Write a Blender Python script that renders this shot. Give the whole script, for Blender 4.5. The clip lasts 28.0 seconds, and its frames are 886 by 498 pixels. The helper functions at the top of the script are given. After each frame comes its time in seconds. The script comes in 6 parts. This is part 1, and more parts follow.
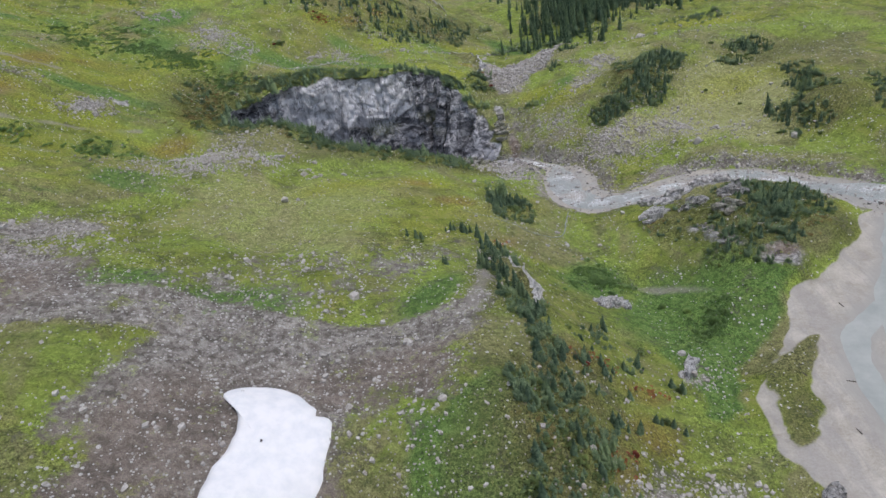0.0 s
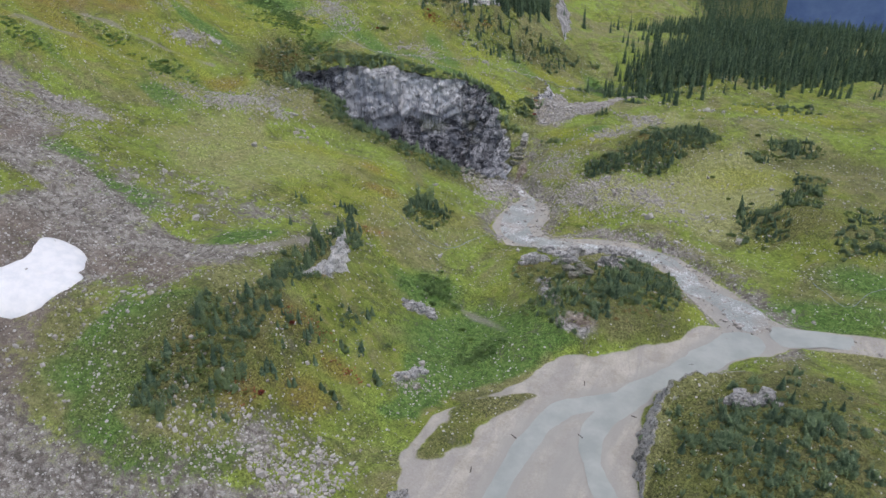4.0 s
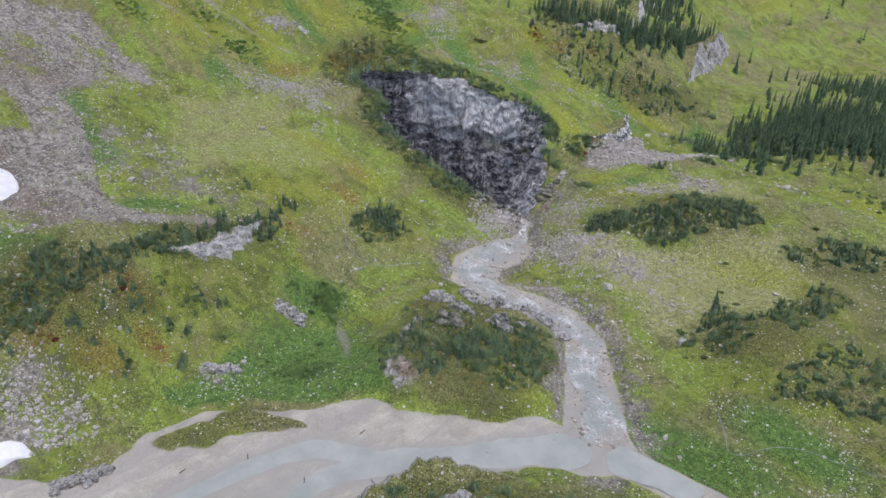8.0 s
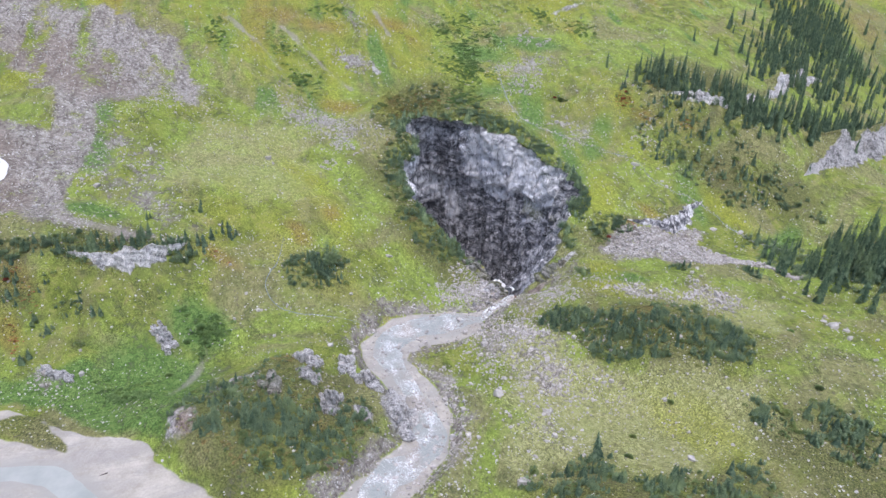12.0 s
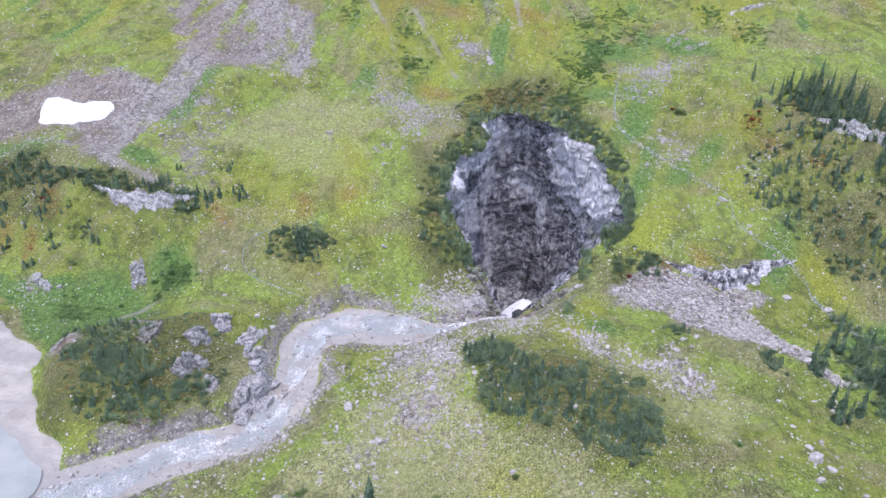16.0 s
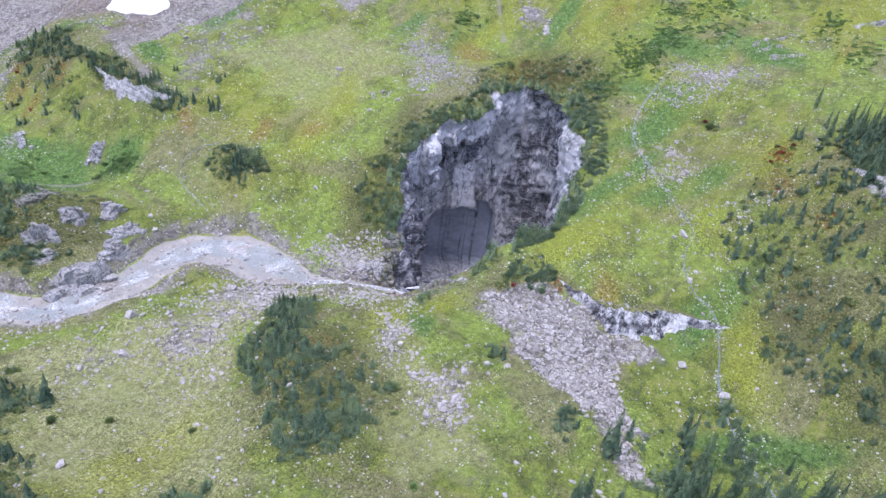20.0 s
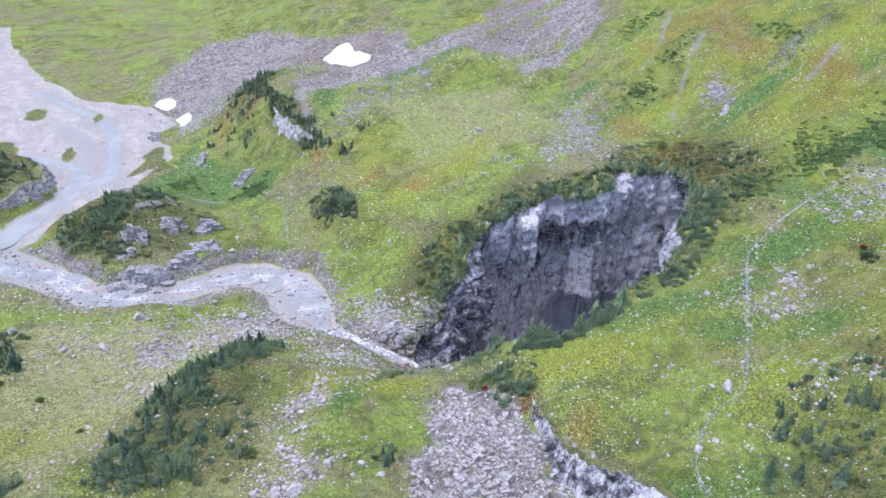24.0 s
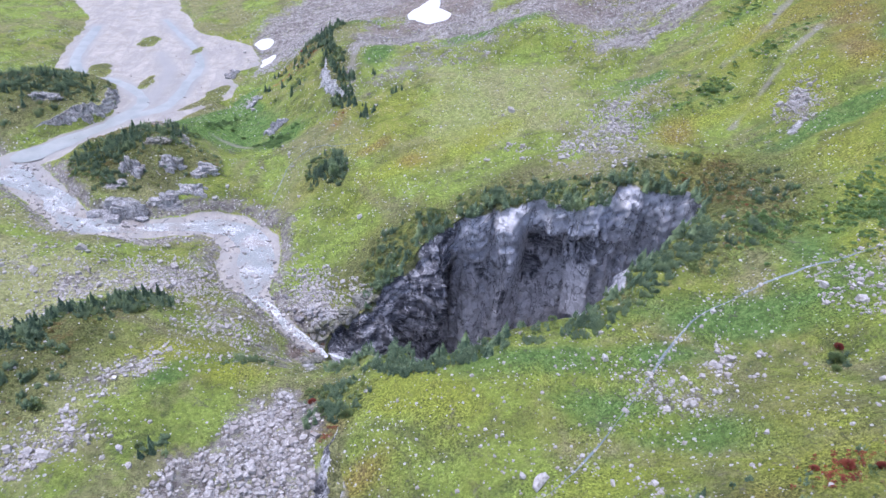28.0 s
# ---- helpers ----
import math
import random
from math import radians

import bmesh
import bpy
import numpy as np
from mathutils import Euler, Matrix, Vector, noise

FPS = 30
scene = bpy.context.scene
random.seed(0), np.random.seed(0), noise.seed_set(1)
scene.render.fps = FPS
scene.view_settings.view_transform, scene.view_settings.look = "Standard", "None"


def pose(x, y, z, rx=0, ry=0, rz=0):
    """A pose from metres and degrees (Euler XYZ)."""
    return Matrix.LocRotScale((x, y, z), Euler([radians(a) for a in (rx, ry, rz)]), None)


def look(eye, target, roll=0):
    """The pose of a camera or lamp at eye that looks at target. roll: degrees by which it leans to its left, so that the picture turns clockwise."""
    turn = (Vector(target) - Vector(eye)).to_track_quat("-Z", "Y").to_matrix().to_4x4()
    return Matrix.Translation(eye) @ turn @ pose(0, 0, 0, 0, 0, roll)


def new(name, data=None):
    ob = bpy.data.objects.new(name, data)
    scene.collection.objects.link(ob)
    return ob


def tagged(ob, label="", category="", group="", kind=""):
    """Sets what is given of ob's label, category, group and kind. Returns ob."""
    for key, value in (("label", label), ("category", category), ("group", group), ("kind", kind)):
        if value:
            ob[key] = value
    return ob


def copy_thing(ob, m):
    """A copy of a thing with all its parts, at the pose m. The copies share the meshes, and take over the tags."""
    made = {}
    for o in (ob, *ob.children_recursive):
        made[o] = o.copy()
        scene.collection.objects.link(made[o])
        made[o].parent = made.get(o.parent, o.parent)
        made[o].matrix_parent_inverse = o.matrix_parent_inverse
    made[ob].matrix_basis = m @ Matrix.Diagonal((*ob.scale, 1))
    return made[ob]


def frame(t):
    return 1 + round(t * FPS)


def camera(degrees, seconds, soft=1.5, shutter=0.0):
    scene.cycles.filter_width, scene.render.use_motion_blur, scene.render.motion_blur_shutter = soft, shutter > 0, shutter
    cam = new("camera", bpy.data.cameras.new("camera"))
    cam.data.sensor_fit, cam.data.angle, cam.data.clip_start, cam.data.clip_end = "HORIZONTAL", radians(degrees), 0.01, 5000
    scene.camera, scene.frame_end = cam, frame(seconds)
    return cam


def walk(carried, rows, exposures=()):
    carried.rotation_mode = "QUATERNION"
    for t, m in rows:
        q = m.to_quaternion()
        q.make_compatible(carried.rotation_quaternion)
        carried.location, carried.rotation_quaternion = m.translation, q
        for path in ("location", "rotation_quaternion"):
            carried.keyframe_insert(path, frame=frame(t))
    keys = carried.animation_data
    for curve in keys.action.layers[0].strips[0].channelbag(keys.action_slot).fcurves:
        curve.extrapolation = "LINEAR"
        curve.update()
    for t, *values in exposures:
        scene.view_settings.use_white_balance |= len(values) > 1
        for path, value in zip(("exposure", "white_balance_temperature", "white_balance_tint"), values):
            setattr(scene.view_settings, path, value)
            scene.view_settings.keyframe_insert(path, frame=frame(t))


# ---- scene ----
# ---- camera: a level helicopter orbit round the sinkhole ----
cam = camera(66.6, 28.0)
METRES, EYE, TILT, LEAN, TURN = 850.0, 140.0, -32.6, 9.3, 0.0
ROWS = [
    (0.0, 0.0, 0.0, 0.0, -0.0, 0.0, 0.0),
    (0.5, 0.019, -0.0074, -0.001, 1.36, 2.25, -2.01),
    (1.0, 0.0378, -0.0135, -0.0015, 4.54, 1.08, -3.63),
    (1.5, 0.0575, -0.0183, -0.0006, 8.48, -2.9, -5.09),
    (2.0, 0.0767, -0.0218, 0.0028, 11.83, -7.29, -7.58),
    (2.5, 0.0958, -0.0236, 0.0064, 13.68, -8.62, -10.43),
    (3.0, 0.1142, -0.0237, 0.011, 14.63, -9.03, -13.44),
    (3.5, 0.1321, -0.0221, 0.0159, 16.76, -7.21, -16.51),
    (4.0, 0.1496, -0.019, 0.0221, 18.79, -3.23, -19.95),
    (4.5, 0.166, -0.0142, 0.029, 21.18, -1.21, -21.92),
    (6.5, 0.2226, 0.0177, 0.0631, 35.2, -6.64, -25.81),
    (7.0, 0.2343, 0.0288, 0.0726, 40.3, -8.29, -27.61),
    (7.5, 0.2454, 0.0409, 0.0828, 43.18, -9.92, -30.28),
    (8.0, 0.2541, 0.0534, 0.0923, 42.48, -13.12, -31.32),
    (8.5, 0.2624, 0.0663, 0.1022, 43.74, -14.16, -30.94),
    (9.0, 0.27, 0.0802, 0.1122, 45.66, -15.24, -32.03),
    (9.5, 0.2768, 0.0946, 0.1225, 49.17, -15.65, -33.65),
    (10.0, 0.2828, 0.1094, 0.1327, 53.4, -17.09, -35.18),
    (10.5, 0.2877, 0.1247, 0.1435, 56.61, -18.45, -35.17),
    (11.0, 0.2916, 0.1398, 0.1535, 60.29, -19.92, -35.2),
    (11.5, 0.2948, 0.1557, 0.1638, 64.96, -22.13, -35.09),
    (12.0, 0.2972, 0.1718, 0.1742, 69.57, -24.38, -35.54),
    (12.5, 0.2987, 0.1878, 0.1839, 73.35, -26.17, -35.63),
    (14.5, 0.2963, 0.2526, 0.2231, 89.51, -35.35, -34.28),
    (15.0, 0.2938, 0.2687, 0.2323, 94.64, -38.63, -33.13),
    (15.5, 0.2905, 0.2848, 0.2415, 98.12, -40.71, -32.3),
    (16.0, 0.2859, 0.3011, 0.2506, 101.66, -42.85, -31.69),
    (16.5, 0.281, 0.3166, 0.2589, 105.28, -45.14, -31.13),
    (17.0, 0.2748, 0.3321, 0.2672, 108.0, -47.22, -31.04),
    (17.5, 0.2678, 0.3473, 0.275, 110.88, -49.16, -30.44),
    (18.0, 0.2599, 0.3621, 0.2823, 114.34, -51.14, -29.54),
    (18.5, 0.2506, 0.3765, 0.2896, 118.21, -53.62, -28.23),
    (19.0, 0.2409, 0.39, 0.296, 122.13, -55.98, -27.2),
    (19.5, 0.2298, 0.4029, 0.3024, 126.23, -58.47, -27.6),
    (20.0, 0.2184, 0.4147, 0.3075, 128.59, -58.93, -27.87),
    (20.5, 0.2062, 0.4258, 0.3122, 132.03, -58.87, -26.05),
    (21.0, 0.1931, 0.4363, 0.3164, 135.87, -59.97, -23.18),
    (21.5, 0.1798, 0.4457, 0.32, 139.23, -60.87, -20.88),
    (22.0, 0.1666, 0.4538, 0.3229, 141.69, -61.27, -18.86),
    (22.5, 0.1528, 0.4615, 0.3251, 144.16, -61.25, -16.56),
    (24.5, 0.0939, 0.483, 0.3294, 156.69, -62.56, -9.1),
    (25.0, 0.0792, 0.4859, 0.3295, 158.51, -64.49, -10.24),
    (25.5, 0.0649, 0.4877, 0.3284, 158.97, -64.67, -10.75),
    (26.0, 0.0503, 0.489, 0.3271, 160.51, -64.2, -9.02),
    (26.5, 0.0357, 0.4898, 0.3252, 163.41, -63.98, -6.74),
    (27.0, 0.0211, 0.4898, 0.3227, 166.23, -64.01, -4.28),
    (27.5, 0.0073, 0.489, 0.3197, 168.53, -64.34, -1.9),
    (28.0, -0.0065, 0.4877, 0.3163, 171.07, -66.82, 1.12),
]
EXPOSURES = [(0.0, -0.76, 6080, 10), (3.0, -0.82, 6080, 11), (4.5, -0.74, 6080, 10), (8.1, -0.65, 6020, 12), (8.9, -0.20, 5960, 14), (12.5, -0.17, 5780, 15), (16.0, -0.11, 5550, 20), (28.0, -0.09, 5380, 21)]
walk(cam, [(t, pose(0, 0, EYE, TILT, LEAN, TURN) @ pose(METRES * x, METRES * y, METRES * z, 90 + pitch, roll, yaw)) for t, x, y, z, yaw, pitch, roll in ROWS], EXPOSURES)

# ---- daylight under thin high cloud ----
world = bpy.data.worlds.new("sky")
scene.world = world
world.use_nodes = True
nt = world.node_tree
sky = nt.nodes.new("ShaderNodeTexSky")
sky.sky_type = "NISHITA"
sky.sun_disc = False
sky.sun_elevation = radians(74)
sky.sun_rotation = radians(97)
sky.dust_density = 5.0
nt.links.new(sky.outputs["Color"], nt.nodes["Background"].inputs["Color"])
nt.nodes["Background"].inputs["Strength"].default_value = 0.225
sun_data = bpy.data.lights.new("sun", "SUN")
sun_data.energy = 1.3
sun_data.angle = radians(45)
sun_data.color = (1.0, 0.96, 0.9)
sun = new("sun", sun_data)
sun.matrix_world = look((150, -18, 540), (0, 0, 0))

# ---- materials ----
def shader(name):
    m = bpy.data.materials.new(name)
    m.use_nodes = True
    t = m.node_tree
    return m, t, t.nodes["Principled BSDF"]


def noise_tex(t, scale, detail=4.0, rough=0.6, coords="Position", stretch=None, distort=0.0):
    src = t.nodes.new("ShaderNodeNewGeometry").outputs["Position"] if coords == "Position" else t.nodes.new("ShaderNodeTexCoord").outputs[coords]
    if stretch:
        mp = t.nodes.new("ShaderNodeMapping")
        mp.inputs["Scale"].default_value = stretch[:3]
        if len(stretch) > 3:
            mp.inputs["Rotation"].default_value = stretch[3:]
        t.links.new(src, mp.inputs["Vector"])
        src = mp.outputs["Vector"]
    n = t.nodes.new("ShaderNodeTexNoise")
    n.inputs["Scale"].default_value = scale
    n.inputs["Detail"].default_value = detail
    n.inputs["Roughness"].default_value = rough
    n.inputs["Distortion"].default_value = distort
    t.links.new(src, n.inputs["Vector"])
    return n.outputs["Fac"]


def ramp(t, fac, *stops):
    r = t.nodes.new("ShaderNodeValToRGB")
    e = r.color_ramp.elements
    while len(e) < len(stops):
        e.new(0.5)
    for el, (p, c) in zip(e, stops):
        el.position = p
        el.color = (*c, 1) if not isinstance(c, (int, float)) else (c, c, c, 1)
    t.links.new(fac, r.inputs["Fac"])
    return r.outputs["Color"]


def mix(t, fac, a, b, mode="MIX"):
    n = t.nodes.new("ShaderNodeMix")
    n.data_type, n.blend_type = "RGBA", mode
    for sock, v in ((n.inputs["Factor"], fac), (n.inputs["A"], a), (n.inputs["B"], b)):
        if isinstance(v, (int, float)):
            sock.default_value = v
        elif isinstance(v, tuple):
            sock.default_value = (*v, 1)
        else:
            t.links.new(v, sock)
    return n.outputs["Result"]


def calc(t, op, a, b=0.0):
    n = t.nodes.new("ShaderNodeMath")
    n.operation = op
    n.use_clamp = op in ("MULTIPLY_ADD", "SUBTRACT", "ADD", "MULTIPLY")
    for i, v in enumerate((a, b)):
        if isinstance(v, (int, float)):
            n.inputs[i].default_value = v
        else:
            t.links.new(v, n.inputs[i])
    return n.outputs[0]


def bump(t, p, height, strength=0.5, dist=0.3):
    b = t.nodes.new("ShaderNodeBump")
    b.inputs["Strength"].default_value = strength
    b.inputs["Distance"].default_value = dist
    t.links.new(height, b.inputs["Height"])
    t.links.new(b.outputs["Normal"], p.inputs["Normal"])


def attribute(t, name):
    a = t.nodes.new("ShaderNodeAttribute")
    a.attribute_name = name
    s = t.nodes.new("ShaderNodeSeparateColor")
    t.links.new(a.outputs["Color"], s.inputs["Color"])
    return s.outputs["Red"], s.outputs["Green"], s.outputs["Blue"], a.outputs["Alpha"]


def edge(t, mask, grain, soft=0.18):
    """A mask with a ragged edge: it is crossed with a grain and sharpened."""
    m = t.nodes.new("ShaderNodeMapRange")
    s = t.nodes.new("ShaderNodeMath")
    s.operation = "MULTIPLY_ADD"
    t.links.new(grain, s.inputs[0])
    s.inputs[1].default_value = -0.9
    s.inputs[2].default_value = 0.45
    a = t.nodes.new("ShaderNodeMath")
    t.links.new(mask, a.inputs[0])
    t.links.new(s.outputs[0], a.inputs[1])
    m.inputs["From Min"].default_value = 0.5 - soft
    m.inputs["From Max"].default_value = 0.5 + soft
    t.links.new(a.outputs[0], m.inputs["Value"])
    return m.outputs["Result"]


def thin_lines(t, n, width):
    """A mask of thin veins where a grain passes its middle."""
    return ramp(t, n, (0.5 - width, 0.0), (0.5, 1.0), (0.5 + width, 0.0))


def pale_specks(t, scale, amount, radius):
    """Small scattered stones: a mask of dots in random cells, denser where amount is high."""
    v = t.nodes.new("ShaderNodeTexVoronoi")
    v.inputs["Scale"].default_value = scale
    t.links.new(t.nodes.new("ShaderNodeNewGeometry").outputs["Position"], v.inputs["Vector"])
    r = t.nodes.new("ShaderNodeSeparateColor")
    t.links.new(v.outputs["Color"], r.inputs["Color"])
    size = calc(t, "MULTIPLY", r.outputs["Green"], radius)
    dot = calc(t, "LESS_THAN", v.outputs["Distance"], size)
    return calc(t, "MULTIPLY", dot, calc(t, "LESS_THAN", r.outputs["Red"], amount))


def ground_material():
    m, t, p = shader("alpine_ground")
    scree, mud, wet, brown = attribute(t, "cover_bare")
    yellow, orange, heath, lush = attribute(t, "cover_plants")
    rocky, rusty, path, dry = attribute(t, "cover_rock")
    big, mid = noise_tex(t, 0.028, 6, 0.6), noise_tex(t, 0.13, 8, 0.7, distort=0.6)
    fine, speck, tiny = noise_tex(t, 0.55, 6, 0.75), noise_tex(t, 1.6, 5, 0.8), noise_tex(t, 4.5, 3, 0.8)
    grass = ramp(t, mid, (0.38, (0.095, 0.14, 0.03)), (0.45, (0.185, 0.235, 0.045)), (0.5, (0.245, 0.30, 0.058)), (0.56, (0.295, 0.33, 0.075)), (0.63, (0.33, 0.315, 0.12)))
    fresh = ramp(t, fine, (0.38, (0.19, 0.265, 0.055)), (0.5, (0.27, 0.36, 0.07)), (0.62, (0.35, 0.435, 0.095)))
    dull = ramp(t, fine, (0.38, (0.19, 0.185, 0.085)), (0.5, (0.275, 0.26, 0.125)), (0.62, (0.35, 0.325, 0.18)))
    hay = ramp(t, fine, (0.38, (0.27, 0.285, 0.115)), (0.5, (0.385, 0.40, 0.165)), (0.62, (0.48, 0.48, 0.24)))
    huge = noise_tex(t, 0.013, 4, 0.55, distort=0.8)
    grass = mix(t, ramp(t, mix(t, 0.5, big, huge), (0.46, 0.0), (0.53, 0.95)), grass, fresh)
    grass = mix(t, ramp(t, noise_tex(t, 0.021, 6, 0.62, distort=1.2), (0.49, 0.0), (0.575, 0.8)), grass, dull)
    grass = mix(t, ramp(t, noise_tex(t, 0.07, 7, 0.7, distort=1.0), (0.53, 0.0), (0.60, 0.6)), grass, ramp(t, fine, (0.42, (0.085, 0.105, 0.045)), (0.58, (0.18, 0.185, 0.085))))
    grass = mix(t, ramp(t, noise_tex(t, 0.16, 6, 0.6, stretch=(0.35, 1.0, 1.0), distort=0.8), (0.52, 0.0), (0.60, 0.4)), grass, ramp(t, fine, (0.42, (0.075, 0.11, 0.032)), (0.58, (0.165, 0.19, 0.062))))
    grass = mix(t, edge(t, dry, mid, 0.4), grass, hay)
    grass = mix(t, edge(t, lush, mid, 0.3), grass, ramp(t, fine, (0.40, (0.07, 0.145, 0.035)), (0.5, (0.14, 0.24, 0.06)), (0.6, (0.20, 0.31, 0.085))))
    grass = mix(t, calc(t, "MULTIPLY", edge(t, yellow, fine, 0.45), 0.65), grass, ramp(t, speck, (0.40, (0.22, 0.26, 0.035)), (0.6, (0.43, 0.45, 0.06))))
    grass = mix(t, calc(t, "MULTIPLY", edge(t, orange, mid, 0.5), 0.6), grass, ramp(t, speck, (0.40, (0.16, 0.105, 0.045)), (0.5, (0.30, 0.185, 0.06)), (0.62, (0.38, 0.31, 0.07))))
    grass = mix(t, calc(t, "MULTIPLY", edge(t, heath, fine, 0.45), 0.85), grass, ramp(t, speck, (0.38, (0.075, 0.085, 0.04)), (0.5, (0.15, 0.16, 0.06)), (0.62, (0.23, 0.225, 0.09))))
    coarse = ramp(t, noise_tex(t, 0.045, 5, 0.7), (0.44, 0.45), (0.57, 1.0))
    grass = mix(t, coarse, grass, mix(t, 1.0, grass, ramp(t, speck, (0.38, 0.42), (0.5, 1.0), (0.62, 1.5)), "MULTIPLY"))
    grass = mix(t, coarse, grass, mix(t, 0.8, grass, ramp(t, tiny, (0.38, 0.45), (0.5, 1.0), (0.62, 1.5)), "MULTIPLY"))
    many = ramp(t, noise_tex(t, 0.05, 5, 0.7), (0.42, 0.02), (0.54, 0.14), (0.66, 0.5))
    many = calc(t, "ADD", many, calc(t, "MULTIPLY", scree, 0.34))
    specks = calc(t, "MAXIMUM", pale_specks(t, 0.75, many, 0.36), pale_specks(t, 1.5, many, 0.42))
    specks = calc(t, "MULTIPLY", specks, ramp(t, mud, (0.3, 1.0), (0.5, 0.0)))
    stone = ramp(t, fine, (0.40, (0.17, 0.152, 0.13)), (0.5, (0.305, 0.28, 0.25)), (0.6, (0.45, 0.425, 0.39)))
    stone = mix(t, edge(t, brown, mid, 0.3), stone, ramp(t, fine, (0.40, (0.19, 0.16, 0.133)), (0.6, (0.33, 0.285, 0.245))))
    stone = mix(t, 0.7, stone, ramp(t, tiny, (0.40, 0.5), (0.5, 1.0), (0.6, 1.5)), "MULTIPLY")
    stone = mix(t, 0.6, stone, ramp(t, noise_tex(t, 0.22, 6, 0.6, stretch=(0.3, 1.0, 1.0), distort=0.6), (0.40, 0.6), (0.5, 1.0), (0.6, 1.25)), "MULTIPLY")
    silt = ramp(t, mid, (0.36, (0.38, 0.35, 0.30)), (0.5, (0.465, 0.435, 0.38)), (0.64, (0.54, 0.51, 0.455)))
    silt = mix(t, ramp(t, noise_tex(t, 0.06, 6, 0.65, stretch=(2.2, 0.5, 1), distort=1.0), (0.47, 0.0), (0.6, 0.7)), silt, (0.37, 0.35, 0.325))
    braid = thin_lines(t, noise_tex(t, 0.09, 5, 0.55, stretch=(1.6, 0.5, 1.0, 0.0, 0.0, 0.25), distort=0.8), 0.03)
    silt = mix(t, calc(t, "MULTIPLY", braid, 0.5), silt, (0.36, 0.345, 0.325))
    silt = mix(t, 0.35, silt, ramp(t, speck, (0.36, 0.6), (0.55, 1.0), (0.66, 1.15)), "MULTIPLY")
    silt = mix(t, calc(t, "MULTIPLY", wet, 0.8), silt, (0.36, 0.35, 0.32))
    col = mix(t, edge(t, scree, ramp(t, mix(t, 0.5, mid, fine), (0.40, 0.0), (0.60, 1.0)), 0.22), grass, stone)
    beds = noise_tex(t, 0.24, 8, 0.7, stretch=(1.0, 1.6, 2.2, 0.4, 0.4, 0.5), distort=1.0)
    rock = ramp(t, beds, (0.37, (0.09, 0.09, 0.088)), (0.45, (0.24, 0.235, 0.225)), (0.52, (0.43, 0.42, 0.41)), (0.62, (0.64, 0.63, 0.62)))
    rock = mix(t, rusty, rock, ramp(t, beds, (0.38, (0.11, 0.085, 0.07)), (0.5, (0.24, 0.18, 0.14)), (0.62, (0.40, 0.33, 0.28))))
    rock = mix(t, 0.6, rock, ramp(t, tiny, (0.40, 0.5), (0.5, 1.0), (0.6, 1.3)), "MULTIPLY")
    col = mix(t, calc(t, "MULTIPLY", edge(t, path, fine, 0.45), 0.7), col, ramp(t, speck, (0.4, (0.28, 0.25, 0.215)), (0.6, (0.43, 0.40, 0.365))))
    col = mix(t, edge(t, rocky, mid, 0.12), col, rock)
    col = mix(t, specks, col, ramp(t, tiny, (0.35, (0.46, 0.445, 0.42)), (0.6, (0.74, 0.725, 0.70))))
    col = mix(t, edge(t, mud, mid, 0.12), col, silt)
    t.links.new(col, p.inputs["Base Color"])
    rough = ramp(t, wet, (0.0, 0.95), (1.0, 0.35))
    t.links.new(rough, p.inputs["Roughness"])
    p.inputs["Specular IOR Level"].default_value = 0.2
    h = mix(t, mud, mix(t, 0.5, fine, speck), (0.5, 0.5, 0.5))
    bump(t, p, h, 1.0, 1.3)
    return m


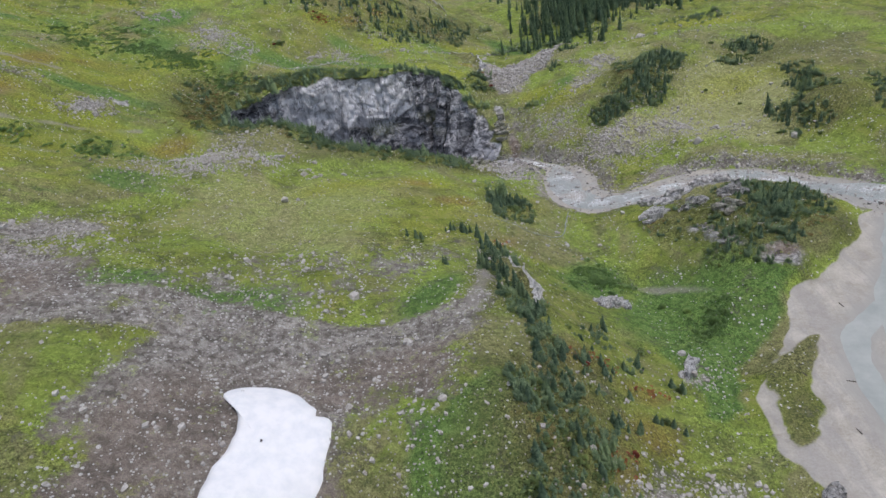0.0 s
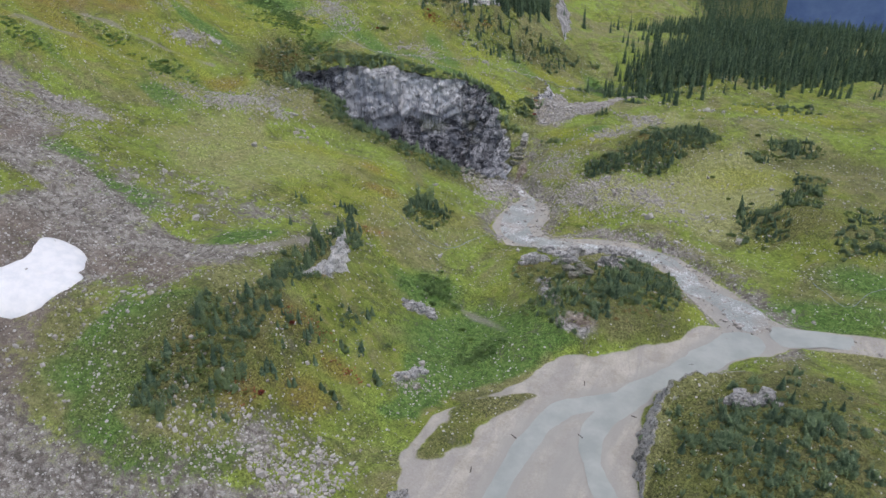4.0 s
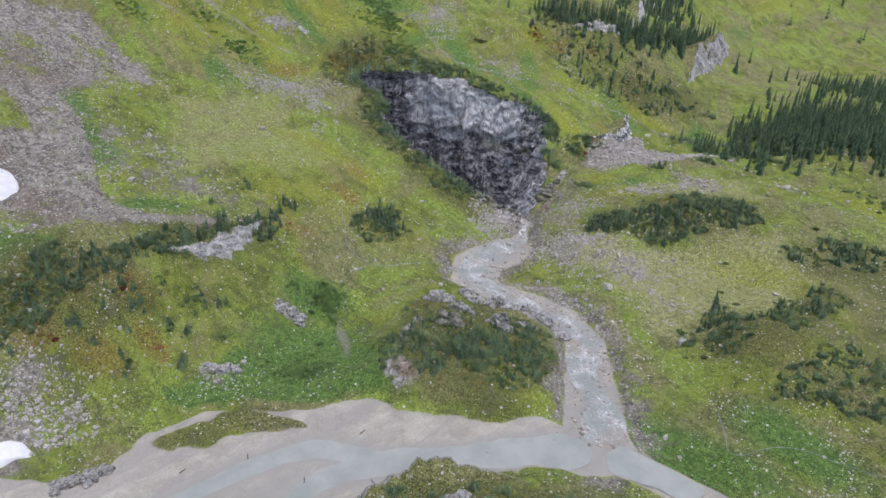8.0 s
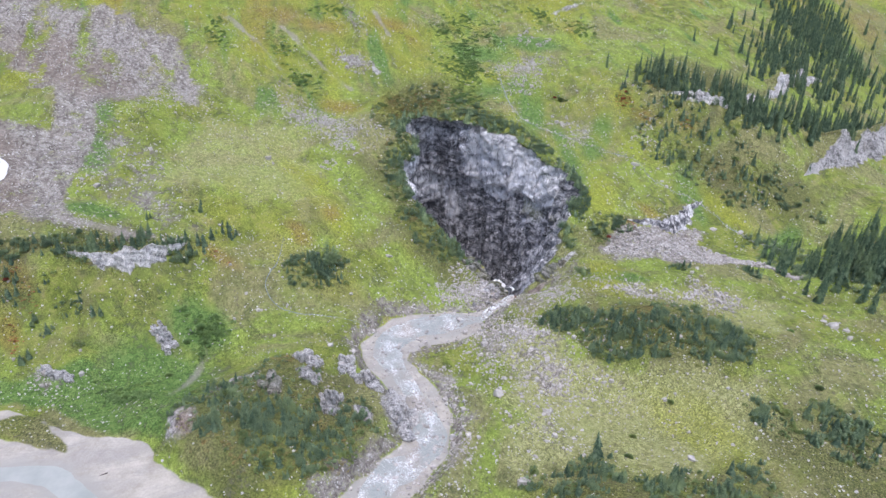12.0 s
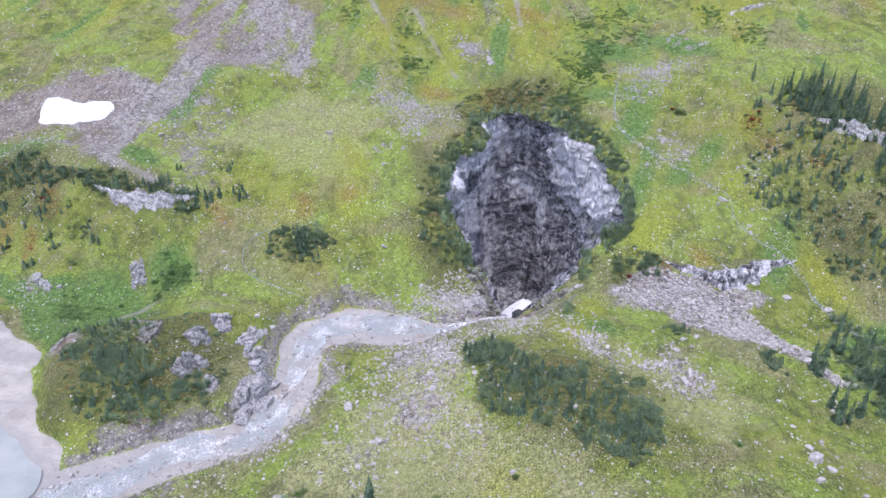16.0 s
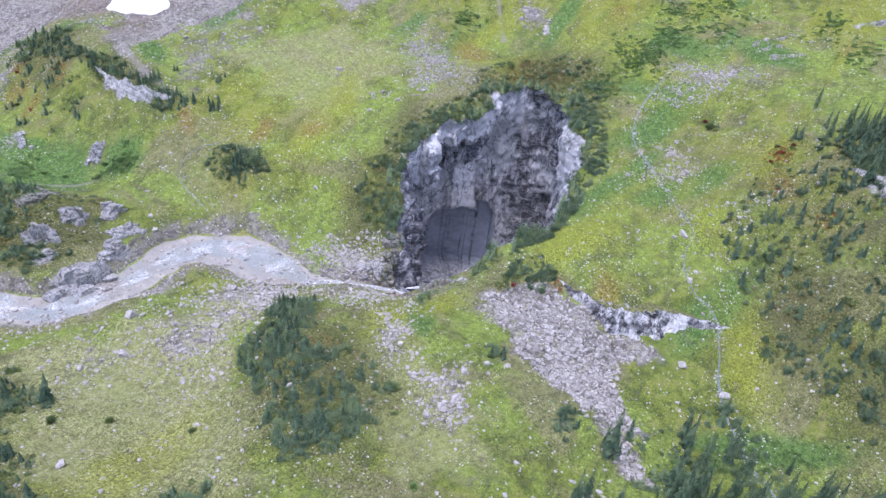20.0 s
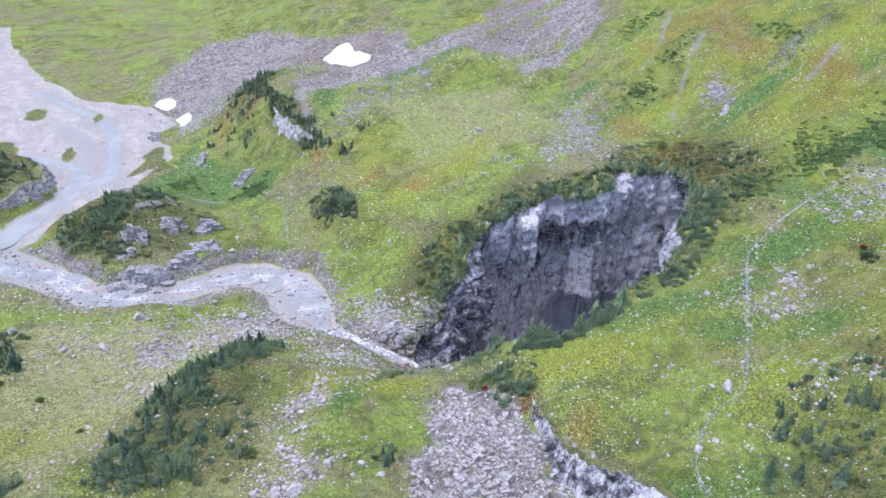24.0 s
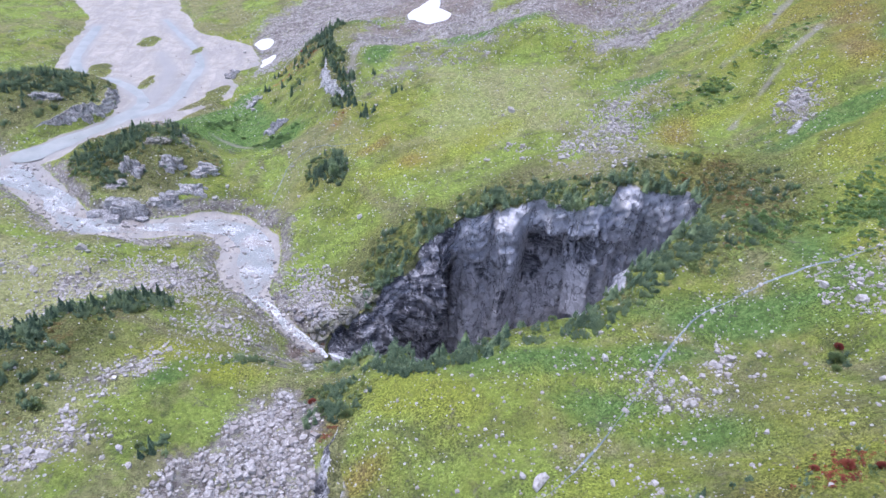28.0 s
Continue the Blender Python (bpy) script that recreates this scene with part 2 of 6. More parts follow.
def rock_material(name, dark, mid_c, pale, scale=0.25, tilt=0.5):
    m, t, p = shader(name)
    pale_mask, dark_mask, moss, mist_mask = attribute(t, "rock_tone")
    strata = noise_tex(t, scale, 8, 0.57, stretch=(1.0, 1.0, 2.2, 0.25, tilt, 0.3), distort=1.2)
    streak = noise_tex(t, scale * 2.6, 8, 0.56, stretch=(1.0, 1.0, 0.34, 0.3, -0.25, 0.0), distort=1.4)
    blotch = noise_tex(t, scale * 1.5, 8, 0.56, stretch=(1.0, 1.0, 0.55, 0.2, 0.1, 0.0), distort=1.0)
    fine, tiny = noise_tex(t, scale * 7, 6, 0.78), noise_tex(t, scale * 18, 4, 0.8)
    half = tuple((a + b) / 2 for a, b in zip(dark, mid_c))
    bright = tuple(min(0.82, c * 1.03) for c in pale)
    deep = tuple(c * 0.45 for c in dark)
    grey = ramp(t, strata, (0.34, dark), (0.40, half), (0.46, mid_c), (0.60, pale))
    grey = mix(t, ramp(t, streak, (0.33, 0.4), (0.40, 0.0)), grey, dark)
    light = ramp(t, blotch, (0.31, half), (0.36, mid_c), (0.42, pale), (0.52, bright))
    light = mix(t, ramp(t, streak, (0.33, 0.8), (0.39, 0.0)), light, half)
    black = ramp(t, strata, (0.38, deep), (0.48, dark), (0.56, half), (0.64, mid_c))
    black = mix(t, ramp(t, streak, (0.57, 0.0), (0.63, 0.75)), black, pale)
    warm = mix(t, ramp(t, noise_tex(t, scale * 0.45, 3), (0.52, 0.0), (0.62, 0.55)), grey, (0.44, 0.375, 0.31))
    col = mix(t, edge(t, pale_mask, ramp(t, blotch, (0.36, 0.15), (0.64, 0.85)), 0.14), warm, light)
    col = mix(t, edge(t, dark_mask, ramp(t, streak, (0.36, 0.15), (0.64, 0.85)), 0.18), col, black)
    vein = thin_lines(t, noise_tex(t, scale * 1.1, 6, 0.6, stretch=(1.0, 1.0, 2.4, 0.5, tilt, 0.1), distort=0.7), 0.028)
    col = mix(t, calc(t, "MULTIPLY", vein, 0.6), col, pale)
    crack = thin_lines(t, noise_tex(t, scale * 1.1, 6, 0.55, stretch=(1.0, 1.0, 0.4), distort=0.9), 0.018)
    col = mix(t, calc(t, "MULTIPLY", crack, 0.85), col, deep)
    col = mix(t, 0.4, col, ramp(t, fine, (0.36, 0.6), (0.5, 1.0), (0.64, 1.3)), "MULTIPLY")
    col = mix(t, 0.25, col, ramp(t, tiny, (0.36, 0.55), (0.52, 1.0), (0.66, 1.25)), "MULTIPLY")
    facets = t.nodes.new("ShaderNodeTexVoronoi")
    t.links.new(mix(t, 0.12, t.nodes.new("ShaderNodeNewGeometry").outputs["Position"], noise_tex(t, 0.3, 4), "ADD"), facets.inputs["Vector"])
    facets.inputs["Scale"].default_value = scale * 3.2
    col = mix(t, 0.55, col, ramp(t, facets.outputs["Color"], (0.2, 0.62), (0.5, 1.0), (0.8, 1.22)), "MULTIPLY")
    # pale blue mist in the cave, put into the rock's colour
    col = mix(t, mist_mask, col, ramp(t, strata, (0.4, (0.37, 0.41, 0.50)), (0.6, (0.48, 0.53, 0.63))))
    col = mix(t, edge(t, moss, fine, 0.25), col, ramp(t, tiny, (0.4, (0.075, 0.09, 0.035)), (0.6, (0.19, 0.20, 0.075))))
    t.links.new(col, p.inputs["Base Color"])
    p.inputs["Roughness"].default_value = 0.85
    p.inputs["Specular IOR Level"].default_value = 0.25
    bump(t, p, mix(t, 0.5, mix(t, 0.5, strata, blotch), fine), 0.9, 1.6)
    return m


def foliage_material(name, lo, hi, warm=None):
    m, t, p = shader(name)
    info = t.nodes.new("ShaderNodeNewGeometry").outputs["Random Per Island"]
    ob = t.nodes.new("ShaderNodeObjectInfo").outputs["Random"]
    n = noise_tex(t, 0.25, 3)
    col = mix(t, info, lo, hi)
    col = mix(t, ramp(t, n, (0.42, 0.0), (0.58, 0.5)), col, tuple(c * 0.7 for c in lo))
    col = mix(t, ramp(t, noise_tex(t, 0.11, 5, 0.65), (0.5, 0.0), (0.64, 0.6)), col, (hi[0] * 1.05, hi[1] * 1.02, hi[2] * 0.82))
    if warm:
        col = mix(t, ramp(t, noise_tex(t, 0.06, 4), (0.52, 0.0), (0.62, 0.75)), col, warm)
    col = mix(t, calc(t, "MULTIPLY", ob, 0.3), col, tuple(c * 0.7 for c in lo))
    t.links.new(col, p.inputs["Base Color"])
    p.inputs["Roughness"].default_value = 0.8
    p.inputs["Specular IOR Level"].default_value = 0.15
    thin = t.nodes.new("ShaderNodeBsdfTranslucent")
    t.links.new(col, thin.inputs["Color"])
    both = t.nodes.new("ShaderNodeMixShader")
    both.inputs[0].default_value = 0.38
    t.links.new(p.outputs[0], both.inputs[1])
    t.links.new(thin.outputs[0], both.inputs[2])
    t.links.new(both.outputs[0], t.nodes["Material Output"].inputs["Surface"])
    return m


def plain(name, lo, hi, scale, rough=0.9, depth=0.0, spread=(0.35, 0.65)):
    m, t, p = shader(name)
    n = noise_tex(t, scale, 6, 0.65)
    t.links.new(ramp(t, n, (spread[0], lo), (spread[1], hi)), p.inputs["Base Color"])
    p.inputs["Roughness"].default_value = rough
    p.inputs["Specular IOR Level"].default_value = 0.25
    if depth:
        bump(t, p, n, 0.8, depth)
    return m


def stone_material(name, tone=1.0):
    m, t, p = shader(name)
    info = t.nodes.new("ShaderNodeNewGeometry").outputs["Random Per Island"]
    ob = t.nodes.new("ShaderNodeObjectInfo").outputs["Random"]
    n = noise_tex(t, 1.3, 6, 0.7)
    col = ramp(t, n, (0.36, (0.31 * tone, 0.29 * tone, 0.26 * tone)), (0.5, (0.51 * tone, 0.485 * tone, 0.45 * tone)), (0.64, (0.70, 0.68, 0.65)))
    col = mix(t, calc(t, "MULTIPLY", info, 0.65), col, (0.30 * tone, 0.265 * tone, 0.23 * tone))
    col = mix(t, calc(t, "MULTIPLY", ob, 0.25), col, (0.5, 0.49, 0.48))
    t.links.new(col, p.inputs["Base Color"])
    p.inputs["Roughness"].default_value = 0.9
    bump(t, p, n, 0.6, 0.2)
    return m


def water_material(name, lo, hi, foam_from, stretch):
    m, t, p = shader(name)
    n = noise_tex(t, 0.12, 4, 0.6)
    rip = noise_tex(t, 1.1, 5, 0.65, stretch=stretch)
    col = ramp(t, n, (0.35, lo), (0.65, hi))
    foam = ramp(t, rip, (foam_from, 0.0), (foam_from + 0.09, 1.0))
    col = mix(t, foam, col, (0.72, 0.75, 0.76))
    t.links.new(col, p.inputs["Base Color"])
    t.links.new(ramp(t, foam, (0.0, 0.42), (1.0, 0.75)), p.inputs["Roughness"])
    p.inputs["IOR"].default_value = 1.33
    bump(t, p, rip, 0.35, 0.12)
    return m


def rapids_material():
    m, t, p = shader("rapid_water")
    white, shoal, _, _ = attribute(t, "rapids")
    rip, fine = noise_tex(t, 0.8, 7, 0.75, distort=1.5), noise_tex(t, 2.6, 5, 0.8)
    col = ramp(t, rip, (0.38, (0.25, 0.275, 0.265)), (0.5, (0.33, 0.355, 0.34)), (0.6, (0.40, 0.415, 0.395)))
    col = mix(t, edge(t, shoal, rip, 0.25), col, ramp(t, fine, (0.4, (0.27, 0.245, 0.21)), (0.6, (0.42, 0.39, 0.345))))
    foam = edge(t, white, ramp(t, mix(t, 0.5, rip, fine), (0.42, 0.0), (0.58, 1.0)), 0.12)
    col = mix(t, foam, col, (0.80, 0.82, 0.83))
    t.links.new(col, p.inputs["Base Color"])
    t.links.new(ramp(t, foam, (0.0, 0.3), (1.0, 0.75)), p.inputs["Roughness"])
    p.inputs["IOR"].default_value = 1.33
    bump(t, p, mix(t, 0.5, rip, fine), 0.7, 0.3)
    return m


def snow_material():
    m, t, p = shader("old_snow")
    n, f = noise_tex(t, 0.35, 5, 0.6), noise_tex(t, 2.4, 6, 0.75)
    col = ramp(t, n, (0.3, (0.74, 0.76, 0.79)), (0.6, (0.86, 0.86, 0.87)))
    col = mix(t, ramp(t, f, (0.63, 0.0), (0.74, 0.5)), col, (0.45, 0.40, 0.37))
    t.links.new(col, p.inputs["Base Color"])
    p.inputs["Roughness"].default_value = 0.7
    p.inputs["Subsurface Weight"].default_value = 0.0
    bump(t, p, mix(t, 0.4, n, f), 0.5, 0.25)
    return m


GROUND = ground_material()
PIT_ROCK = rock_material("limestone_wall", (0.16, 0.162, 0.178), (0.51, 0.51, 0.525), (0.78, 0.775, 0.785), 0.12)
WHITE_ROCK = rock_material("white_limestone", (0.24, 0.237, 0.232), (0.52, 0.51, 0.50), (0.70, 0.69, 0.68), 0.45)
GREY_ROCK = rock_material("grey_limestone", (0.16, 0.157, 0.152), (0.40, 0.39, 0.38), (0.60, 0.59, 0.58), 0.45)
MOSSY_ROCK = rock_material("mossy_limestone", (0.11, 0.115, 0.085), (0.24, 0.24, 0.19), (0.42, 0.41, 0.37), 0.45)
STONE = stone_material("pale_boulder")
TALUS_STONE = stone_material("talus_stone", 0.84)
BAND_ROCK = rock_material("band_limestone", (0.11, 0.11, 0.12), (0.40, 0.40, 0.415), (0.76, 0.755, 0.76), 0.2)
WET_STONE = plain("wet_stream_stone", (0.27, 0.25, 0.23), (0.58, 0.55, 0.52), 0.5, 0.7, 0.1, (0.4, 0.62))
DARK_ROCK = plain("dark_wet_rock", (0.10, 0.095, 0.092), (0.36, 0.345, 0.34), 0.9, 0.6, 0.15, (0.38, 0.62))
RUST_ROCK = plain("rusty_wet_rock", (0.12, 0.08, 0.06), (0.34, 0.22, 0.15), 0.9, 0.6, 0.15)
CREEK_WATER = water_material("clear_creek_water", (0.16, 0.20, 0.20), (0.27, 0.31, 0.31), 0.58, (1, 1, 1))
NEEDLES = foliage_material("fir_needles", (0.085, 0.145, 0.095), (0.28, 0.375, 0.225))
DWARF_NEEDLES = foliage_material("dwarf_fir_needles", (0.11, 0.18, 0.11), (0.41, 0.52, 0.30))
SCRUB_LEAVES = foliage_material("fir_scrub", (0.15, 0.22, 0.10), (0.39, 0.47, 0.19))
HEATH = foliage_material("mountain_heath", (0.22, 0.25, 0.10), (0.42, 0.45, 0.18), (0.40, 0.29, 0.14))
ALDER = foliage_material("alder_leaves", (0.21, 0.33, 0.13), (0.40, 0.54, 0.21))
HERBS = foliage_material("meadow_herbs", (0.17, 0.22, 0.055), (0.37, 0.42, 0.12))
RED_LEAVES = foliage_material("red_leaves", (0.34, 0.085, 0.075), (0.52, 0.20, 0.12))
BARK = plain("bark", (0.06, 0.05, 0.045), (0.14, 0.12, 0.11), 3.0)
SNOW = snow_material()
WATER = water_material("silty_water", (0.34, 0.365, 0.345), (0.43, 0.45, 0.425), 0.74, (1, 1, 1))
RAPIDS = rapids_material()
FALLS = plain("falling_water", (0.55, 0.58, 0.60), (0.82, 0.84, 0.85), 0.8, 0.6, 0.2)
# distance haze is put into the far slope's blue base colour
FAR = plain("far_slope_haze_blue", (0.065, 0.11, 0.235), (0.12, 0.185, 0.33), 0.006, 1.0)

# ---- shape of the land ----
# swells and hollows: x, y, radius, height
LEVEL = 4.2
SLOPE_SIDE = [
    (-40, 100, 45, 11.3), (-80, 480, 45, 17.2), (-140, 280, 45, -13.8), (-100, 760, 70, -27.5),
    (-100, 140, 28, 9.2), (-220, 380, 45, -12.5), (-60, 280, 28, -4.2), (-80, 0, 45, 9.0),
    (-140, 180, 28, -6.5), (-80, 320, 28, -3.4), (-160, 520, 70, 10.1), (-200, 260, 28, 3.2),
    (-100, 80, 28, 7.6), (-60, -60, 70, 13.0), (-80, 760, 70, -13.8), (-40, 480, 28, 6.8),
]

MIDDLE = [
    (20, 300, 28, -8.3), (60, 100, 28, -6.2), (-20, 180, 28, 11.5), (0, -40, 45, 10.7),
    (-20, 360, 28, 8.8), (20, 440, 28, -4.1), (0, 120, 28, 18.1), (40, 160, 28, -6.8),
    (60, 320, 28, 7.8), (40, 260, 28, -12.3), (0, 320, 28, -13.4), (0, 540, 45, 2.4),
    (0, 240, 28, 4.9), (40, 200, 28, -5.7), (60, 40, 28, -5.7), (20, 480, 28, -8.1),
    (40, 520, 28, 4.5),
]

VALLEY_SIDE = [
    (100, 380, 45, 9.6), (160, 140, 28, 13.7), (80, 480, 28, 9.9), (180, 320, 28, 5.3),
    (120, 300, 28, -7.4), (100, 140, 28, -5.5), (80, 200, 28, 9.5), (160, 220, 28, -6.8),
    (160, 280, 28, 8.7), (200, 500, 70, 6.9), (80, 260, 28, -4.4), (160, 80, 28, -3.5),
]


# smaller hummocks and dips
HUMMOCKS = [
    (100, 320, 16, -5.1), (90, 400, 24, -2.4), (-100, 390, 24, -3.4), (0, 80, 16, 4.3), (-10, 440, 24, -1.0), (100, 270, 11, 2.9),
    (90, 210, 24, -1.6), (140, 260, 11, -2.6), (80, 340, 11, 4.4), (60, 350, 11, -3.8), (-10, 260, 11, -3.3), (60, 310, 16, -3.1),
    (-30, 120, 16, -1.8), (50, 270, 11, 2.8), (40, 130, 16, -1.6), (80, 430, 11, -4.0), (20, 400, 11, -2.7), (80, 380, 11, -3.7),
    (-60, 270, 11, 2.9), (-80, 230, 16, -1.9), (0, 150, 16, 2.1), (-20, 400, 11, 1.8), (-50, 370, 11, 2.6), (30, 350, 11, 1.5),
]

RIM_RISE = [(-88, 354, 13, 5.5), (-96, 289, 9, 5.0), (-106, 280, 14, 3.5), (-122, 308, 10, -3.5), (-60, 272, 12, 1.5), (-52, 98, 13, 1.6), (13, 327, 7, -5.0), (1, 334, 9, -2.0)]

DIPS = [
    (0, 100, 11, 2.4), (50, 400, 11, 2.1), (40, 170, 16, -2.1), (30, 110, 11, -1.8), (30, 220, 11, -2.3), (120, 330, 16, -3.4),
    (90, 310, 11, -3.5), (50, 210, 11, 1.6), (-60, 400, 11, -1.6), (0, 380, 11, 1.3), (-20, 370, 11, -1.3), (60, 190, 11, -1.3),
    (90, 280, 11, 1.8), (-50, 120, 24, -1.7), (-30, 110, 11, -2.3), (-100, 370, 24, -3.0), (130, 300, 11, 1.6), (140, 260, 16, -2.4),
    (0, 210, 11, -1.4), (0, 180, 16, 1.5), (20, 370, 11, -1.3), (-30, 440, 16, -2.2), (10, 410, 11, -2.4), (-10, 440, 11, -2.4),
]


# outline of the silt flat, of its green islets, and of the sinkhole's rim
FLAT = [(127, 206), (117, 192), (104, 179), (94, 171), (84, 166), (79, 152), (71, 142), (64, 135), (60, 124), (59, 109), (62, 104), (66, 96), (64, 89),
        (55, 80), (50, 68), (54, 52), (61, 34), (80, 20), (98, 8), (106, -18), (122, -58), (132, -110), (142, -170), (150, -240), (190, -240), (208, -170), (215, -110), (200, -61), (176, -16), (170, 40), (166, 80),
        (156, 98), (140, 103), (131, 106), (124, 112), (120, 122), (118, 134), (116, 146), (117, 160), (126, 173), (138, 187), (150, 203)]
ISLETS = [
    [(109, 115), (112, 114), (112, 106), (108, 95), (106, 96), (106, 109)],
    [(133, 99), (137, 98), (144, 92), (146, 80), (138, 76), (133, 86)],
    [(66, 136), (83, 147), (82, 142), (74, 130), (73, 119), (65, 108), (62, 112), (63, 124)],
    [(92, 60), (96, 62), (95, 52), (90, 40), (88, 44)],
    [(120, 40), (128, 44), (130, 30), (124, 18), (119, 26)],
]
RIM = [(3, 313), (7, 322), (6, 333), (-1, 346), (-11, 356), (-25, 362), (-45, 361), (-62, 359), (-78, 352), (-90, 340), (-103, 331), (-114, 322),
       (-121, 310), (-118, 300), (-108, 292), (-99, 291), (-88, 297), (-74, 289), (-59, 283), (-40, 287), (-25, 295), (-12, 304), (-3, 309)]
# the stream from the flat to the sinkhole, and the arm that leaves the flat eastwards: x, y, bed level, half width
STREAM = [(143, 208, 1.4, 10), (134, 217, 0.8, 9), (126, 226, 0.0, 8), (117, 236, -1.0, 7.5), (105, 248, -2.2, 7), (90, 254, -3.2, 7), (72, 253, -4.4, 7),
          (55, 248, -5.6, 7), (43, 250, -6.6, 9), (35, 262, -7.0, 11), (34, 276, -7.4, 11), (32, 286, -7.8, 9), (29, 293, -8.3, 3.2), (24, 301, -9.2, 2.2), (17, 311, -10.8, 1.9), (10, 317, -12.8, 1.8), (3, 321, -15.0, 1.8)]
EAST_ARM = [(146, 208, 1.4, 6), (161, 213, 1.3, 5), (174, 215, 1.2, 5), (188, 216, 1.1, 6), (212, 222, 1.0, 7), (245, 232, 0.9, 8), (300, 240, 0.8, 9)]


# outlines of thickets and heaths, and of bare and green ground
THICKET_FIRS = [(57, 308), (52, 318), (60, 324), (74, 330), (83, 344), (88, 356), (91, 368), (104, 366), (112, 361), (108, 352), (99, 345), (95, 334), (92, 325), (84, 316), (70, 311)]
THICKET = [(57, 308), (52, 318), (58, 328), (66, 340), (70, 351), (72, 364), (78, 369), (90, 368), (104, 366), (112, 361), (108, 352), (99, 345), (95, 334), (92, 325), (84, 316), (70, 311)]
KNOLL = [(88, 177), (76, 184), (66, 191), (56, 203), (50, 215), (60, 222), (72, 229), (84, 234), (96, 236), (106, 231), (115, 221), (120, 211), (118, 200), (110, 191), (98, 181)]
KNOLL_FIRS = [(90, 195), (104, 193), (113, 202), (116, 212), (110, 222), (101, 218), (95, 208)]
MORAINE = [(-1, 76), (1, 95), (0, 109), (1, 120), (1, 138), (-4, 152), (-9, 169), (-7, 184), (1, 180), (3, 162), (8, 140), (12, 120), (16, 104), (16, 86), (9, 76)]
LONE_CLUMP = [(5, 218), (-4, 228), (0, 241), (12, 240), (17, 232), (14, 221)]
PIT_CLUMP = [(-2, 343), (-8, 352), (-9, 366), (-2, 380), (4, 378), (6, 366), (4, 350)]
EAST_BUSHES = [[(125, 345), (130, 363), (140, 376), (152, 379), (160, 368), (150, 355), (134, 342)], [(128, 272), (126, 290), (132, 297), (142, 293), (150, 282), (146, 270), (136, 268)], [(142, 298), (149, 331), (161, 325), (156, 292)],
               [(165, 262), (164, 277), (172, 297), (185, 305), (196, 275), (186, 268)]]
HILL_WOOD = [(-52, 416), (-74, 420), (-96, 422), (-104, 435), (-105, 454), (-60, 472), (-21, 474), (-5, 471), (-4, 462), (-9, 445), (-20, 436), (-41, 424)]
SOUTH_BELT = [(-8, 288), (-22, 276), (-45, 270), (-60, 271), (-76, 277), (-90, 287), (-98, 290), (-88, 296), (-74, 288), (-59, 282), (-45, 282), (-30, 290), (-16, 299)]
WEST_HOOD = [(-104, 332), (-114, 323), (-122, 310), (-119, 299), (-108, 291), (-100, 284), (-110, 275), (-128, 282), (-140, 298), (-146, 322), (-142, 338), (-124, 350), (-100, 352), (-88, 346)]
TALUS = [(15, 357), (6, 372), (4, 388), (6, 403), (4, 417), (12, 411), (25, 412), (37, 420), (49, 427), (60, 436), (58, 428), (53, 414), (46, 403), (39, 389), (30, 376), (19, 360)]
GREEN_TONGUES = [[(-10, 141), (-36, 131), (-42, 135), (-35, 156), (-28, 178), (-20, 195), (-12, 163)], [(-125, 122), (-97, 129), (-90, 121), (-89, 110), (-92, 96), (-120, 88)]]
NORTH_BELT = [(-8, 358), (-25, 364), (-45, 364), (-62, 363), (-80, 356), (-92, 344), (-106, 335), (-112, 328), (-117, 333), (-108, 341), (-95, 350), (-83, 361), (-64, 367), (-45, 368), (-24, 368), (-8, 364)]
ALDER_BAND = [(-112, 338), (-140, 352), (-165, 362), (-199, 368), (-226, 372), (-204, 347), (-158, 343), (-130, 337)]
DRY = [([(123, 262), (99, 276), (62, 284), (56, 300), (69, 312), (87, 319), (100, 342), (116, 358), (140, 350), (150, 317), (135, 280)], 0.8), ([(46, 345), (58, 369), (71, 392), (90, 397), (100, 385), (86, 363), (64, 340)], 0.6), ([(-43, 166), (-109, 190), (-101, 253), (-71, 233), (-34, 246)], 0.55)]
LIME = [([(4, 190), (-52, 192), (-43, 233), (-17, 249), (-3, 228)], 0.6), ([(-20, 374), (-60, 372), (-92, 362), (-58, 394), (-44, 405), (-25, 397)], 0.45)]
STONE_FIELDS = [[(-122, 363), (-136, 365), (-157, 389), (-144, 396), (-124, 384)], [(-95, 375), (-106, 386), (-72, 402), (-61, 397)], [(69, 366), (63, 369), (65, 382), (73, 385), (78, 377)], [(-126, 214), (-123, 248), (-102, 269), (-68, 259), (-57, 248), (-95, 244)],
                [(44, 343), (52, 356), (64, 372), (68, 366), (58, 352), (48, 340)], [(50, 284), (47, 298), (58, 310), (68, 306), (64, 290)], [(-182, 390), (-200, 404), (-180, 415), (-166, 403)], [(17, 274), (5, 276), (-6, 293), (-12, 306), (2, 306), (18, 298)]]
WHITE_STONES = [(30, 78), (33, 91), (37, 101), (48, 108), (53, 96), (50, 84), (42, 77)]
MORAINE_SCRUB = [(7, 126), (20, 150), (30, 150), (42, 132), (36, 120), (14, 104), (6, 112)]
KNOLL_WOOD = [(64, 186), (76, 205), (100, 232), (112, 228), (104, 200), (94, 184), (80, 176)]
STONELESS = [[(18, 194), (57, 202), (80, 180), (82, 164), (60, 140), (42, 134), (29, 154), (16, 172)], [(-44, 160), (-34, 189), (-14, 214), (-6, 176), (-17, 135), (-37, 138)], [(-67, 206), (-46, 265), (-23, 278), (22, 233), (-1, 220), (-21, 202), (-53, 166)]]
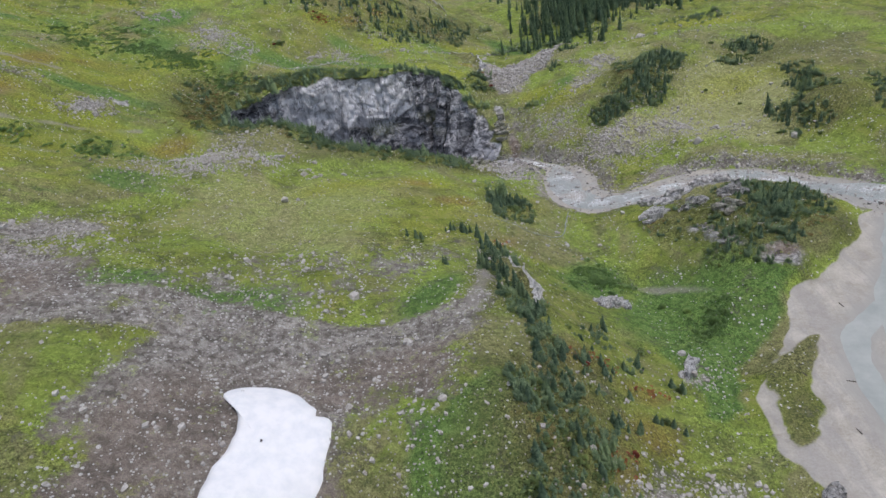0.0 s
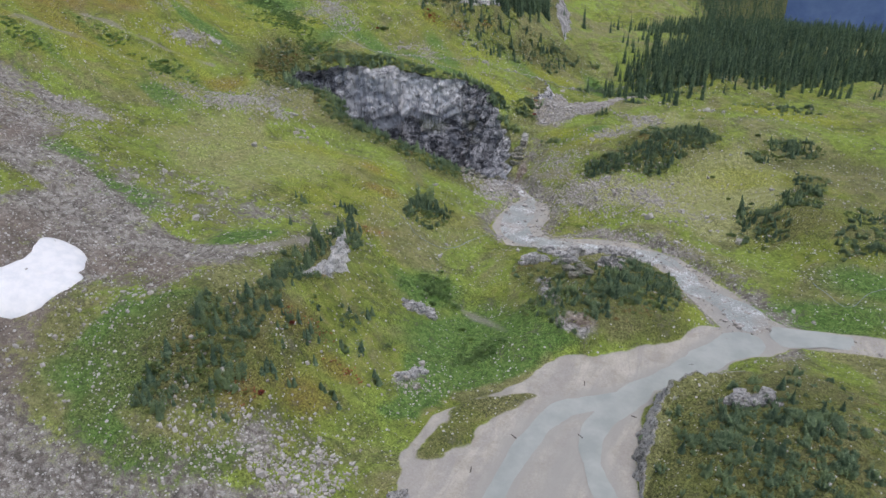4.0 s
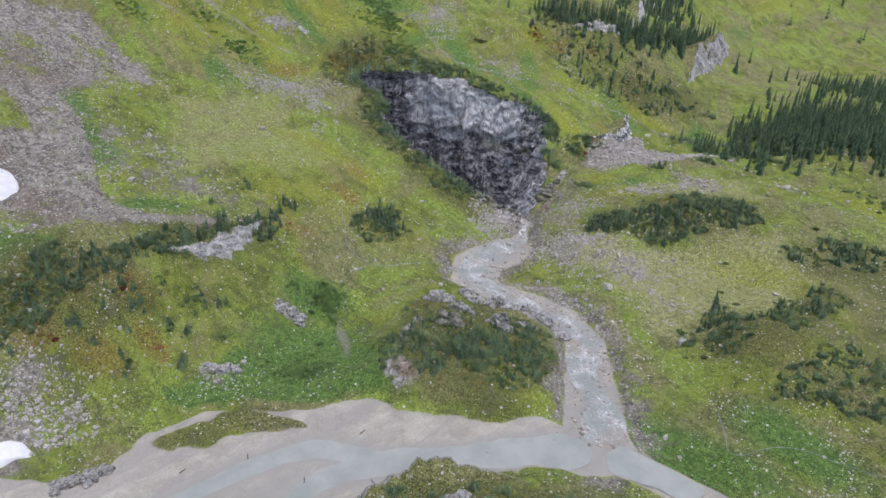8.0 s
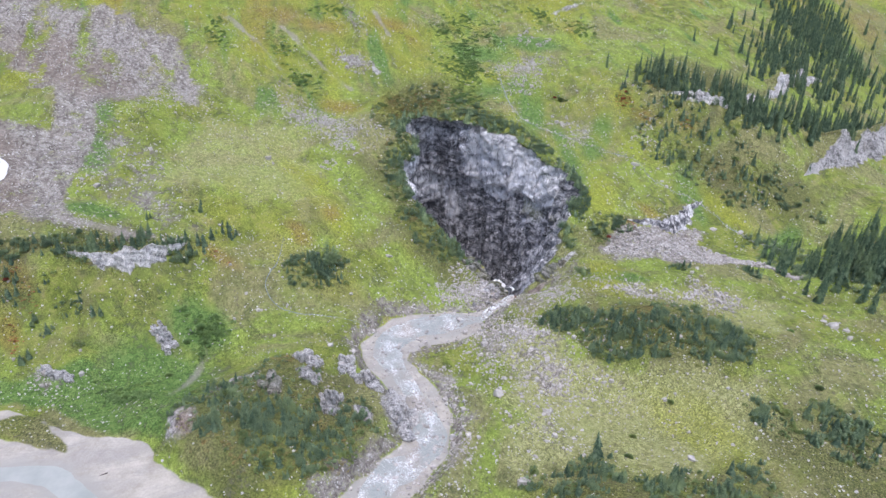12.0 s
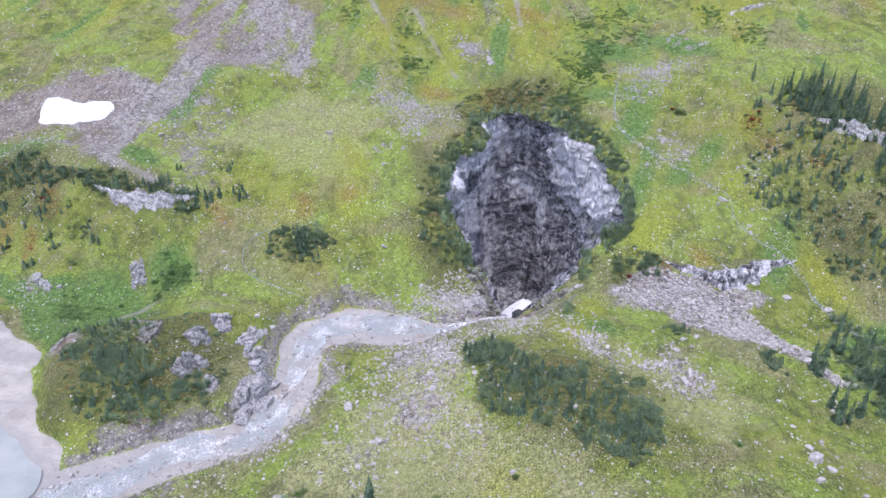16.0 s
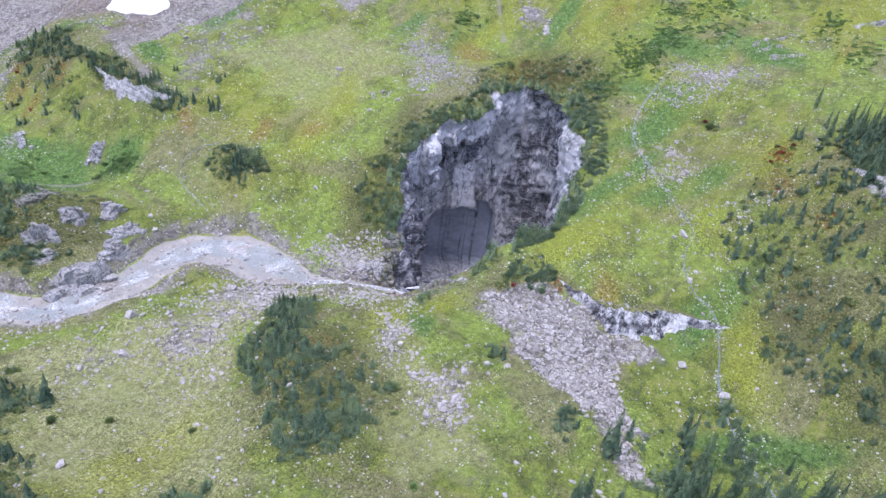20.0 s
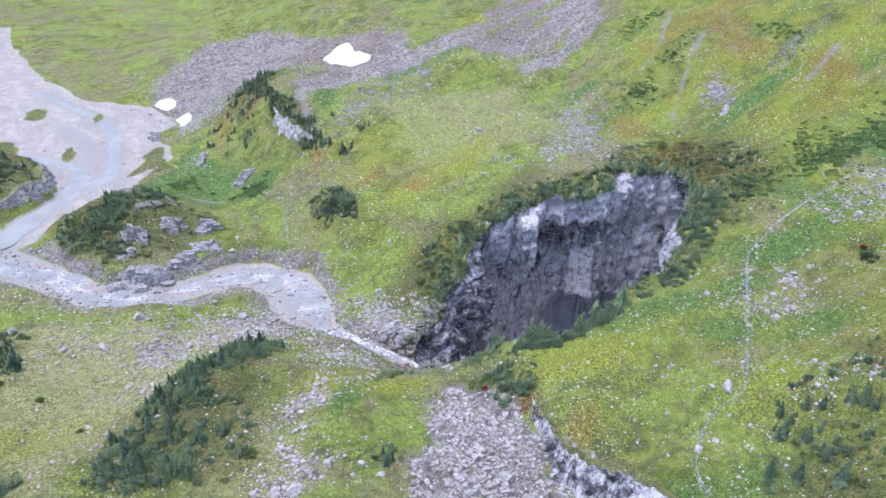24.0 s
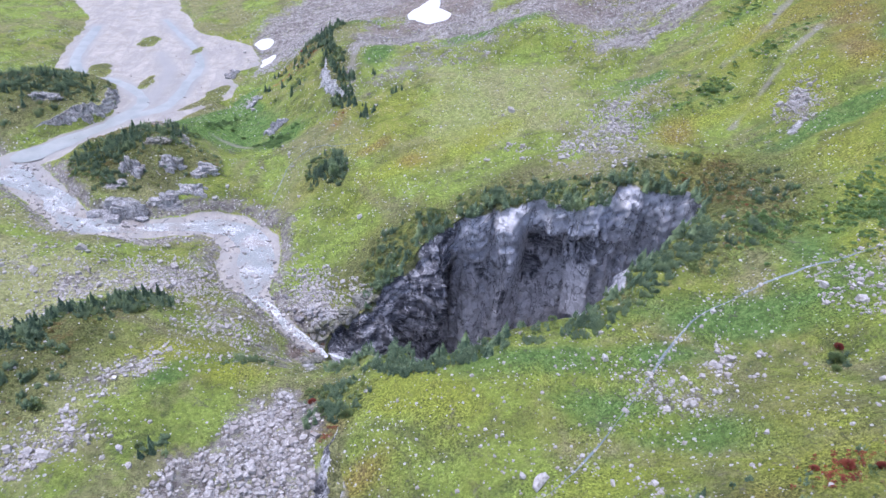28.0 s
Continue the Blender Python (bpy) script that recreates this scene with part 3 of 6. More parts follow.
MORAINE_FLANK = [(-4, 62), (-18, 72), (-27, 84), (-26, 96), (-16, 103), (-4, 110), (0, 96), (0, 80), (8, 70), (22, 78), (30, 90), (28, 78), (14, 64)]
WET_MEADOW = [(46, 118), (39, 146), (47, 178), (69, 181), (88, 173), (78, 155), (61, 138), (58, 122)]


def round_curve(points, step, closed=False):
    """A smooth line through points of any dimension, resampled every step metres."""
    p = np.array(points, float)
    q = np.vstack([p[-1:], p, p[:2]]) if closed else np.vstack([2 * p[:1] - p[1:2], p, 2 * p[-1:] - p[-2:-1]])
    out = []
    for a, b, c, d in zip(q, q[1:], q[2:], q[3:]):
        s = np.linspace(0, 1, max(2, int(np.linalg.norm((c - b)[:2]) / step * 3)), endpoint=False)[:, None]
        out.append(0.5 * (2 * b + (c - a) * s + (2 * a - 5 * b + 4 * c - d) * s ** 2 + (3 * b - a - 3 * c + d) * s ** 3))
    out = np.vstack(out + ([] if closed else [p[-1:]]))
    if closed:
        out = np.vstack([out, out[:1]])
    run = np.concatenate([[0], np.cumsum(np.hypot(*np.diff(out[:, :2], axis=0).T))])
    at_run = np.linspace(0, run[-1], max(3, int(run[-1] / step)), endpoint=not closed)
    return np.stack([np.interp(at_run, run, out[:, k]) for k in range(out.shape[1])], axis=1)


FLAT = [tuple(q) for q in round_curve(FLAT, 4.0, closed=True)]
ISLETS = [[tuple(q) for q in round_curve(i, 2.0, closed=True)] for i in ISLETS]


def hash3(i, j, k):
    h = (i.astype(np.int64) * 374761393 + j.astype(np.int64) * 668265263 + k.astype(np.int64) * 2147483647) & 0xFFFFFFFF
    h = ((h ^ (h >> 13)) * 1274126177) & 0xFFFFFFFF
    return ((h ^ (h >> 16)) & 0xFFFF) / 32767.5 - 1.0


def grain(x, y, z=0.0, size=1.0):
    """Smooth noise of a given grain size, from -1 to 1."""
    x, y, z = np.broadcast_arrays(np.asarray(x, float) / size, np.asarray(y, float) / size, np.asarray(z, float) / size)
    i, j, k = np.floor(x), np.floor(y), np.floor(z)
    u, v, w = x - i, y - j, z - k
    u, v, w = (a * a * (3 - 2 * a) for a in (u, v, w))
    total = 0.0
    for a in (0, 1):
        for b in (0, 1):
            for c in (0, 1):
                total = total + (u if a else 1 - u) * (v if b else 1 - v) * (w if c else 1 - w) * hash3(i + a, j + b, k + c)
    return total


def rough_grain(x, y, z=0.0, size=1.0, steps=4, gain=0.5):
    return sum(gain ** s * grain(np.asarray(x) + 17.3 * s, np.asarray(y) - 9.1 * s, z, size / 2.03 ** s) for s in range(steps))


def smooth(a, b, v):
    q = np.clip((v - a) / (b - a), 0, 1)
    return q * q * (3 - 2 * q)


def outline_distance(poly, x, y):
    """Distance to an outline, negative inside it."""
    x, y = np.asarray(x, float), np.asarray(y, float)
    best, inside = np.full(x.shape, 1e9), np.zeros(x.shape, bool)
    for (ax, ay), (bx, by) in zip(poly, poly[1:] + poly[:1]):
        dx, dy = bx - ax, by - ay
        q = np.clip(((x - ax) * dx + (y - ay) * dy) / (dx * dx + dy * dy + 1e-9), 0, 1)
        best = np.minimum(best, np.hypot(x - ax - q * dx, y - ay - q * dy))
        if dy:
            inside ^= ((ay > y) != (by > y)) & (x < ax + (y - ay) / dy * dx)
    return np.where(inside, -best, best)


def line_distance(line, x, y):
    """Distance to a line of (x, y, level, half width), with the level and the half width at the nearest place."""
    best = np.full(np.shape(x), 1e9)
    level, half = np.zeros(np.shape(x)), np.ones(np.shape(x))
    for (ax, ay, al, ah), (bx, by, bl, bh) in zip(line, line[1:]):
        dx, dy = bx - ax, by - ay
        q = np.clip(((x - ax) * dx + (y - ay) * dy) / (dx * dx + dy * dy), 0, 1)
        d = np.hypot(x - ax - q * dx, y - ay - q * dy)
        near = d < best
        best = np.where(near, d, best)
        level, half = np.where(near, al + q * (bl - al), level), np.where(near, ah + q * (bh - ah), half)
    return best, level, half


def flat_level(y):
    return 1.7 + 0.008 * (200 - np.asarray(y, float))


def shore_wobble(x, y):
    return 1.8 * grain(x, y, 1, 9) + 1.0 * grain(x, y, 52, 3.5)


def patch(x, y, spots):
    """Mask of soft round spots (x, y, radius along, radius across, turn in degrees)."""
    m = np.zeros(np.shape(x))
    for cx, cy, ra, rb, turn in spots:
        c, s = math.cos(radians(turn)), math.sin(radians(turn))
        a, b = (x - cx) * c + (y - cy) * s, -(x - cx) * s + (y - cy) * c
        m = np.maximum(m, np.exp(-0.8 * ((a / ra) ** 2 + (b / rb) ** 2) ** 1.5))
    return m


# rock that breaks through the turf: x, y, radius along, radius across, turn
ROCK_SPOTS = ([(86, 179, 10, 5, -5), (73, 191, 9, 3, -45), (68, 200, 7, 2.5, -40), (92, 232, 6, 3, 20), (72, 217, 6, 3, 20), (58, 219, 5, 3, 30), (87, 223, 6, 3, -10), (80, 206, 6, 3, 10), (90, 243, 13, 4.5, 5), (70, 239, 6, 3, 10), (118, 140, 3.5, 18, 0), (122, 160, 8, 4, 60),
              (14, 305, 6, 4, -50), (4, 305, 8, 3.5, -35), (14, 325, 4, 9, 10), (0, 400, 4.5, 16, 15), (6, 158, 3, 16, 15), (-5, 176, 3, 6, 20), (46, 137, 7, 2, 60)] + [(32, 170, 6, 3, 30), (-168, 276, 7, 4, 60), (130, 112, 6, 3, -30),
              (66, 92, 3, 6, 0), (-72, 462, 4, 12, -30), (-205, 440, 3, 14, 0), (142, 158, 8, 4, 20), (-160, 290, 4, 2, 40), (8, 345, 3, 6, 20)])


def crease(u):
    """A wave with sharp ridges and furrows, 0 to 1."""
    return np.abs(2 * (u - np.floor(u)) - 1)


def rockiness(x, y):
    return patch(x, y, ROCK_SPOTS)


def ground(x, y):
    """Height of the land."""
    x, y = np.asarray(x, float), np.asarray(y, float)
    u = -(x + 10)
    z = 0.21 * (u + np.sqrt(u * u + 1600.0)) + LEVEL
    for cx, cy, r, h in SLOPE_SIDE + MIDDLE + VALLEY_SIDE + HUMMOCKS + DIPS + RIM_RISE:
        z = z + h * np.exp(-((x - cx) ** 2 + (y - cy) ** 2) / (2.0 * r * r))
    # far off: the northern valley drops away, forest shoulders and mountains close it
    z = z - 35 * smooth(600, 900, y) * smooth(-400, -150, x) - 60 * smooth(300, 1200, x)
    z = z + 240 * smooth(160, -300, x) * smooth(900, 1400, y) - 700 * smooth(-25, 85, x - 0.05 * (y - 900)) * smooth(830, 1600, y)
    z = z + 0.30 * np.maximum(0, -y - 120) * smooth(60, -250, x)
    wild = 1 + 1.5 * smooth(300, 900, np.hypot(x, y - 250))
    bumps = wild * (2.0 * grain(x, y, 0, 26) + 1.1 * grain(x, y, 3, 11) + 0.55 * grain(x, y, 7, 5) + 0.32 * grain(x, y, 9, 2.4))
    calm = np.ones(x.shape)
    near_flat = outline_distance(FLAT, x, y) + shore_wobble(x, y)
    w = smooth(7, -2, near_flat)
    z, calm = z * (1 - w) + flat_level(y) * w, calm * (1 - w)
    for line, bank in ((STREAM, 6.0), (EAST_ARM, 7.0)):
        d, level, half = line_distance(line, x, y)
        w = smooth(half + bank, half - 0.5, d + 0.8 * grain(x, y, 2, 6))
        z, calm = z * (1 - w) + level * w, calm * (1 - 0.75 * w)
    z = z + bumps * (0.04 + 0.96 * calm)
    m = rockiness(x, y)
    w = 2.0 * grain(x, y, 71, 6)
    z = z + m * calm * (1.5 * crease((0.8 * x + 0.6 * y + w) / 4.3) + 0.9 * crease((0.5 * x - 0.9 * y + w) / 3.1) + 0.9 * grain(x, y, 72, 2.6) - 0.6)
    for isle in ISLETS:
        z = z + 0.5 * smooth(1.5, -1.5, outline_distance(isle, x, y))
    return z


def at(x, y):
    return float(ground(np.array([x]), np.array([y]))[0])


def mesh_of(name, verts, faces, material, smooth_faces=True):
    """A mesh from arrays of corners and of faces with equally many corners."""
    verts, faces = np.asarray(verts, np.float32), np.asarray(faces, np.int32)
    me = bpy.data.meshes.new(name)
    n, k = faces.shape
    me.vertices.add(len(verts))
    me.vertices.foreach_set("co", verts.ravel())
    me.loops.add(n * k)
    me.loops.foreach_set("vertex_index", faces.ravel())
    me.polygons.add(n)
    me.polygons.foreach_set("loop_start", np.arange(0, n * k, k, dtype=np.int32))
    me.polygons.foreach_set("use_smooth", np.full(n, smooth_faces))
    me.materials.append(material)
    me.update(calc_edges=True)
    return me


def tint(me, name, *channels):
    """Stores up to four masks on a mesh's corners, as a colour attribute."""
    a = me.color_attributes.new(name, "FLOAT_COLOR", "POINT")
    data = np.zeros((len(me.vertices), 4), np.float32)
    for i, c in enumerate(channels):
        data[:, i] = np.clip(c, 0, 1)
    a.data.foreach_set("color", data.ravel())


def part(name, me, parent, label=""):
    ob = new(name, me)
    ob.parent = parent
    return tagged(ob, label) if label else ob


def holder(name, x, y, z):
    ob = new(name)
    ob.location = (x, y, z)
    ob.empty_display_size = 0.5
    return ob


# ---- the ground: one sheet with the sinkhole cut out of it ----
RIM_LINE = round_curve(RIM, 0.6, closed=True)
RIM_LINE = RIM_LINE + np.stack([3.0 * rough_grain(RIM_LINE[:, 0], RIM_LINE[:, 1], 5, 8, 4, 0.55), 3.4 * rough_grain(RIM_LINE[:, 0], RIM_LINE[:, 1], 8, 8, 4, 0.55)], axis=1)
RIM_POLY = [tuple(p) for p in RIM_LINE[::3]]


def spread(lo, hi, step, far, grow=1.13):
    core = list(np.arange(lo, hi + step, step))
    s = step
    while core[-1] < far:
        s *= grow
        core.append(core[-1] + s)
    s = step
    while core[0] > -far:
        s *= grow
        core.insert(0, core[0] - s)
    return np.array(core)


GX, GY = spread(-225, 215, 1.15, 4300), spread(-70, 520, 1.15, 4300)
gx, gy = np.meshgrid(GX, GY)
gx, gy = gx.ravel(), gy.ravel()
pit = np.full(gx.shape, 1e9)
close = (gx > -125) & (gx < 35) & (gy > 260) & (gy < 380)
pit[close] = outline_distance(RIM_POLY, gx[close], gy[close])
snap = np.where(np.abs(pit) < 0.8)[0]
for i in snap:
    near = RIM_LINE[np.argmin((RIM_LINE[:, 0] - gx[i]) ** 2 + (RIM_LINE[:, 1] - gy[i]) ** 2)]
    gx[i], gy[i], pit[i] = near[0], near[1], 0.0
gz = ground(gx, gy)
row = len(GX)
quads = (np.arange(len(GY) - 1)[:, None] * row + np.arange(row - 1)[None, :]).ravel()
quads = np.stack([quads, quads + 1, quads + row + 1, quads + row], axis=1)
quads = quads[~((pit[quads] <= 0.0).all(axis=1))]
land = mesh_of("ground", np.stack([gx, gy, gz], axis=1), quads, GROUND)


def area(poly, x, y, soft=3.0, ragged=3.0, seed=90):
    """Mask of an outline with an uneven edge."""
    return smooth(soft, -soft, outline_distance(poly, x, y) + ragged * rough_grain(x, y, seed, 8, 3))


# bare scree and gravel
SCREES = ([[(-91, 88), (-86, 104), (-86, 121), (-90, 131), (-61, 124), (-35, 128), (-23, 131), (-14, 133), (-8, 150), (-7, 167), (-5, 165), (-6, 145), (-9, 136), (-18, 116),
     (-21, 105), (-31, 100), (-34, 90), (-35, 78), (-31, 69), (-18, 64), (-2, 60), (13, 63), (28, 73), (38, 84), (49, 86), (52, 72), (54, 48), (60, 28), (40, -10), (10, -30), (-30, -10), (-60, 40)]] + [[(-219, 113), (-202, 140), (-171, 173), (-147, 190), (-125, 198), (-116, 192), (-122, 166), (-113, 143), (-104, 135), (-97, 131), (-110, 112), (-140, 100), (-183, 78), (-220, 60), (-300, 40), (-320, 110)],
    [(14, 312), (24, 318), (27, 330), (20, 342), (13, 345), (10, 336)]])
THIN_SCREES = [(-60, 150, 36, 20, 30), (-30, 165, 24, 12, 50), (-112, 250, 26, 12, 65), (-168, 276, 11, 7, 60), (-143, 379, 14, 7, 60), (-76, 389, 16, 5, -40), (60, 295, 22, 14, 20), (88, 300, 16, 9, 60),
               (8, 297, 14, 8, -60), (68, 378, 12, 7, 20), (30, 86, 18, 10, 20), (58, 352, 10, 4, 40), (36, 320, 12, 8, 60), (-150, 395, 12, 7, 60), (-205, 285, 16, 5, 10), (48, 136, 7, 3, 70), (112, 288, 9, 6, 0)]
scree = np.zeros(gx.shape)
for s in SCREES:
    scree = np.maximum(scree, 0.93 * smooth(9, -9, outline_distance(s, gx, gy) + 7.0 * grain(gx, gy, 4, 17) + 4.0 * grain(gx, gy, 14, 6)))
for tongue in GREEN_TONGUES:
    scree = scree * (1 - 0.95 * area(tongue, gx, gy, 2.0, 2.0))
scree = np.maximum(scree, 0.82 * area(TALUS, gx, gy, 4.0, 5.0))
scree = np.maximum(scree, 0.52 * patch(gx, gy, THIN_SCREES) * (0.8 + 0.5 * grain(gx, gy, 80, 9)))
gully = round_curve([(-170, 92, 0, 5), (-133, 120, 0, 6), (-97, 131, 0, 8), (-72, 130, 0, 9), (-40, 127, 0, 6), (-10, 134, 0, 3)], 3)
d, _, half = line_distance([tuple(g) for g in gully], gx, gy)
scree = np.maximum(scree, 0.9 * smooth(half + 3, half - 2, d))
fall_line = rough_grain(gx * 0.3, gy, 44, 9, 3)
scree = np.clip(scree * (1.0 + 0.8 * fall_line * smooth(-90, -120, gx)) - 0.35 * smooth(0.25, 0.7, grain(gx, gy, 45, 13) + 0.5 * grain(gx, gy, 46, 5)) * smooth(95, 115, gy) * smooth(40, -40, gx), 0, 1)
brown = patch(gx, gy, [(-72, 88, 26, 16, 60), (-50, 60, 40, 22, 40), (-30, 112, 24, 10, 10), (-150, 120, 50, 22, 40)])
# the flat's silt, the stream's bed and its wet places
fd = outline_distance(FLAT, gx, gy)
mud = smooth(1.2, -1.2, fd + shore_wobble(gx, gy))
for isle in ISLETS:
    mud = mud * (1 - 0.9 * smooth(1.5, -2.0, outline_distance(isle, gx, gy) + 1.6 * rough_grain(gx, gy, 51, 5, 3)))
sd, _, half = line_distance(STREAM, gx, gy)
bed = smooth(1.05 * half + 1.2, half - 0.5, sd + 1.2 * grain(gx, gy, 2, 5))
ed, _, ehalf = line_distance(EAST_ARM, gx, gy)
mud = np.maximum(mud, 0.97 * np.maximum(bed, smooth(ehalf + 2, ehalf - 1, ed)))
scree = np.maximum(scree, 0.78 * smooth(half + 11, half + 1, sd + 4 * grain(gx, gy, 2, 9)) * (1 - bed))
CHANNELS = ([[(143, 205, 0, 6.5), (133, 193, 0, 6), (122, 176, 0, 4.5), (111, 159, 0, 4), (104, 141, 0, 3.2), (107, 127, 0, 3), (118, 112, 0, 3), (130, 103, 0, 3), (141, 97, 0, 3), (152, 86, 0, 3), (160, 60, 0, 3), (165, 0, 0, 3)]] + [[(112, 160, 0, 2.5), (100, 150, 0, 3.2), (92, 142, 0, 3.5), (88, 124, 0, 3.5), (87, 106, 0, 3), (85, 88, 0, 3.5), (86, 70, 0, 3), (93, 45, 0, 2.5), (108, 15, 0, 2.5), (125, -20, 0, 2)],
    [(104, 140, 0, 2.0), (100, 120, 0, 2.0), (99, 100, 0, 1.8), (102, 80, 0, 1.6), (112, 55, 0, 1.5)]])
wet = np.zeros(gx.shape)
for c in CHANNELS:
    d, _, half = line_distance(c, gx, gy)
    wet = np.maximum(wet, smooth(half + 5, half, d + 1.5 * grain(gx, gy, 6, 5)))
wet = np.maximum(wet, 0.8 * smooth(half + 8, half, d)) * mud
wet = np.maximum(wet, 0.9 * bed * smooth(0.1, 0.5, rough_grain(gx, gy, 73, 8, 3)))
tint(land, "cover_bare", scree * (1 - mud), mud, wet, brown)
# colours of the plants
yellow = patch(gx, gy, ([(-30, 243, 26, 10, 30), (-60, 235, 20, 8, 30), (8, 230, 16, 8, 60), (-170, 220, 26, 12, 70), (-200, 200, 30, 14, 60), (-25, 285, 18, 6, -30), (45, 342, 18, 6, 20), (30, 350, 12, 6, 0),
                        (-178, 262, 20, 8, 80), (115, 205, 12, 5, 30), (100, 245, 6, 3, 0), (-60, 410, 25, 10, 40), (-90, 420, 25, 12, 60), (150, 280, 18, 9, 30), (130, 330, 25, 10, 0), (140, 420, 30, 10, 0)] + [(-10, 440, 20, 8, 30),
                        (-130, 262, 12, 8, 60), (-20, 375, 22, 8, -30), (-140, 350, 20, 8, 90), (-190, 330, 20, 9, 80)]))
orange = patch(gx, gy, ([(-131, 262, 12, 7, 70), (-200, 310, 14, 6, 80), (-195, 262, 16, 8, 80), (-206, 235, 16, 8, 80), (-120, 300, 16, 8, 60), (-135, 312, 9, 6, 60), (-128, 300, 12, 9, 60), (-135, 322, 10, 7, 60), (-30, 241, 6, 4, 0), (0, 192, 8, 3, 60), (14, 122, 7, 4, 60), (18, 95, 8, 5, 70),
                        (30, 122, 6, 4, 20), (-73, 430, 8, 5, 30), (-60, 448, 6, 4, 20), (-15, 225, 8, 4, 20), (2, 378, 6, 3, 0), (28, 108, 8, 6, 40)] + [(-5, 395, 8, 4, 30), (-95, 445, 6, 4, 30), (12, 108, 6, 4, 0)]))
heath = patch(gx, gy, ([(136, 140, 26, 34, 0), (150, 165, 24, 14, 30), (95, 192, 26, 10, 10), (90, 208, 26, 16, 30), (5, 100, 24, 14, 60), (148, 138, 32, 26, 60), (85, 345, 28, 20, 40), (-130, 318, 30, 18, 60), (-45, 278, 40, 8, 25), (-10, 285, 20, 8, 40), (-90, 480, 30, 16, 30),
                       (-30, 450, 20, 12, 40), (-10, 480, 20, 14, 40), (150, 285, 20, 14, 30), (165, 355, 30, 14, 20)] + [(150, 350, 22, 10, 10), (8, 362, 8, 6, 0), (0, 150, 18, 10, 75)]))
for isle in ISLETS:
    heath = np.maximum(heath, 0.8 * smooth(2, -2, outline_distance(isle, gx, gy)))
heath = np.maximum(heath, 0.7 * smooth(480, 560, gy) * smooth(-20, 40, gx - 0.05 * gy) * smooth(900, 700, gy) + smooth(900, 1200, gy) * 0.9)
lush = patch(gx, gy, ([(48, 168, 22, 14, 60), (28, 182, 14, 10, 40), (62, 158, 14, 8, 50), (-12, 78, 14, 8, 30), (-70, 140, 18, 8, 10), (-170, 345, 36, 11, 80), (-135, 345, 22, 9, 60), (-172, 400, 20, 10, 60), (-20, 145, 14, 7, 60),
                       (-110, 374, 34, 8, -20), (-70, 398, 26, 7, -40), (-20, 428, 24, 7, -20), (-60, 375, 34, 5, -10), (40, 350, 14, 5, 40), (160, 225, 30, 10, 15), (180, 250, 20, 10, 0)] + [(20, 455, 26, 6, -60), (-100, 140, 16, 7, 20), (70, 182, 18, 8, 40)]))
for outline, how in [(THICKET, 0.75), (KNOLL, 0.8), (MORAINE, 0.9), (LONE_CLUMP, 0.7), (PIT_CLUMP, 0.6), (HILL_WOOD, 0.35), (SOUTH_BELT, 0.3), (WEST_HOOD, 0.55)] + [(o, 0.6) for o in EAST_BUSHES]:
    heath = np.maximum(heath, how * area(outline, gx, gy, 4.0, 4.0))
lush = np.maximum(lush, 0.95 * area(WET_MEADOW, gx, gy, 3.0, 3.0))
lush = np.maximum(lush, 0.9 * area(MORAINE_FLANK, gx, gy, 4.0, 5.0))
heath = np.maximum(heath, 0.55 * area(MORAINE_FLANK, gx, gy, 4.0, 5.0) * smooth(-0.2, 0.3, grain(gx, gy, 93, 7)))
high = smooth(-95, -140, gx)
yellow = np.maximum(yellow, np.maximum.reduce([how * area(o, gx, gy, 8.0, 8.0) for o, how in LIME]))
yellow = np.maximum(yellow * (0.75 + 0.5 * fall_line), 0.75 * high * smooth(0.05, 0.5, rough_grain(gx * 0.3, gy, 47, 16, 3)))
lush = np.maximum(lush, 0.8 * high * smooth(0.1, 0.5, rough_grain(gx * 0.25, gy, 48, 14, 3)))
orange = np.maximum(orange, 0.6 * smooth(-150, -190, gx) * smooth(0.25, 0.6, rough_grain(gx * 0.4, gy, 49, 14, 3)))
tint(land, "cover_plants", yellow, orange, heath, lush)
rust = 0.9 * patch(gx, gy, [(88, 180, 6, 3, 0), (14, 320, 8, 16, 10), (20, 310, 8, 5, -40)])
trail = np.zeros(gx.shape)
for line in ([(-9, 136, 0, 2.2), (-7, 150, 0, 1.8), (-6, 166, 0, 1.6)], [(-194, 237, 0, 1.2), (-175, 250, 0, 1.0), (-148, 272, 0, 0.8)], [(-200, 205, 0, 1.4), (-180, 222, 0, 1.0), (-160, 232, 0, 0.8)], [(-210, 300, 0, 1.2), (-190, 305, 0, 0.7)],
             [(30, 186, 0, 0.5), (46, 182, 0, 0.5), (60, 176, 0, 0.4), (72, 166, 0, 0.5)]):
    d, _, half = line_distance([tuple(q) for q in round_curve(line, 3)], gx, gy)
    trail = np.maximum(trail, smooth(half + 1.2, half - 0.6, d + 1.6 * grain(gx, gy, 74, 7)) * smooth(-0.5, 0.2, grain(gx, gy, 79, 12)))
dry = np.maximum.reduce([how * area(o, gx, gy, 7.0, 8.0) for o, how in DRY])
tint(land, "cover_rock", (0.72 + 0.25 * grain(gx, gy, 78, 5)) * rockiness(gx, gy) * (1 - mud), rust, trail, dry)
tagged(new("ground", land), "steep alpine meadow of yellow-green grass, scree and grey silt", "ground", kind="structure")


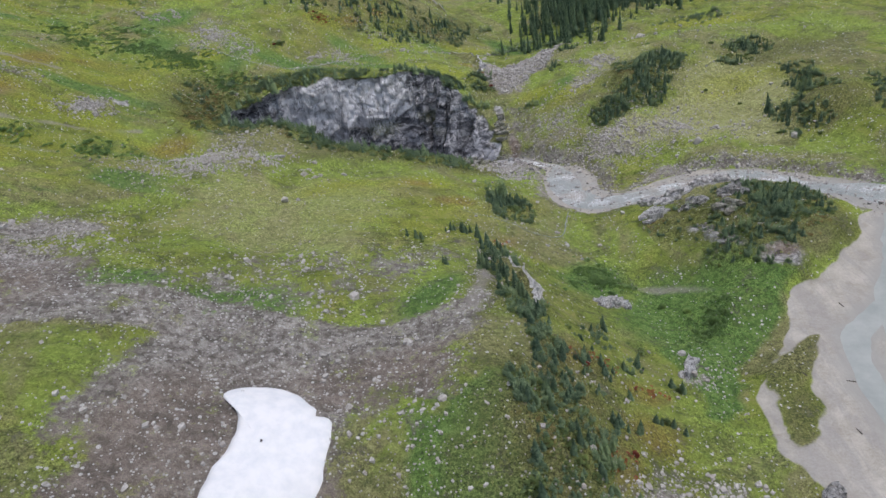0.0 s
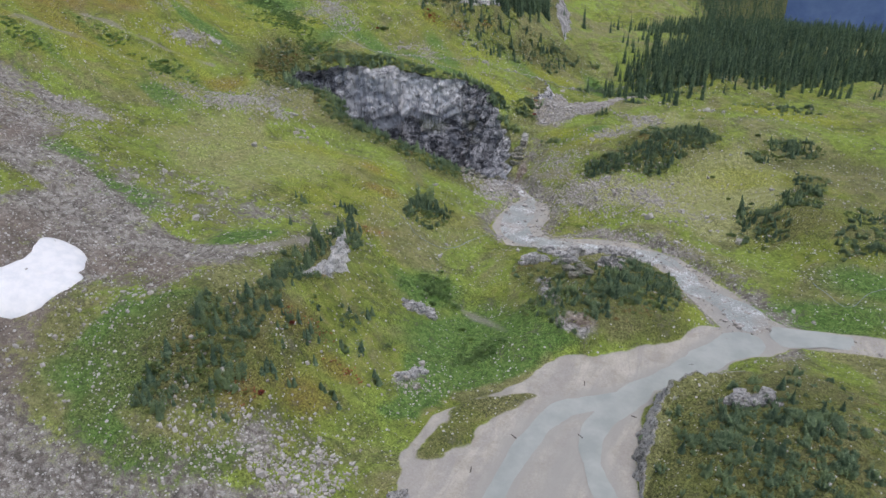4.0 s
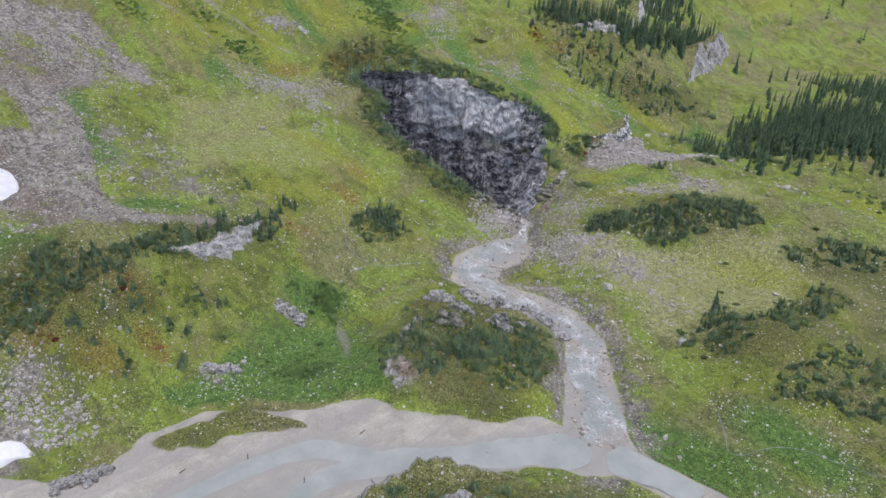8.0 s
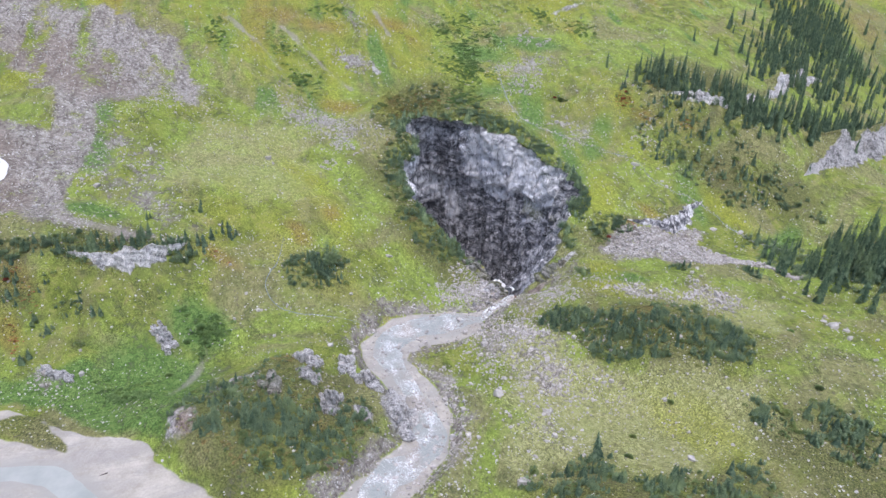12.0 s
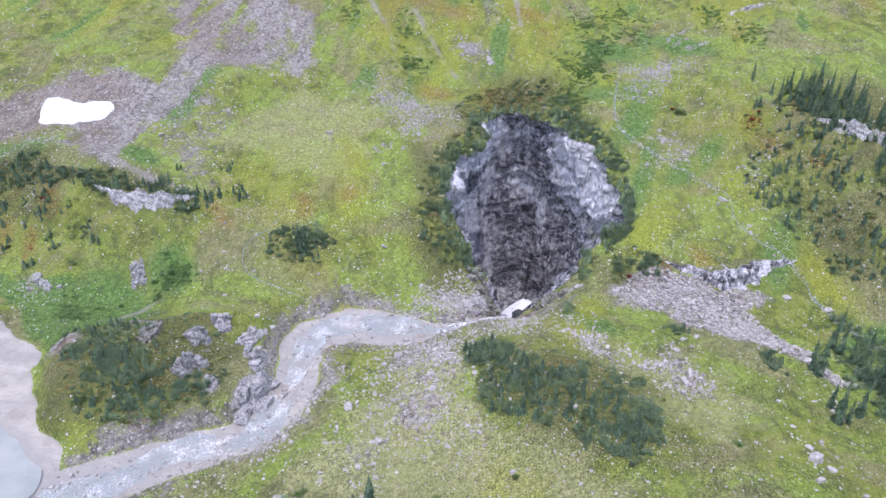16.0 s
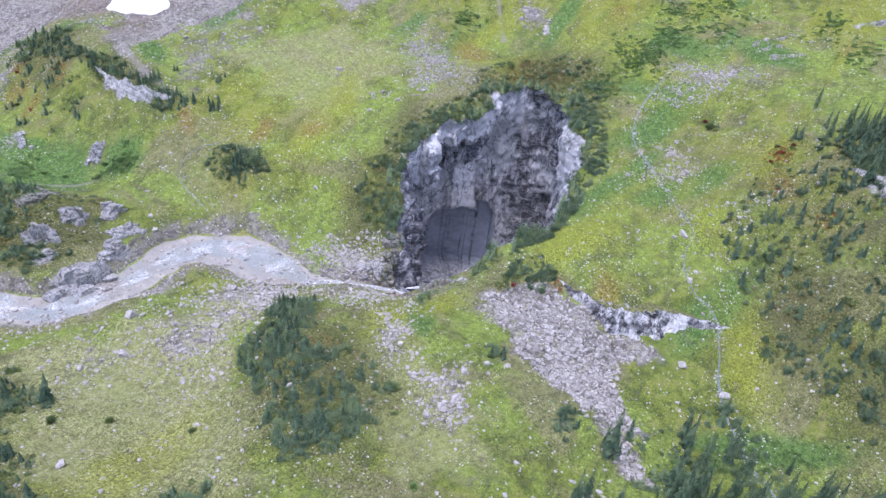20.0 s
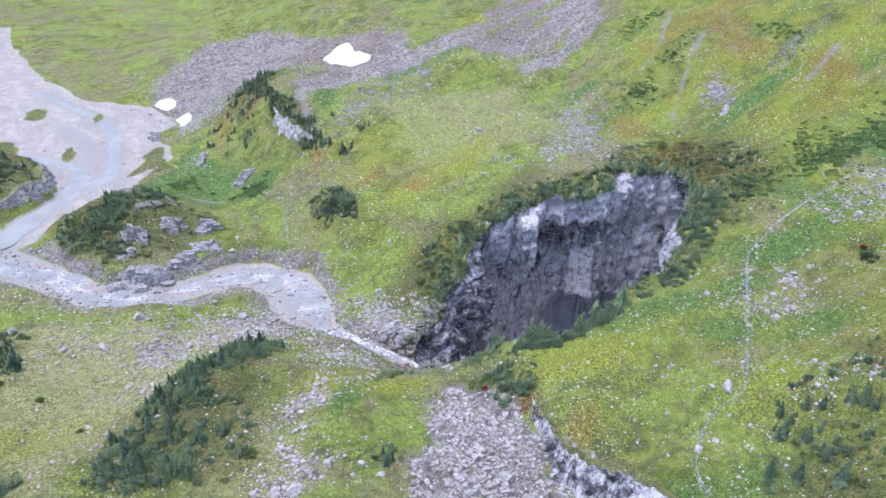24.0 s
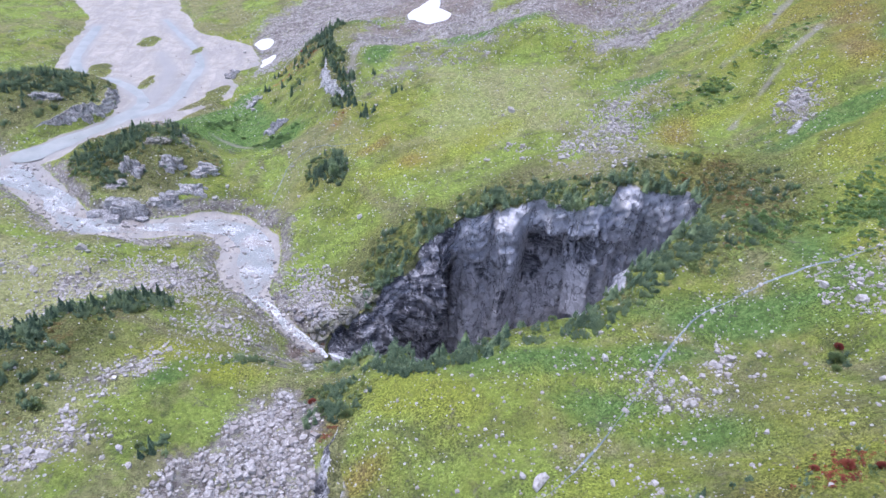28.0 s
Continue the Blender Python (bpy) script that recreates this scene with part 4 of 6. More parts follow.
# ---- the sinkhole's rock walls ----
def build_pit():
    rim = RIM_LINE
    n = len(rim)
    along = np.roll(rim, -3, axis=0) - np.roll(rim, 3, axis=0)
    out = np.stack([along[:, 1], -along[:, 0]], axis=1)
    out /= np.linalg.norm(out, axis=1)[:, None]
    middle = rim.mean(axis=0)
    if ((rim - middle) * out).sum() < 0:
        out = -out
    for _ in range(3):
        out = (np.roll(out, 4, axis=0) + out + np.roll(out, -4, axis=0)) / 3
    top = ground(rim[:, 0], rim[:, 1])
    bottom, levels = -74.0, 150
    run = np.concatenate([[0], np.cumsum(np.hypot(*np.diff(rim, axis=0).T))])
    ring = run[-1] / (2 * np.pi)
    ca, sa = ring * np.cos(run / ring), ring * np.sin(run / ring)
    east, north = out[:, 0], out[:, 1]
    rows, hollow = [], [np.zeros(n)]
    for k in range(levels + 2):
        if k == 0:
            rows.append(np.stack([rim[:, 0] + out[:, 0] * 1.5, rim[:, 1] + out[:, 1] * 1.5, top - 1.2], axis=1))
            continue
        v = ((k - 1) / levels) ** 1.15
        z = top + (bottom - top) * v
        drop = top - z
        lean = -np.clip(east, 0, 1) * np.minimum(drop * 1.1, 26) * smooth(0.35, 0.8, east)
        lean = lean - smooth(0.3, 0.9, north) * np.minimum(drop * 0.24, 12) * smooth(-95, -70, rim[:, 0])
        lean = lean - smooth(0.1, 0.8, -north) * smooth(0, 30, drop) * 2 * smooth(-40, -10, rim[:, 0])
        lean = lean + smooth(0.1, 0.6, -north) * smooth(6, 34, drop) * 10 * smooth(-8, -18, rim[:, 0]) * smooth(-56, -46, rim[:, 0])
        lean = lean + smooth(0.1, 0.8, -north) * smooth(6, 40, drop) * 6 * smooth(-20, -50, rim[:, 0])
        lean = lean + smooth(0.2, 0.9, -east) * smooth(3, 30, drop) * 4
        x, y = rim[:, 0] + out[:, 0] * lean, rim[:, 1] + out[:, 1] * lean
        # a brow of white rock with an alcove under it, high on the southern wall
        alcove = smooth(14, 10.5, np.abs(rim[:, 0] + 82)) * smooth(0.1, 0.4, -north) * smooth(14, 16, drop + 3.0 * grain(ca, sa, 0, 5))
        push = 10.0 * alcove * (1 - 0.55 * smooth(5.0, 2.5, np.abs(rim[:, 0] + 81 + 2 * grain(ca, sa, z * 0.5, 7))) * smooth(60, 20, drop))
        # a buttress beside the alcove, dark steps towards the inlet, a chimney in the western corner, a hollow under the northern wall's white part
        spur = smooth(0.1, 0.5, -north)
        push = push - 4.5 * spur * smooth(5, 1.5, np.abs(rim[:, 0] + 62 + 0.12 * drop)) * smooth(3, 9, drop) * smooth(52, 36, drop) - 3.5 * spur * smooth(4, 1, np.abs(rim[:, 0] + 101)) * smooth(2, 8, drop)
        push = push - 1.8 * spur * smooth(-46, -38, rim[:, 0]) * np.floor(np.minimum(drop, 16) / 6.0 + 0.5 * grain(ca, sa, 0, 9)) * smooth(34, 24, drop)
        push = push + 4.5 * smooth(328, 324, rim[:, 1]) * smooth(303, 309, rim[:, 1]) * smooth(-80, -92, rim[:, 0]) * smooth(2, 7, drop)
        push = push + 4.0 * smooth(0.1, 0.5, north) * smooth(-38, -50, rim[:, 0]) * smooth(27, 31, drop + 0.3 * (rim[:, 0] + 80) + 4 * grain(ca, sa, z, 8))
        x, y = x + out[:, 0] * push, y + out[:, 1] * push
        # a round cave mouth at the foot of the south-western wall
        side = (x + 86) * 0.47 - (y - 290) * 0.88 + 3.0
        arch = smooth(1.12, 0.86, np.abs(side / 20.0) ** 2.3 + (np.maximum(0, z + 57) / 30.0) ** 2.3 + 0.12 * grain(x, y, z, 6)) * smooth(318, 312, rim[:, 1]) * smooth(-46, -50, rim[:, 0])
        # buttresses, upright joints, slanting beds and broken blocks
        strength = np.minimum(drop / 3, 1) * (1 - 0.92 * arch)
        warp = 3.0 * rough_grain(ca, sa, z * 0.6, 11, 3)
        p, slant = run + warp, z + 0.45 * run + 1.2 * warp
        big = 3.4 * rough_grain(ca, sa, z * 0.3, 16, 3) + 2.2 * (1 - 0.55 * spur) * crease(p / 17.0 + 0.1 * grain(ca, sa, z, 9))
        joints = 0.9 * crease((p + 0.25 * z) / 9.3) + 0.35 * crease((p - 0.45 * z) / 4.3)
        beds = 0.7 * crease(slant / 7.1) + 0.35 * crease((z - 0.6 * run + warp) / 3.7)
        blocks = 0.9 * hash3(np.floor(p / 8.5), np.floor(slant / 10.5), 0 * ca) + 0.5 * hash3(np.floor((p + 0.4 * z) / 4.1), np.floor((z - 0.5 * p) / 5.3), 1 + 0 * ca) + 0.6 * rough_grain(ca, sa, z, 3.6, 3, 0.6)
        chips = 0.7 * hash3(np.floor((p - 0.6 * z) / 2.9), np.floor((slant + 0.3 * p) / 3.3), 2 + 0 * ca) + 0.45 * hash3(np.floor((p + 0.5 * z) / 1.7), np.floor(slant / 2.1), 3 + 0 * ca)
        chips = chips * (0.45 + 0.55 * spur)
        push = strength * (big + joints + beds + blocks + chips - 3.1)
        # the cave's back is one smooth, slightly hollow wall
        deep = (118.0 - 0.012 * side ** 2 + 2.0 * grain(side, z, 3, 14) + 0.88 * x + 0.47 * (y - 300)) * arch
        x, y = x + out[:, 0] * push - 0.88 * deep, y + out[:, 1] * push - 0.47 * deep
        rows.append(np.stack([x, y, z + strength * 0.7 * grain(x, y, z, 3)], axis=1))
        hollow.append(arch)
    floor_ring = [np.stack([middle[0] + (rows[-1][:, 0] - middle[0]) * q, middle[1] + (rows[-1][:, 1] - middle[1]) * q, bottom - 4 * (1 - q) + 0.8 * grain(rows[-1][:, 0] * q, rows[-1][:, 1] * q, 0, 5)], axis=1) for q in (0.8, 0.55, 0.3, 0.08)]
    verts = np.vstack(rows + floor_ring)
    r = len(rows) + len(floor_ring)
    i = (np.arange(r - 1)[:, None] * n + np.arange(n)[None, :]).ravel()
    j = (np.arange(r - 1)[:, None] * n + (np.arange(n)[None, :] + 1) % n).ravel()
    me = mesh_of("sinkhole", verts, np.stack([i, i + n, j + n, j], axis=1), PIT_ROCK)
    x, y, z = verts.T
    rim_z = np.tile(top, r)
    drop = rim_z - z
    nn, rx, ry = np.tile(north, r), np.tile(rim[:, 0], r), np.tile(rim[:, 1], r)
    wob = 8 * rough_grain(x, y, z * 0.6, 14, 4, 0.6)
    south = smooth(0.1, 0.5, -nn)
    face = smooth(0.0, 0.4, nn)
    # white upper western half of the northern wall; darker lower down and in its eastern half's slanting beds
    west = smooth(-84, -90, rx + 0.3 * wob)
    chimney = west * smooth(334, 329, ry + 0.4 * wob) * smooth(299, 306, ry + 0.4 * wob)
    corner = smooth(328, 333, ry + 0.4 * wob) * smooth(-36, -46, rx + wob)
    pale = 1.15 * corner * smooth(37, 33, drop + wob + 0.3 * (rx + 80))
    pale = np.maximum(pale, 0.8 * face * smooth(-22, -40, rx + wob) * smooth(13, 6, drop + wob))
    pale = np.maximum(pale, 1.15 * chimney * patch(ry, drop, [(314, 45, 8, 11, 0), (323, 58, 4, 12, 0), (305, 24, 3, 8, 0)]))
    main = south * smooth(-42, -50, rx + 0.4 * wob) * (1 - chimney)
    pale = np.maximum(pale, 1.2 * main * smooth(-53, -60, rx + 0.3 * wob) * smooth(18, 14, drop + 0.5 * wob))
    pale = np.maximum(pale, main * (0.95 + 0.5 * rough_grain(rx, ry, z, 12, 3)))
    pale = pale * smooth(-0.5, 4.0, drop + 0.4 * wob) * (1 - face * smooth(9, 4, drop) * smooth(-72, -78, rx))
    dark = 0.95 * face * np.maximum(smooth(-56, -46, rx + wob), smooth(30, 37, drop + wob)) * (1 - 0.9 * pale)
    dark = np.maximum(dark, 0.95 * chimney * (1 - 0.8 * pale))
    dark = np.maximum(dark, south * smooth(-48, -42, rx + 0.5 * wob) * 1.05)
    # stain streaks, plus shade under the brow and in the alcove painted dark
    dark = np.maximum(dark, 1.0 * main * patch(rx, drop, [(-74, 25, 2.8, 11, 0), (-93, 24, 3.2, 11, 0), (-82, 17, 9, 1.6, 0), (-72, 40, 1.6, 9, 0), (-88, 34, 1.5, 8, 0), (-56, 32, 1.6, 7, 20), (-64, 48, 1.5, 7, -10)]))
    moss = smooth(1.6, 0, drop + 0.3 * wob) * 0.8 + 0.55 * face * patch(rx, drop, [(-58, 29, 12, 6, 0), (-28, 24, 12, 5, 0)])
    cave = np.concatenate(hollow + [np.zeros(len(verts) - len(hollow) * n)])
    # fourth channel: where the cave's back gets its painted mist
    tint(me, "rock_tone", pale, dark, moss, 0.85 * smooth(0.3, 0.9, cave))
    return tagged(new("sinkhole", me), "deep sinkhole with grey-white limestone walls and a black cave mouth", "sinkhole", kind="structure")


build_pit()


# ---- water ----
def ribbon(line, step, share, lift, level_of, seed, ragged=0.28):
    """A strip of water along a line of (x, y, level, half width), with uneven banks."""
    c = round_curve(line, step)
    along = np.gradient(c[:, :2], axis=0)
    along /= np.linalg.norm(along, axis=1)[:, None]
    side = np.stack([-along[:, 1], along[:, 0]], axis=1)
    cols = np.linspace(-1, 1, 9)
    verts = []
    run = np.concatenate([[0], np.cumsum(np.hypot(*np.diff(c[:, :2], axis=0).T))])
    tip = np.minimum(1, (np.minimum(run, run[-1] - run) + 0.05) / (c[:, 3] * share))
    tip = np.sqrt(1 - (1 - tip) ** 2)
    for q in cols:
        w = tip * c[:, 3] * share * np.maximum(0.12, 1 + ragged * grain(c[:, 0], c[:, 1], seed + np.sign(q), 7) + 0.12 * grain(c[:, 0], c[:, 1], seed + 5 + np.sign(q), 2.5))
        xy = c[:, :2] + side * (q * w)[:, None]
        z = level_of(xy[:, 0], xy[:, 1], c[:, 2]) + lift - 0.12 * q * q
        verts.append(np.column_stack([xy, z]))
    verts = np.vstack(verts)
    n = len(c)
    i = (np.arange(8)[:, None] * n + np.arange(n - 1)[None, :]).ravel()
    return verts, np.stack([i, i + 1, i + n + 1, i + n], axis=1)


on_flat = lambda x, y, level: flat_level(y)
on_bed = lambda x, y, level: level
on_land = lambda x, y, level: ground(x, y)
v, f = ribbon(CHANNELS[0], 1.5, 1.0, 0.16, on_flat, 20)
tagged(new("river", mesh_of("river", v, f, WATER)), "milky blue-grey glacial river braiding over silt", "river", kind="structure")
v, f = ribbon(CHANNELS[1], 1.5, 0.9, 0.14, on_flat, 24)
tagged(new("side_channel", mesh_of("side_channel", v, f, WATER)), "shallow milky side channel on the silt flat", "river", kind="structure")
def rapids_mesh(name, v, f, white, shoal):
    me = mesh_of(name, v, f, RAPIDS)
    tint(me, "rapids", white, shoal)
    return me


BRAID = [(x + 2.0 * math.sin(0.35 * k * k + 1), y + 2.0 * math.cos(0.4 * k * k), z, w) for k, (x, y, z, w) in enumerate(STREAM)]
v, f = ribbon(BRAID, 0.6, 0.62, 0.22, on_land, 30, 0.4)
white = np.maximum(0.5 * patch(v[:, 0], v[:, 1], [(43, 252, 4, 3, 40), (36, 258, 3, 2, 60), (21, 303, 4, 2, -60), (14, 312, 5, 2.5, -50), (9, 317, 4, 3, -40), (60, 249, 5, 1.2, 0), (76, 253, 5, 1.2, 0), (92, 254, 6, 1.6, -10), (100, 251, 4, 1.2, -40), (110, 242, 5, 1.4, -50), (30, 285, 3, 1, 70)]), 0.16 + 0.3 * rough_grain(v[:, 0], v[:, 1], 75, 5, 3))
white = np.maximum(white, (0.44 + 0.5 * rough_grain(v[:, 0], v[:, 1], 77, 4, 3)) * smooth(293, 297, v[:, 1]) * smooth(40, 30, v[:, 0]))
shoal = 0.3 + 0.6 * rough_grain(v[:, 0], v[:, 1], 76, 9, 3)
tagged(new("stream", rapids_mesh("stream", v, f, white, shoal)), "pale rushing stream in a stony bed", "stream", kind="structure")
v, f = ribbon(EAST_ARM, 2.0, 0.95, 0.2, on_bed, 36)
tagged(new("river_arm", mesh_of("river_arm", v, f, WATER)), "still arm of the silty river", "river", kind="structure")


def creek(line, width, material, label, seed):
    v, f = ribbon([(x, y, 0, width) for x, y in line], 1.0, 1.0, 0.10, on_land, seed, 0.9)
    me = mesh_of("creek", v, f, material)
    tint(me, "rapids", 0.30 + 0.4 * rough_grain(v[:, 0], v[:, 1], seed, 5, 3), 0.2 + 0.5 * grain(v[:, 0], v[:, 1], seed, 9))
    tagged(new("creek", me), label, "creek", kind="structure")


CREEK = [(-152, 366), (-120, 362), (-104, 364), (-93, 368), (-82, 377), (-72, 387), (-57, 401), (-45, 410), (-34, 411), (-23, 418), (-18, 428), (-6, 434), (6, 438), (22, 448), (40, 462), (60, 470)]
creek(CREEK, 0.27, CREEK_WATER, "narrow mountain creek running between pale stones", 41)
creek([(-13, 218), (1, 214), (12, 208), (22, 213), (26, 228), (29, 240), (33, 248)], 0.13, CREEK_WATER, "thin rill winding down the meadow", 43)
creek([(158, 246), (164, 240), (170, 234), (176, 244), (184, 251), (200, 254)], 0.16, CREEK_WATER, "shallow marsh channel in the grass", 45)

# the fall from the stream's end into the sinkhole
fall = [(3.5, 320.4, -14.0, 0.5), (1.5, 321.3, -14.6, 0.6), (-1.5, 322, -15.4, 0.7), (-5, 322.5, -17.0, 1.2), (-8.5, 322.8, -20, 2.4), (-13, 323, -29, 2.8), (-16, 323, -40, 3), (-18, 323, -72, 4)]
v, f = ribbon(fall, 0.6, 0.9, 1.2, on_bed, 50)
v[:, 2] += 0.5 * grain(v[:, 0], v[:, 1], v[:, 2], 1.6)
tagged(new("waterfall", mesh_of("waterfall", v, f, FALLS)), "white waterfall plunging over the lip into the sinkhole", "waterfall")


# ---- snow ----
def snow_patch(outline, thick, label):
    c = round_curve(outline, 1.0, closed=True)
    c = c + np.stack([0.5 * grain(c[:, 0], c[:, 1], 61, 3.0), 0.5 * grain(c[:, 0], c[:, 1], 62, 3.0)], axis=1)
    mid = c.mean(axis=0)
    n, rows = len(c), []
    for q in (1.0, 0.985, 0.95, 0.9, 0.82, 0.72, 0.6, 0.47, 0.33, 0.18, 0.02):
        xy = mid + (c - mid) * q
        g = ground(xy[:, 0], xy[:, 1])
        z = g + (-0.4 if q == 1.0 else thick * (1 - q ** 7) * (0.8 + 0.2 * grain(xy[:, 0], xy[:, 1], 60, 8)) + 0.12 * grain(xy[:, 0], xy[:, 1], 63, 1.8))
        rows.append(np.column_stack([xy, z]))
    v = np.vstack(rows)
    r = len(rows)
    i = (np.arange(r - 1)[:, None] * n + np.arange(n)[None, :]).ravel()
    j = (np.arange(r - 1)[:, None] * n + (np.arange(n)[None, :] + 1) % n).ravel()
    return tagged(new("snow_patch", mesh_of("snow_patch", v, np.stack([i, j, j + n, i + n], axis=1), SNOW)), label, "snow patch", "old snow patches")


snow_patch([(-63, 104), (-61, 108), (-56, 109), (-50, 108), (-44, 103), (-43, 100), (-40, 99), (-39, 94), (-40, 84), (-42, 78), (-48, 75), (-59, 71), (-60, 80), (-58, 90), (-58, 98)], 1.6, "large white old snow patch lying on brown gravel")
snow_patch([(40, 63), (41, 75), (43, 80), (46, 82), (49, 82), (48, 77), (48, 71), (49, 65), (46, 61), (42, 60)], 1.0, "small white snow patch beside the silt flat")
snow_patch([(57, 32), (52, 27), (45, 31), (45, 40), (50, 43), (55, 38)], 0.9, "small dirty-white snow patch on grey gravel")


def snow_cone(x, y, top, foot, spread_out):
    """Snow heaped under the fall, down to the sinkhole's floor."""
    n = 60
    a = np.linspace(0, 2 * np.pi, n, endpoint=False)
    rows = []
    for q in (0.02, 0.12, 0.25, 0.4, 0.6, 0.8, 1.0):
        rad = spread_out * q * (1 + 0.18 * grain(3 * np.cos(a), 3 * np.sin(a), q, 1.3))
        px, py = x + rad * np.cos(a), y + rad * np.sin(a)
        rows.append(np.column_stack([px, py, top + (foot - top) * q ** 1.25 + 0.8 * grain(px, py, 64, 5)]))
    r = len(rows)
    i = (np.arange(r - 1)[:, None] * n + np.arange(n)[None, :]).ravel()
    j = (np.arange(r - 1)[:, None] * n + (np.arange(n)[None, :] + 1) % n).ravel()
    return tagged(new("snow_patch", mesh_of("snow_patch", np.vstack(rows), np.stack([i, i + n, j + n, j], axis=1), SNOW)), "white snow cone heaped under the waterfall in the sinkhole", "snow patch", "old snow patches")


snow_cone(-29, 326, -25.0, -74.0, 36.0)


# ---- templates ----
def angular_rock(seed, cuts, keep=0.36, tall=0.8):
    """A broken stone one metre across: a block split along random planes."""
    r = random.Random(seed)
    bm = bmesh.new()
    bmesh.ops.create_cube(bm, size=1.0)
    for v in bm.verts:
        v.co = Vector((v.co.x + r.uniform(-0.12, 0.12), v.co.y + r.uniform(-0.12, 0.12), (v.co.z + r.uniform(-0.1, 0.1)) * tall))
    for _ in range(cuts):
        d = Vector((r.uniform(-1, 1), r.uniform(-1, 1), r.uniform(-0.5, 1))).normalized()
        g = bm.verts[:] + bm.edges[:] + bm.faces[:]
        cut = bmesh.ops.bisect_plane(bm, geom=g, plane_co=d * r.uniform(keep, keep + 0.2), plane_no=d, clear_outer=True)
        rim = [e for e in cut["geom_cut"] if isinstance(e, bmesh.types.BMEdge)]
        if len(rim) > 2:
            bmesh.ops.contextual_create(bm, geom=rim)
    bmesh.ops.triangulate(bm, faces=bm.faces[:])
    bm.verts.index_update()
    verts = np.array([v.co[:] for v in bm.verts])
    faces = np.array([[q.index for q in f.verts] for f in bm.faces])
    bm.free()
    return verts, faces


def fir(seed, slim=0.19, tiers=11, twigs=9):
    """A fir one metre high: its boughs as drooping, pointed fans in tiers."""
    r = random.Random(seed)
    verts, faces = [], []
    for k in range(tiers):
        q = k / (tiers - 1)
        z = 0.06 + 0.86 * q ** 0.92
        reach = slim * (1 - q) ** 0.85 + 0.012
        for b in range(max(4, int(twigs * (1 - 0.45 * q)))):
            a = 2 * math.pi * (b + 0.5 * (k % 2)) / max(4, int(twigs * (1 - 0.45 * q))) + r.uniform(-0.3, 0.3)
            l = reach * r.uniform(0.65, 1.25)
            up = 0.09 * (1 - 0.4 * q)
            droop = l * r.uniform(0.25, 0.6)
            w = l * 0.42
            c, s = math.cos(a), math.sin(a)
            base = len(verts)
            verts += [(0.01 * c, 0.01 * s, z + up), (l * 0.6 * c - w * s, l * 0.6 * s + w * c, z - droop * 0.3), (l * c, l * s, z - droop), (l * 0.6 * c + w * s, l * 0.6 * s - w * c, z - droop * 0.3), (l * 0.5 * c, l * 0.5 * s, z + up * 0.55)]
            faces += [(base, base + 1, base + 4), (base + 1, base + 2, base + 4), (base + 2, base + 3, base + 4), (base + 3, base, base + 4)]
    base = len(verts)
    verts += [(0.012, 0, 0.9), (-0.006, 0.01, 0.9), (-0.006, -0.01, 0.9), (0, 0, 1.0)]
    faces += [(base, base + 1, base + 3), (base + 1, base + 2, base + 3), (base + 2, base, base + 3)]
    return np.array(verts), np.array(faces)


def shrub(seed, sprays=46, flat=0.62, thin=1.0):
    """A low bush one metre across: pointed sprays of leaves over an uneven dome."""
    r = random.Random(seed)
    verts, faces = [], []
    for _ in range(sprays):
        a, e = r.uniform(0, 2 * math.pi), math.asin(r.uniform(0.02, 1.0))
        d = Vector((math.cos(a) * math.cos(e), math.sin(a) * math.cos(e), math.sin(e)))
        root = Vector((d.x * 0.26, d.y * 0.26, d.z * 0.26 * flat))
        tip = Vector((d.x, d.y, d.z * flat + 0.10)) * 0.5 * r.uniform(0.75, 1.2)
        cross = d.cross(Vector((r.uniform(-1, 1), r.uniform(-1, 1), r.uniform(-1, 1)))).normalized() * r.uniform(0.09, 0.17) * thin
        mid = root.lerp(tip, 0.55) + Vector((0, 0, 0.05))
        base = len(verts)
        verts += [root[:], (mid + cross)[:], tip[:], (mid - cross)[:]]
        faces += [(base, base + 1, base + 2), (base, base + 2, base + 3)]
    return np.array(verts), np.array(faces)


def krummholz(seed, leaders=9, sprays=46):
    """A dwarf fir mat one metre across: a clump of short leaning leaders, each clothed in small upturned sprays."""
    r = random.Random(seed)
    verts, faces = [], []
    for k in range(leaders):
        a, d = r.uniform(0, 2 * math.pi), 0.38 * math.sqrt(r.random())
        cx, cy = d * math.cos(a), d * math.sin(a)
        h, w = r.uniform(0.34, 0.74) * (1.25 - d), r.uniform(0.13, 0.20)
        lx, ly = 0.25 * cx + r.uniform(-0.06, 0.06), 0.25 * cy + r.uniform(-0.06, 0.06)
        for j in range(sprays):
            q = ((j + r.random()) / sprays) ** 1.2
            l = (w * (1 - q) ** 0.75 + 0.02) * r.uniform(0.7, 1.3)
            b = 2.4 * j + r.uniform(-0.4, 0.4)
            c, s = math.cos(b), math.sin(b)
            z, wide = h * q, 0.022 + 0.24 * l
            ox, oy = cx + lx * q, cy + ly * q
            ix, iy = ox + 0.35 * l * c, oy + 0.35 * l * s
            base = len(verts)
            verts += [(ix - wide * s, iy + wide * c, z + 0.02), (ix + wide * s, iy - wide * c, z), (ox + l * c, oy + l * s, z + l * r.uniform(-0.3, 0.45))]
            faces.append((base, base + 1, base + 2))
    return np.array(verts), np.array(faces)


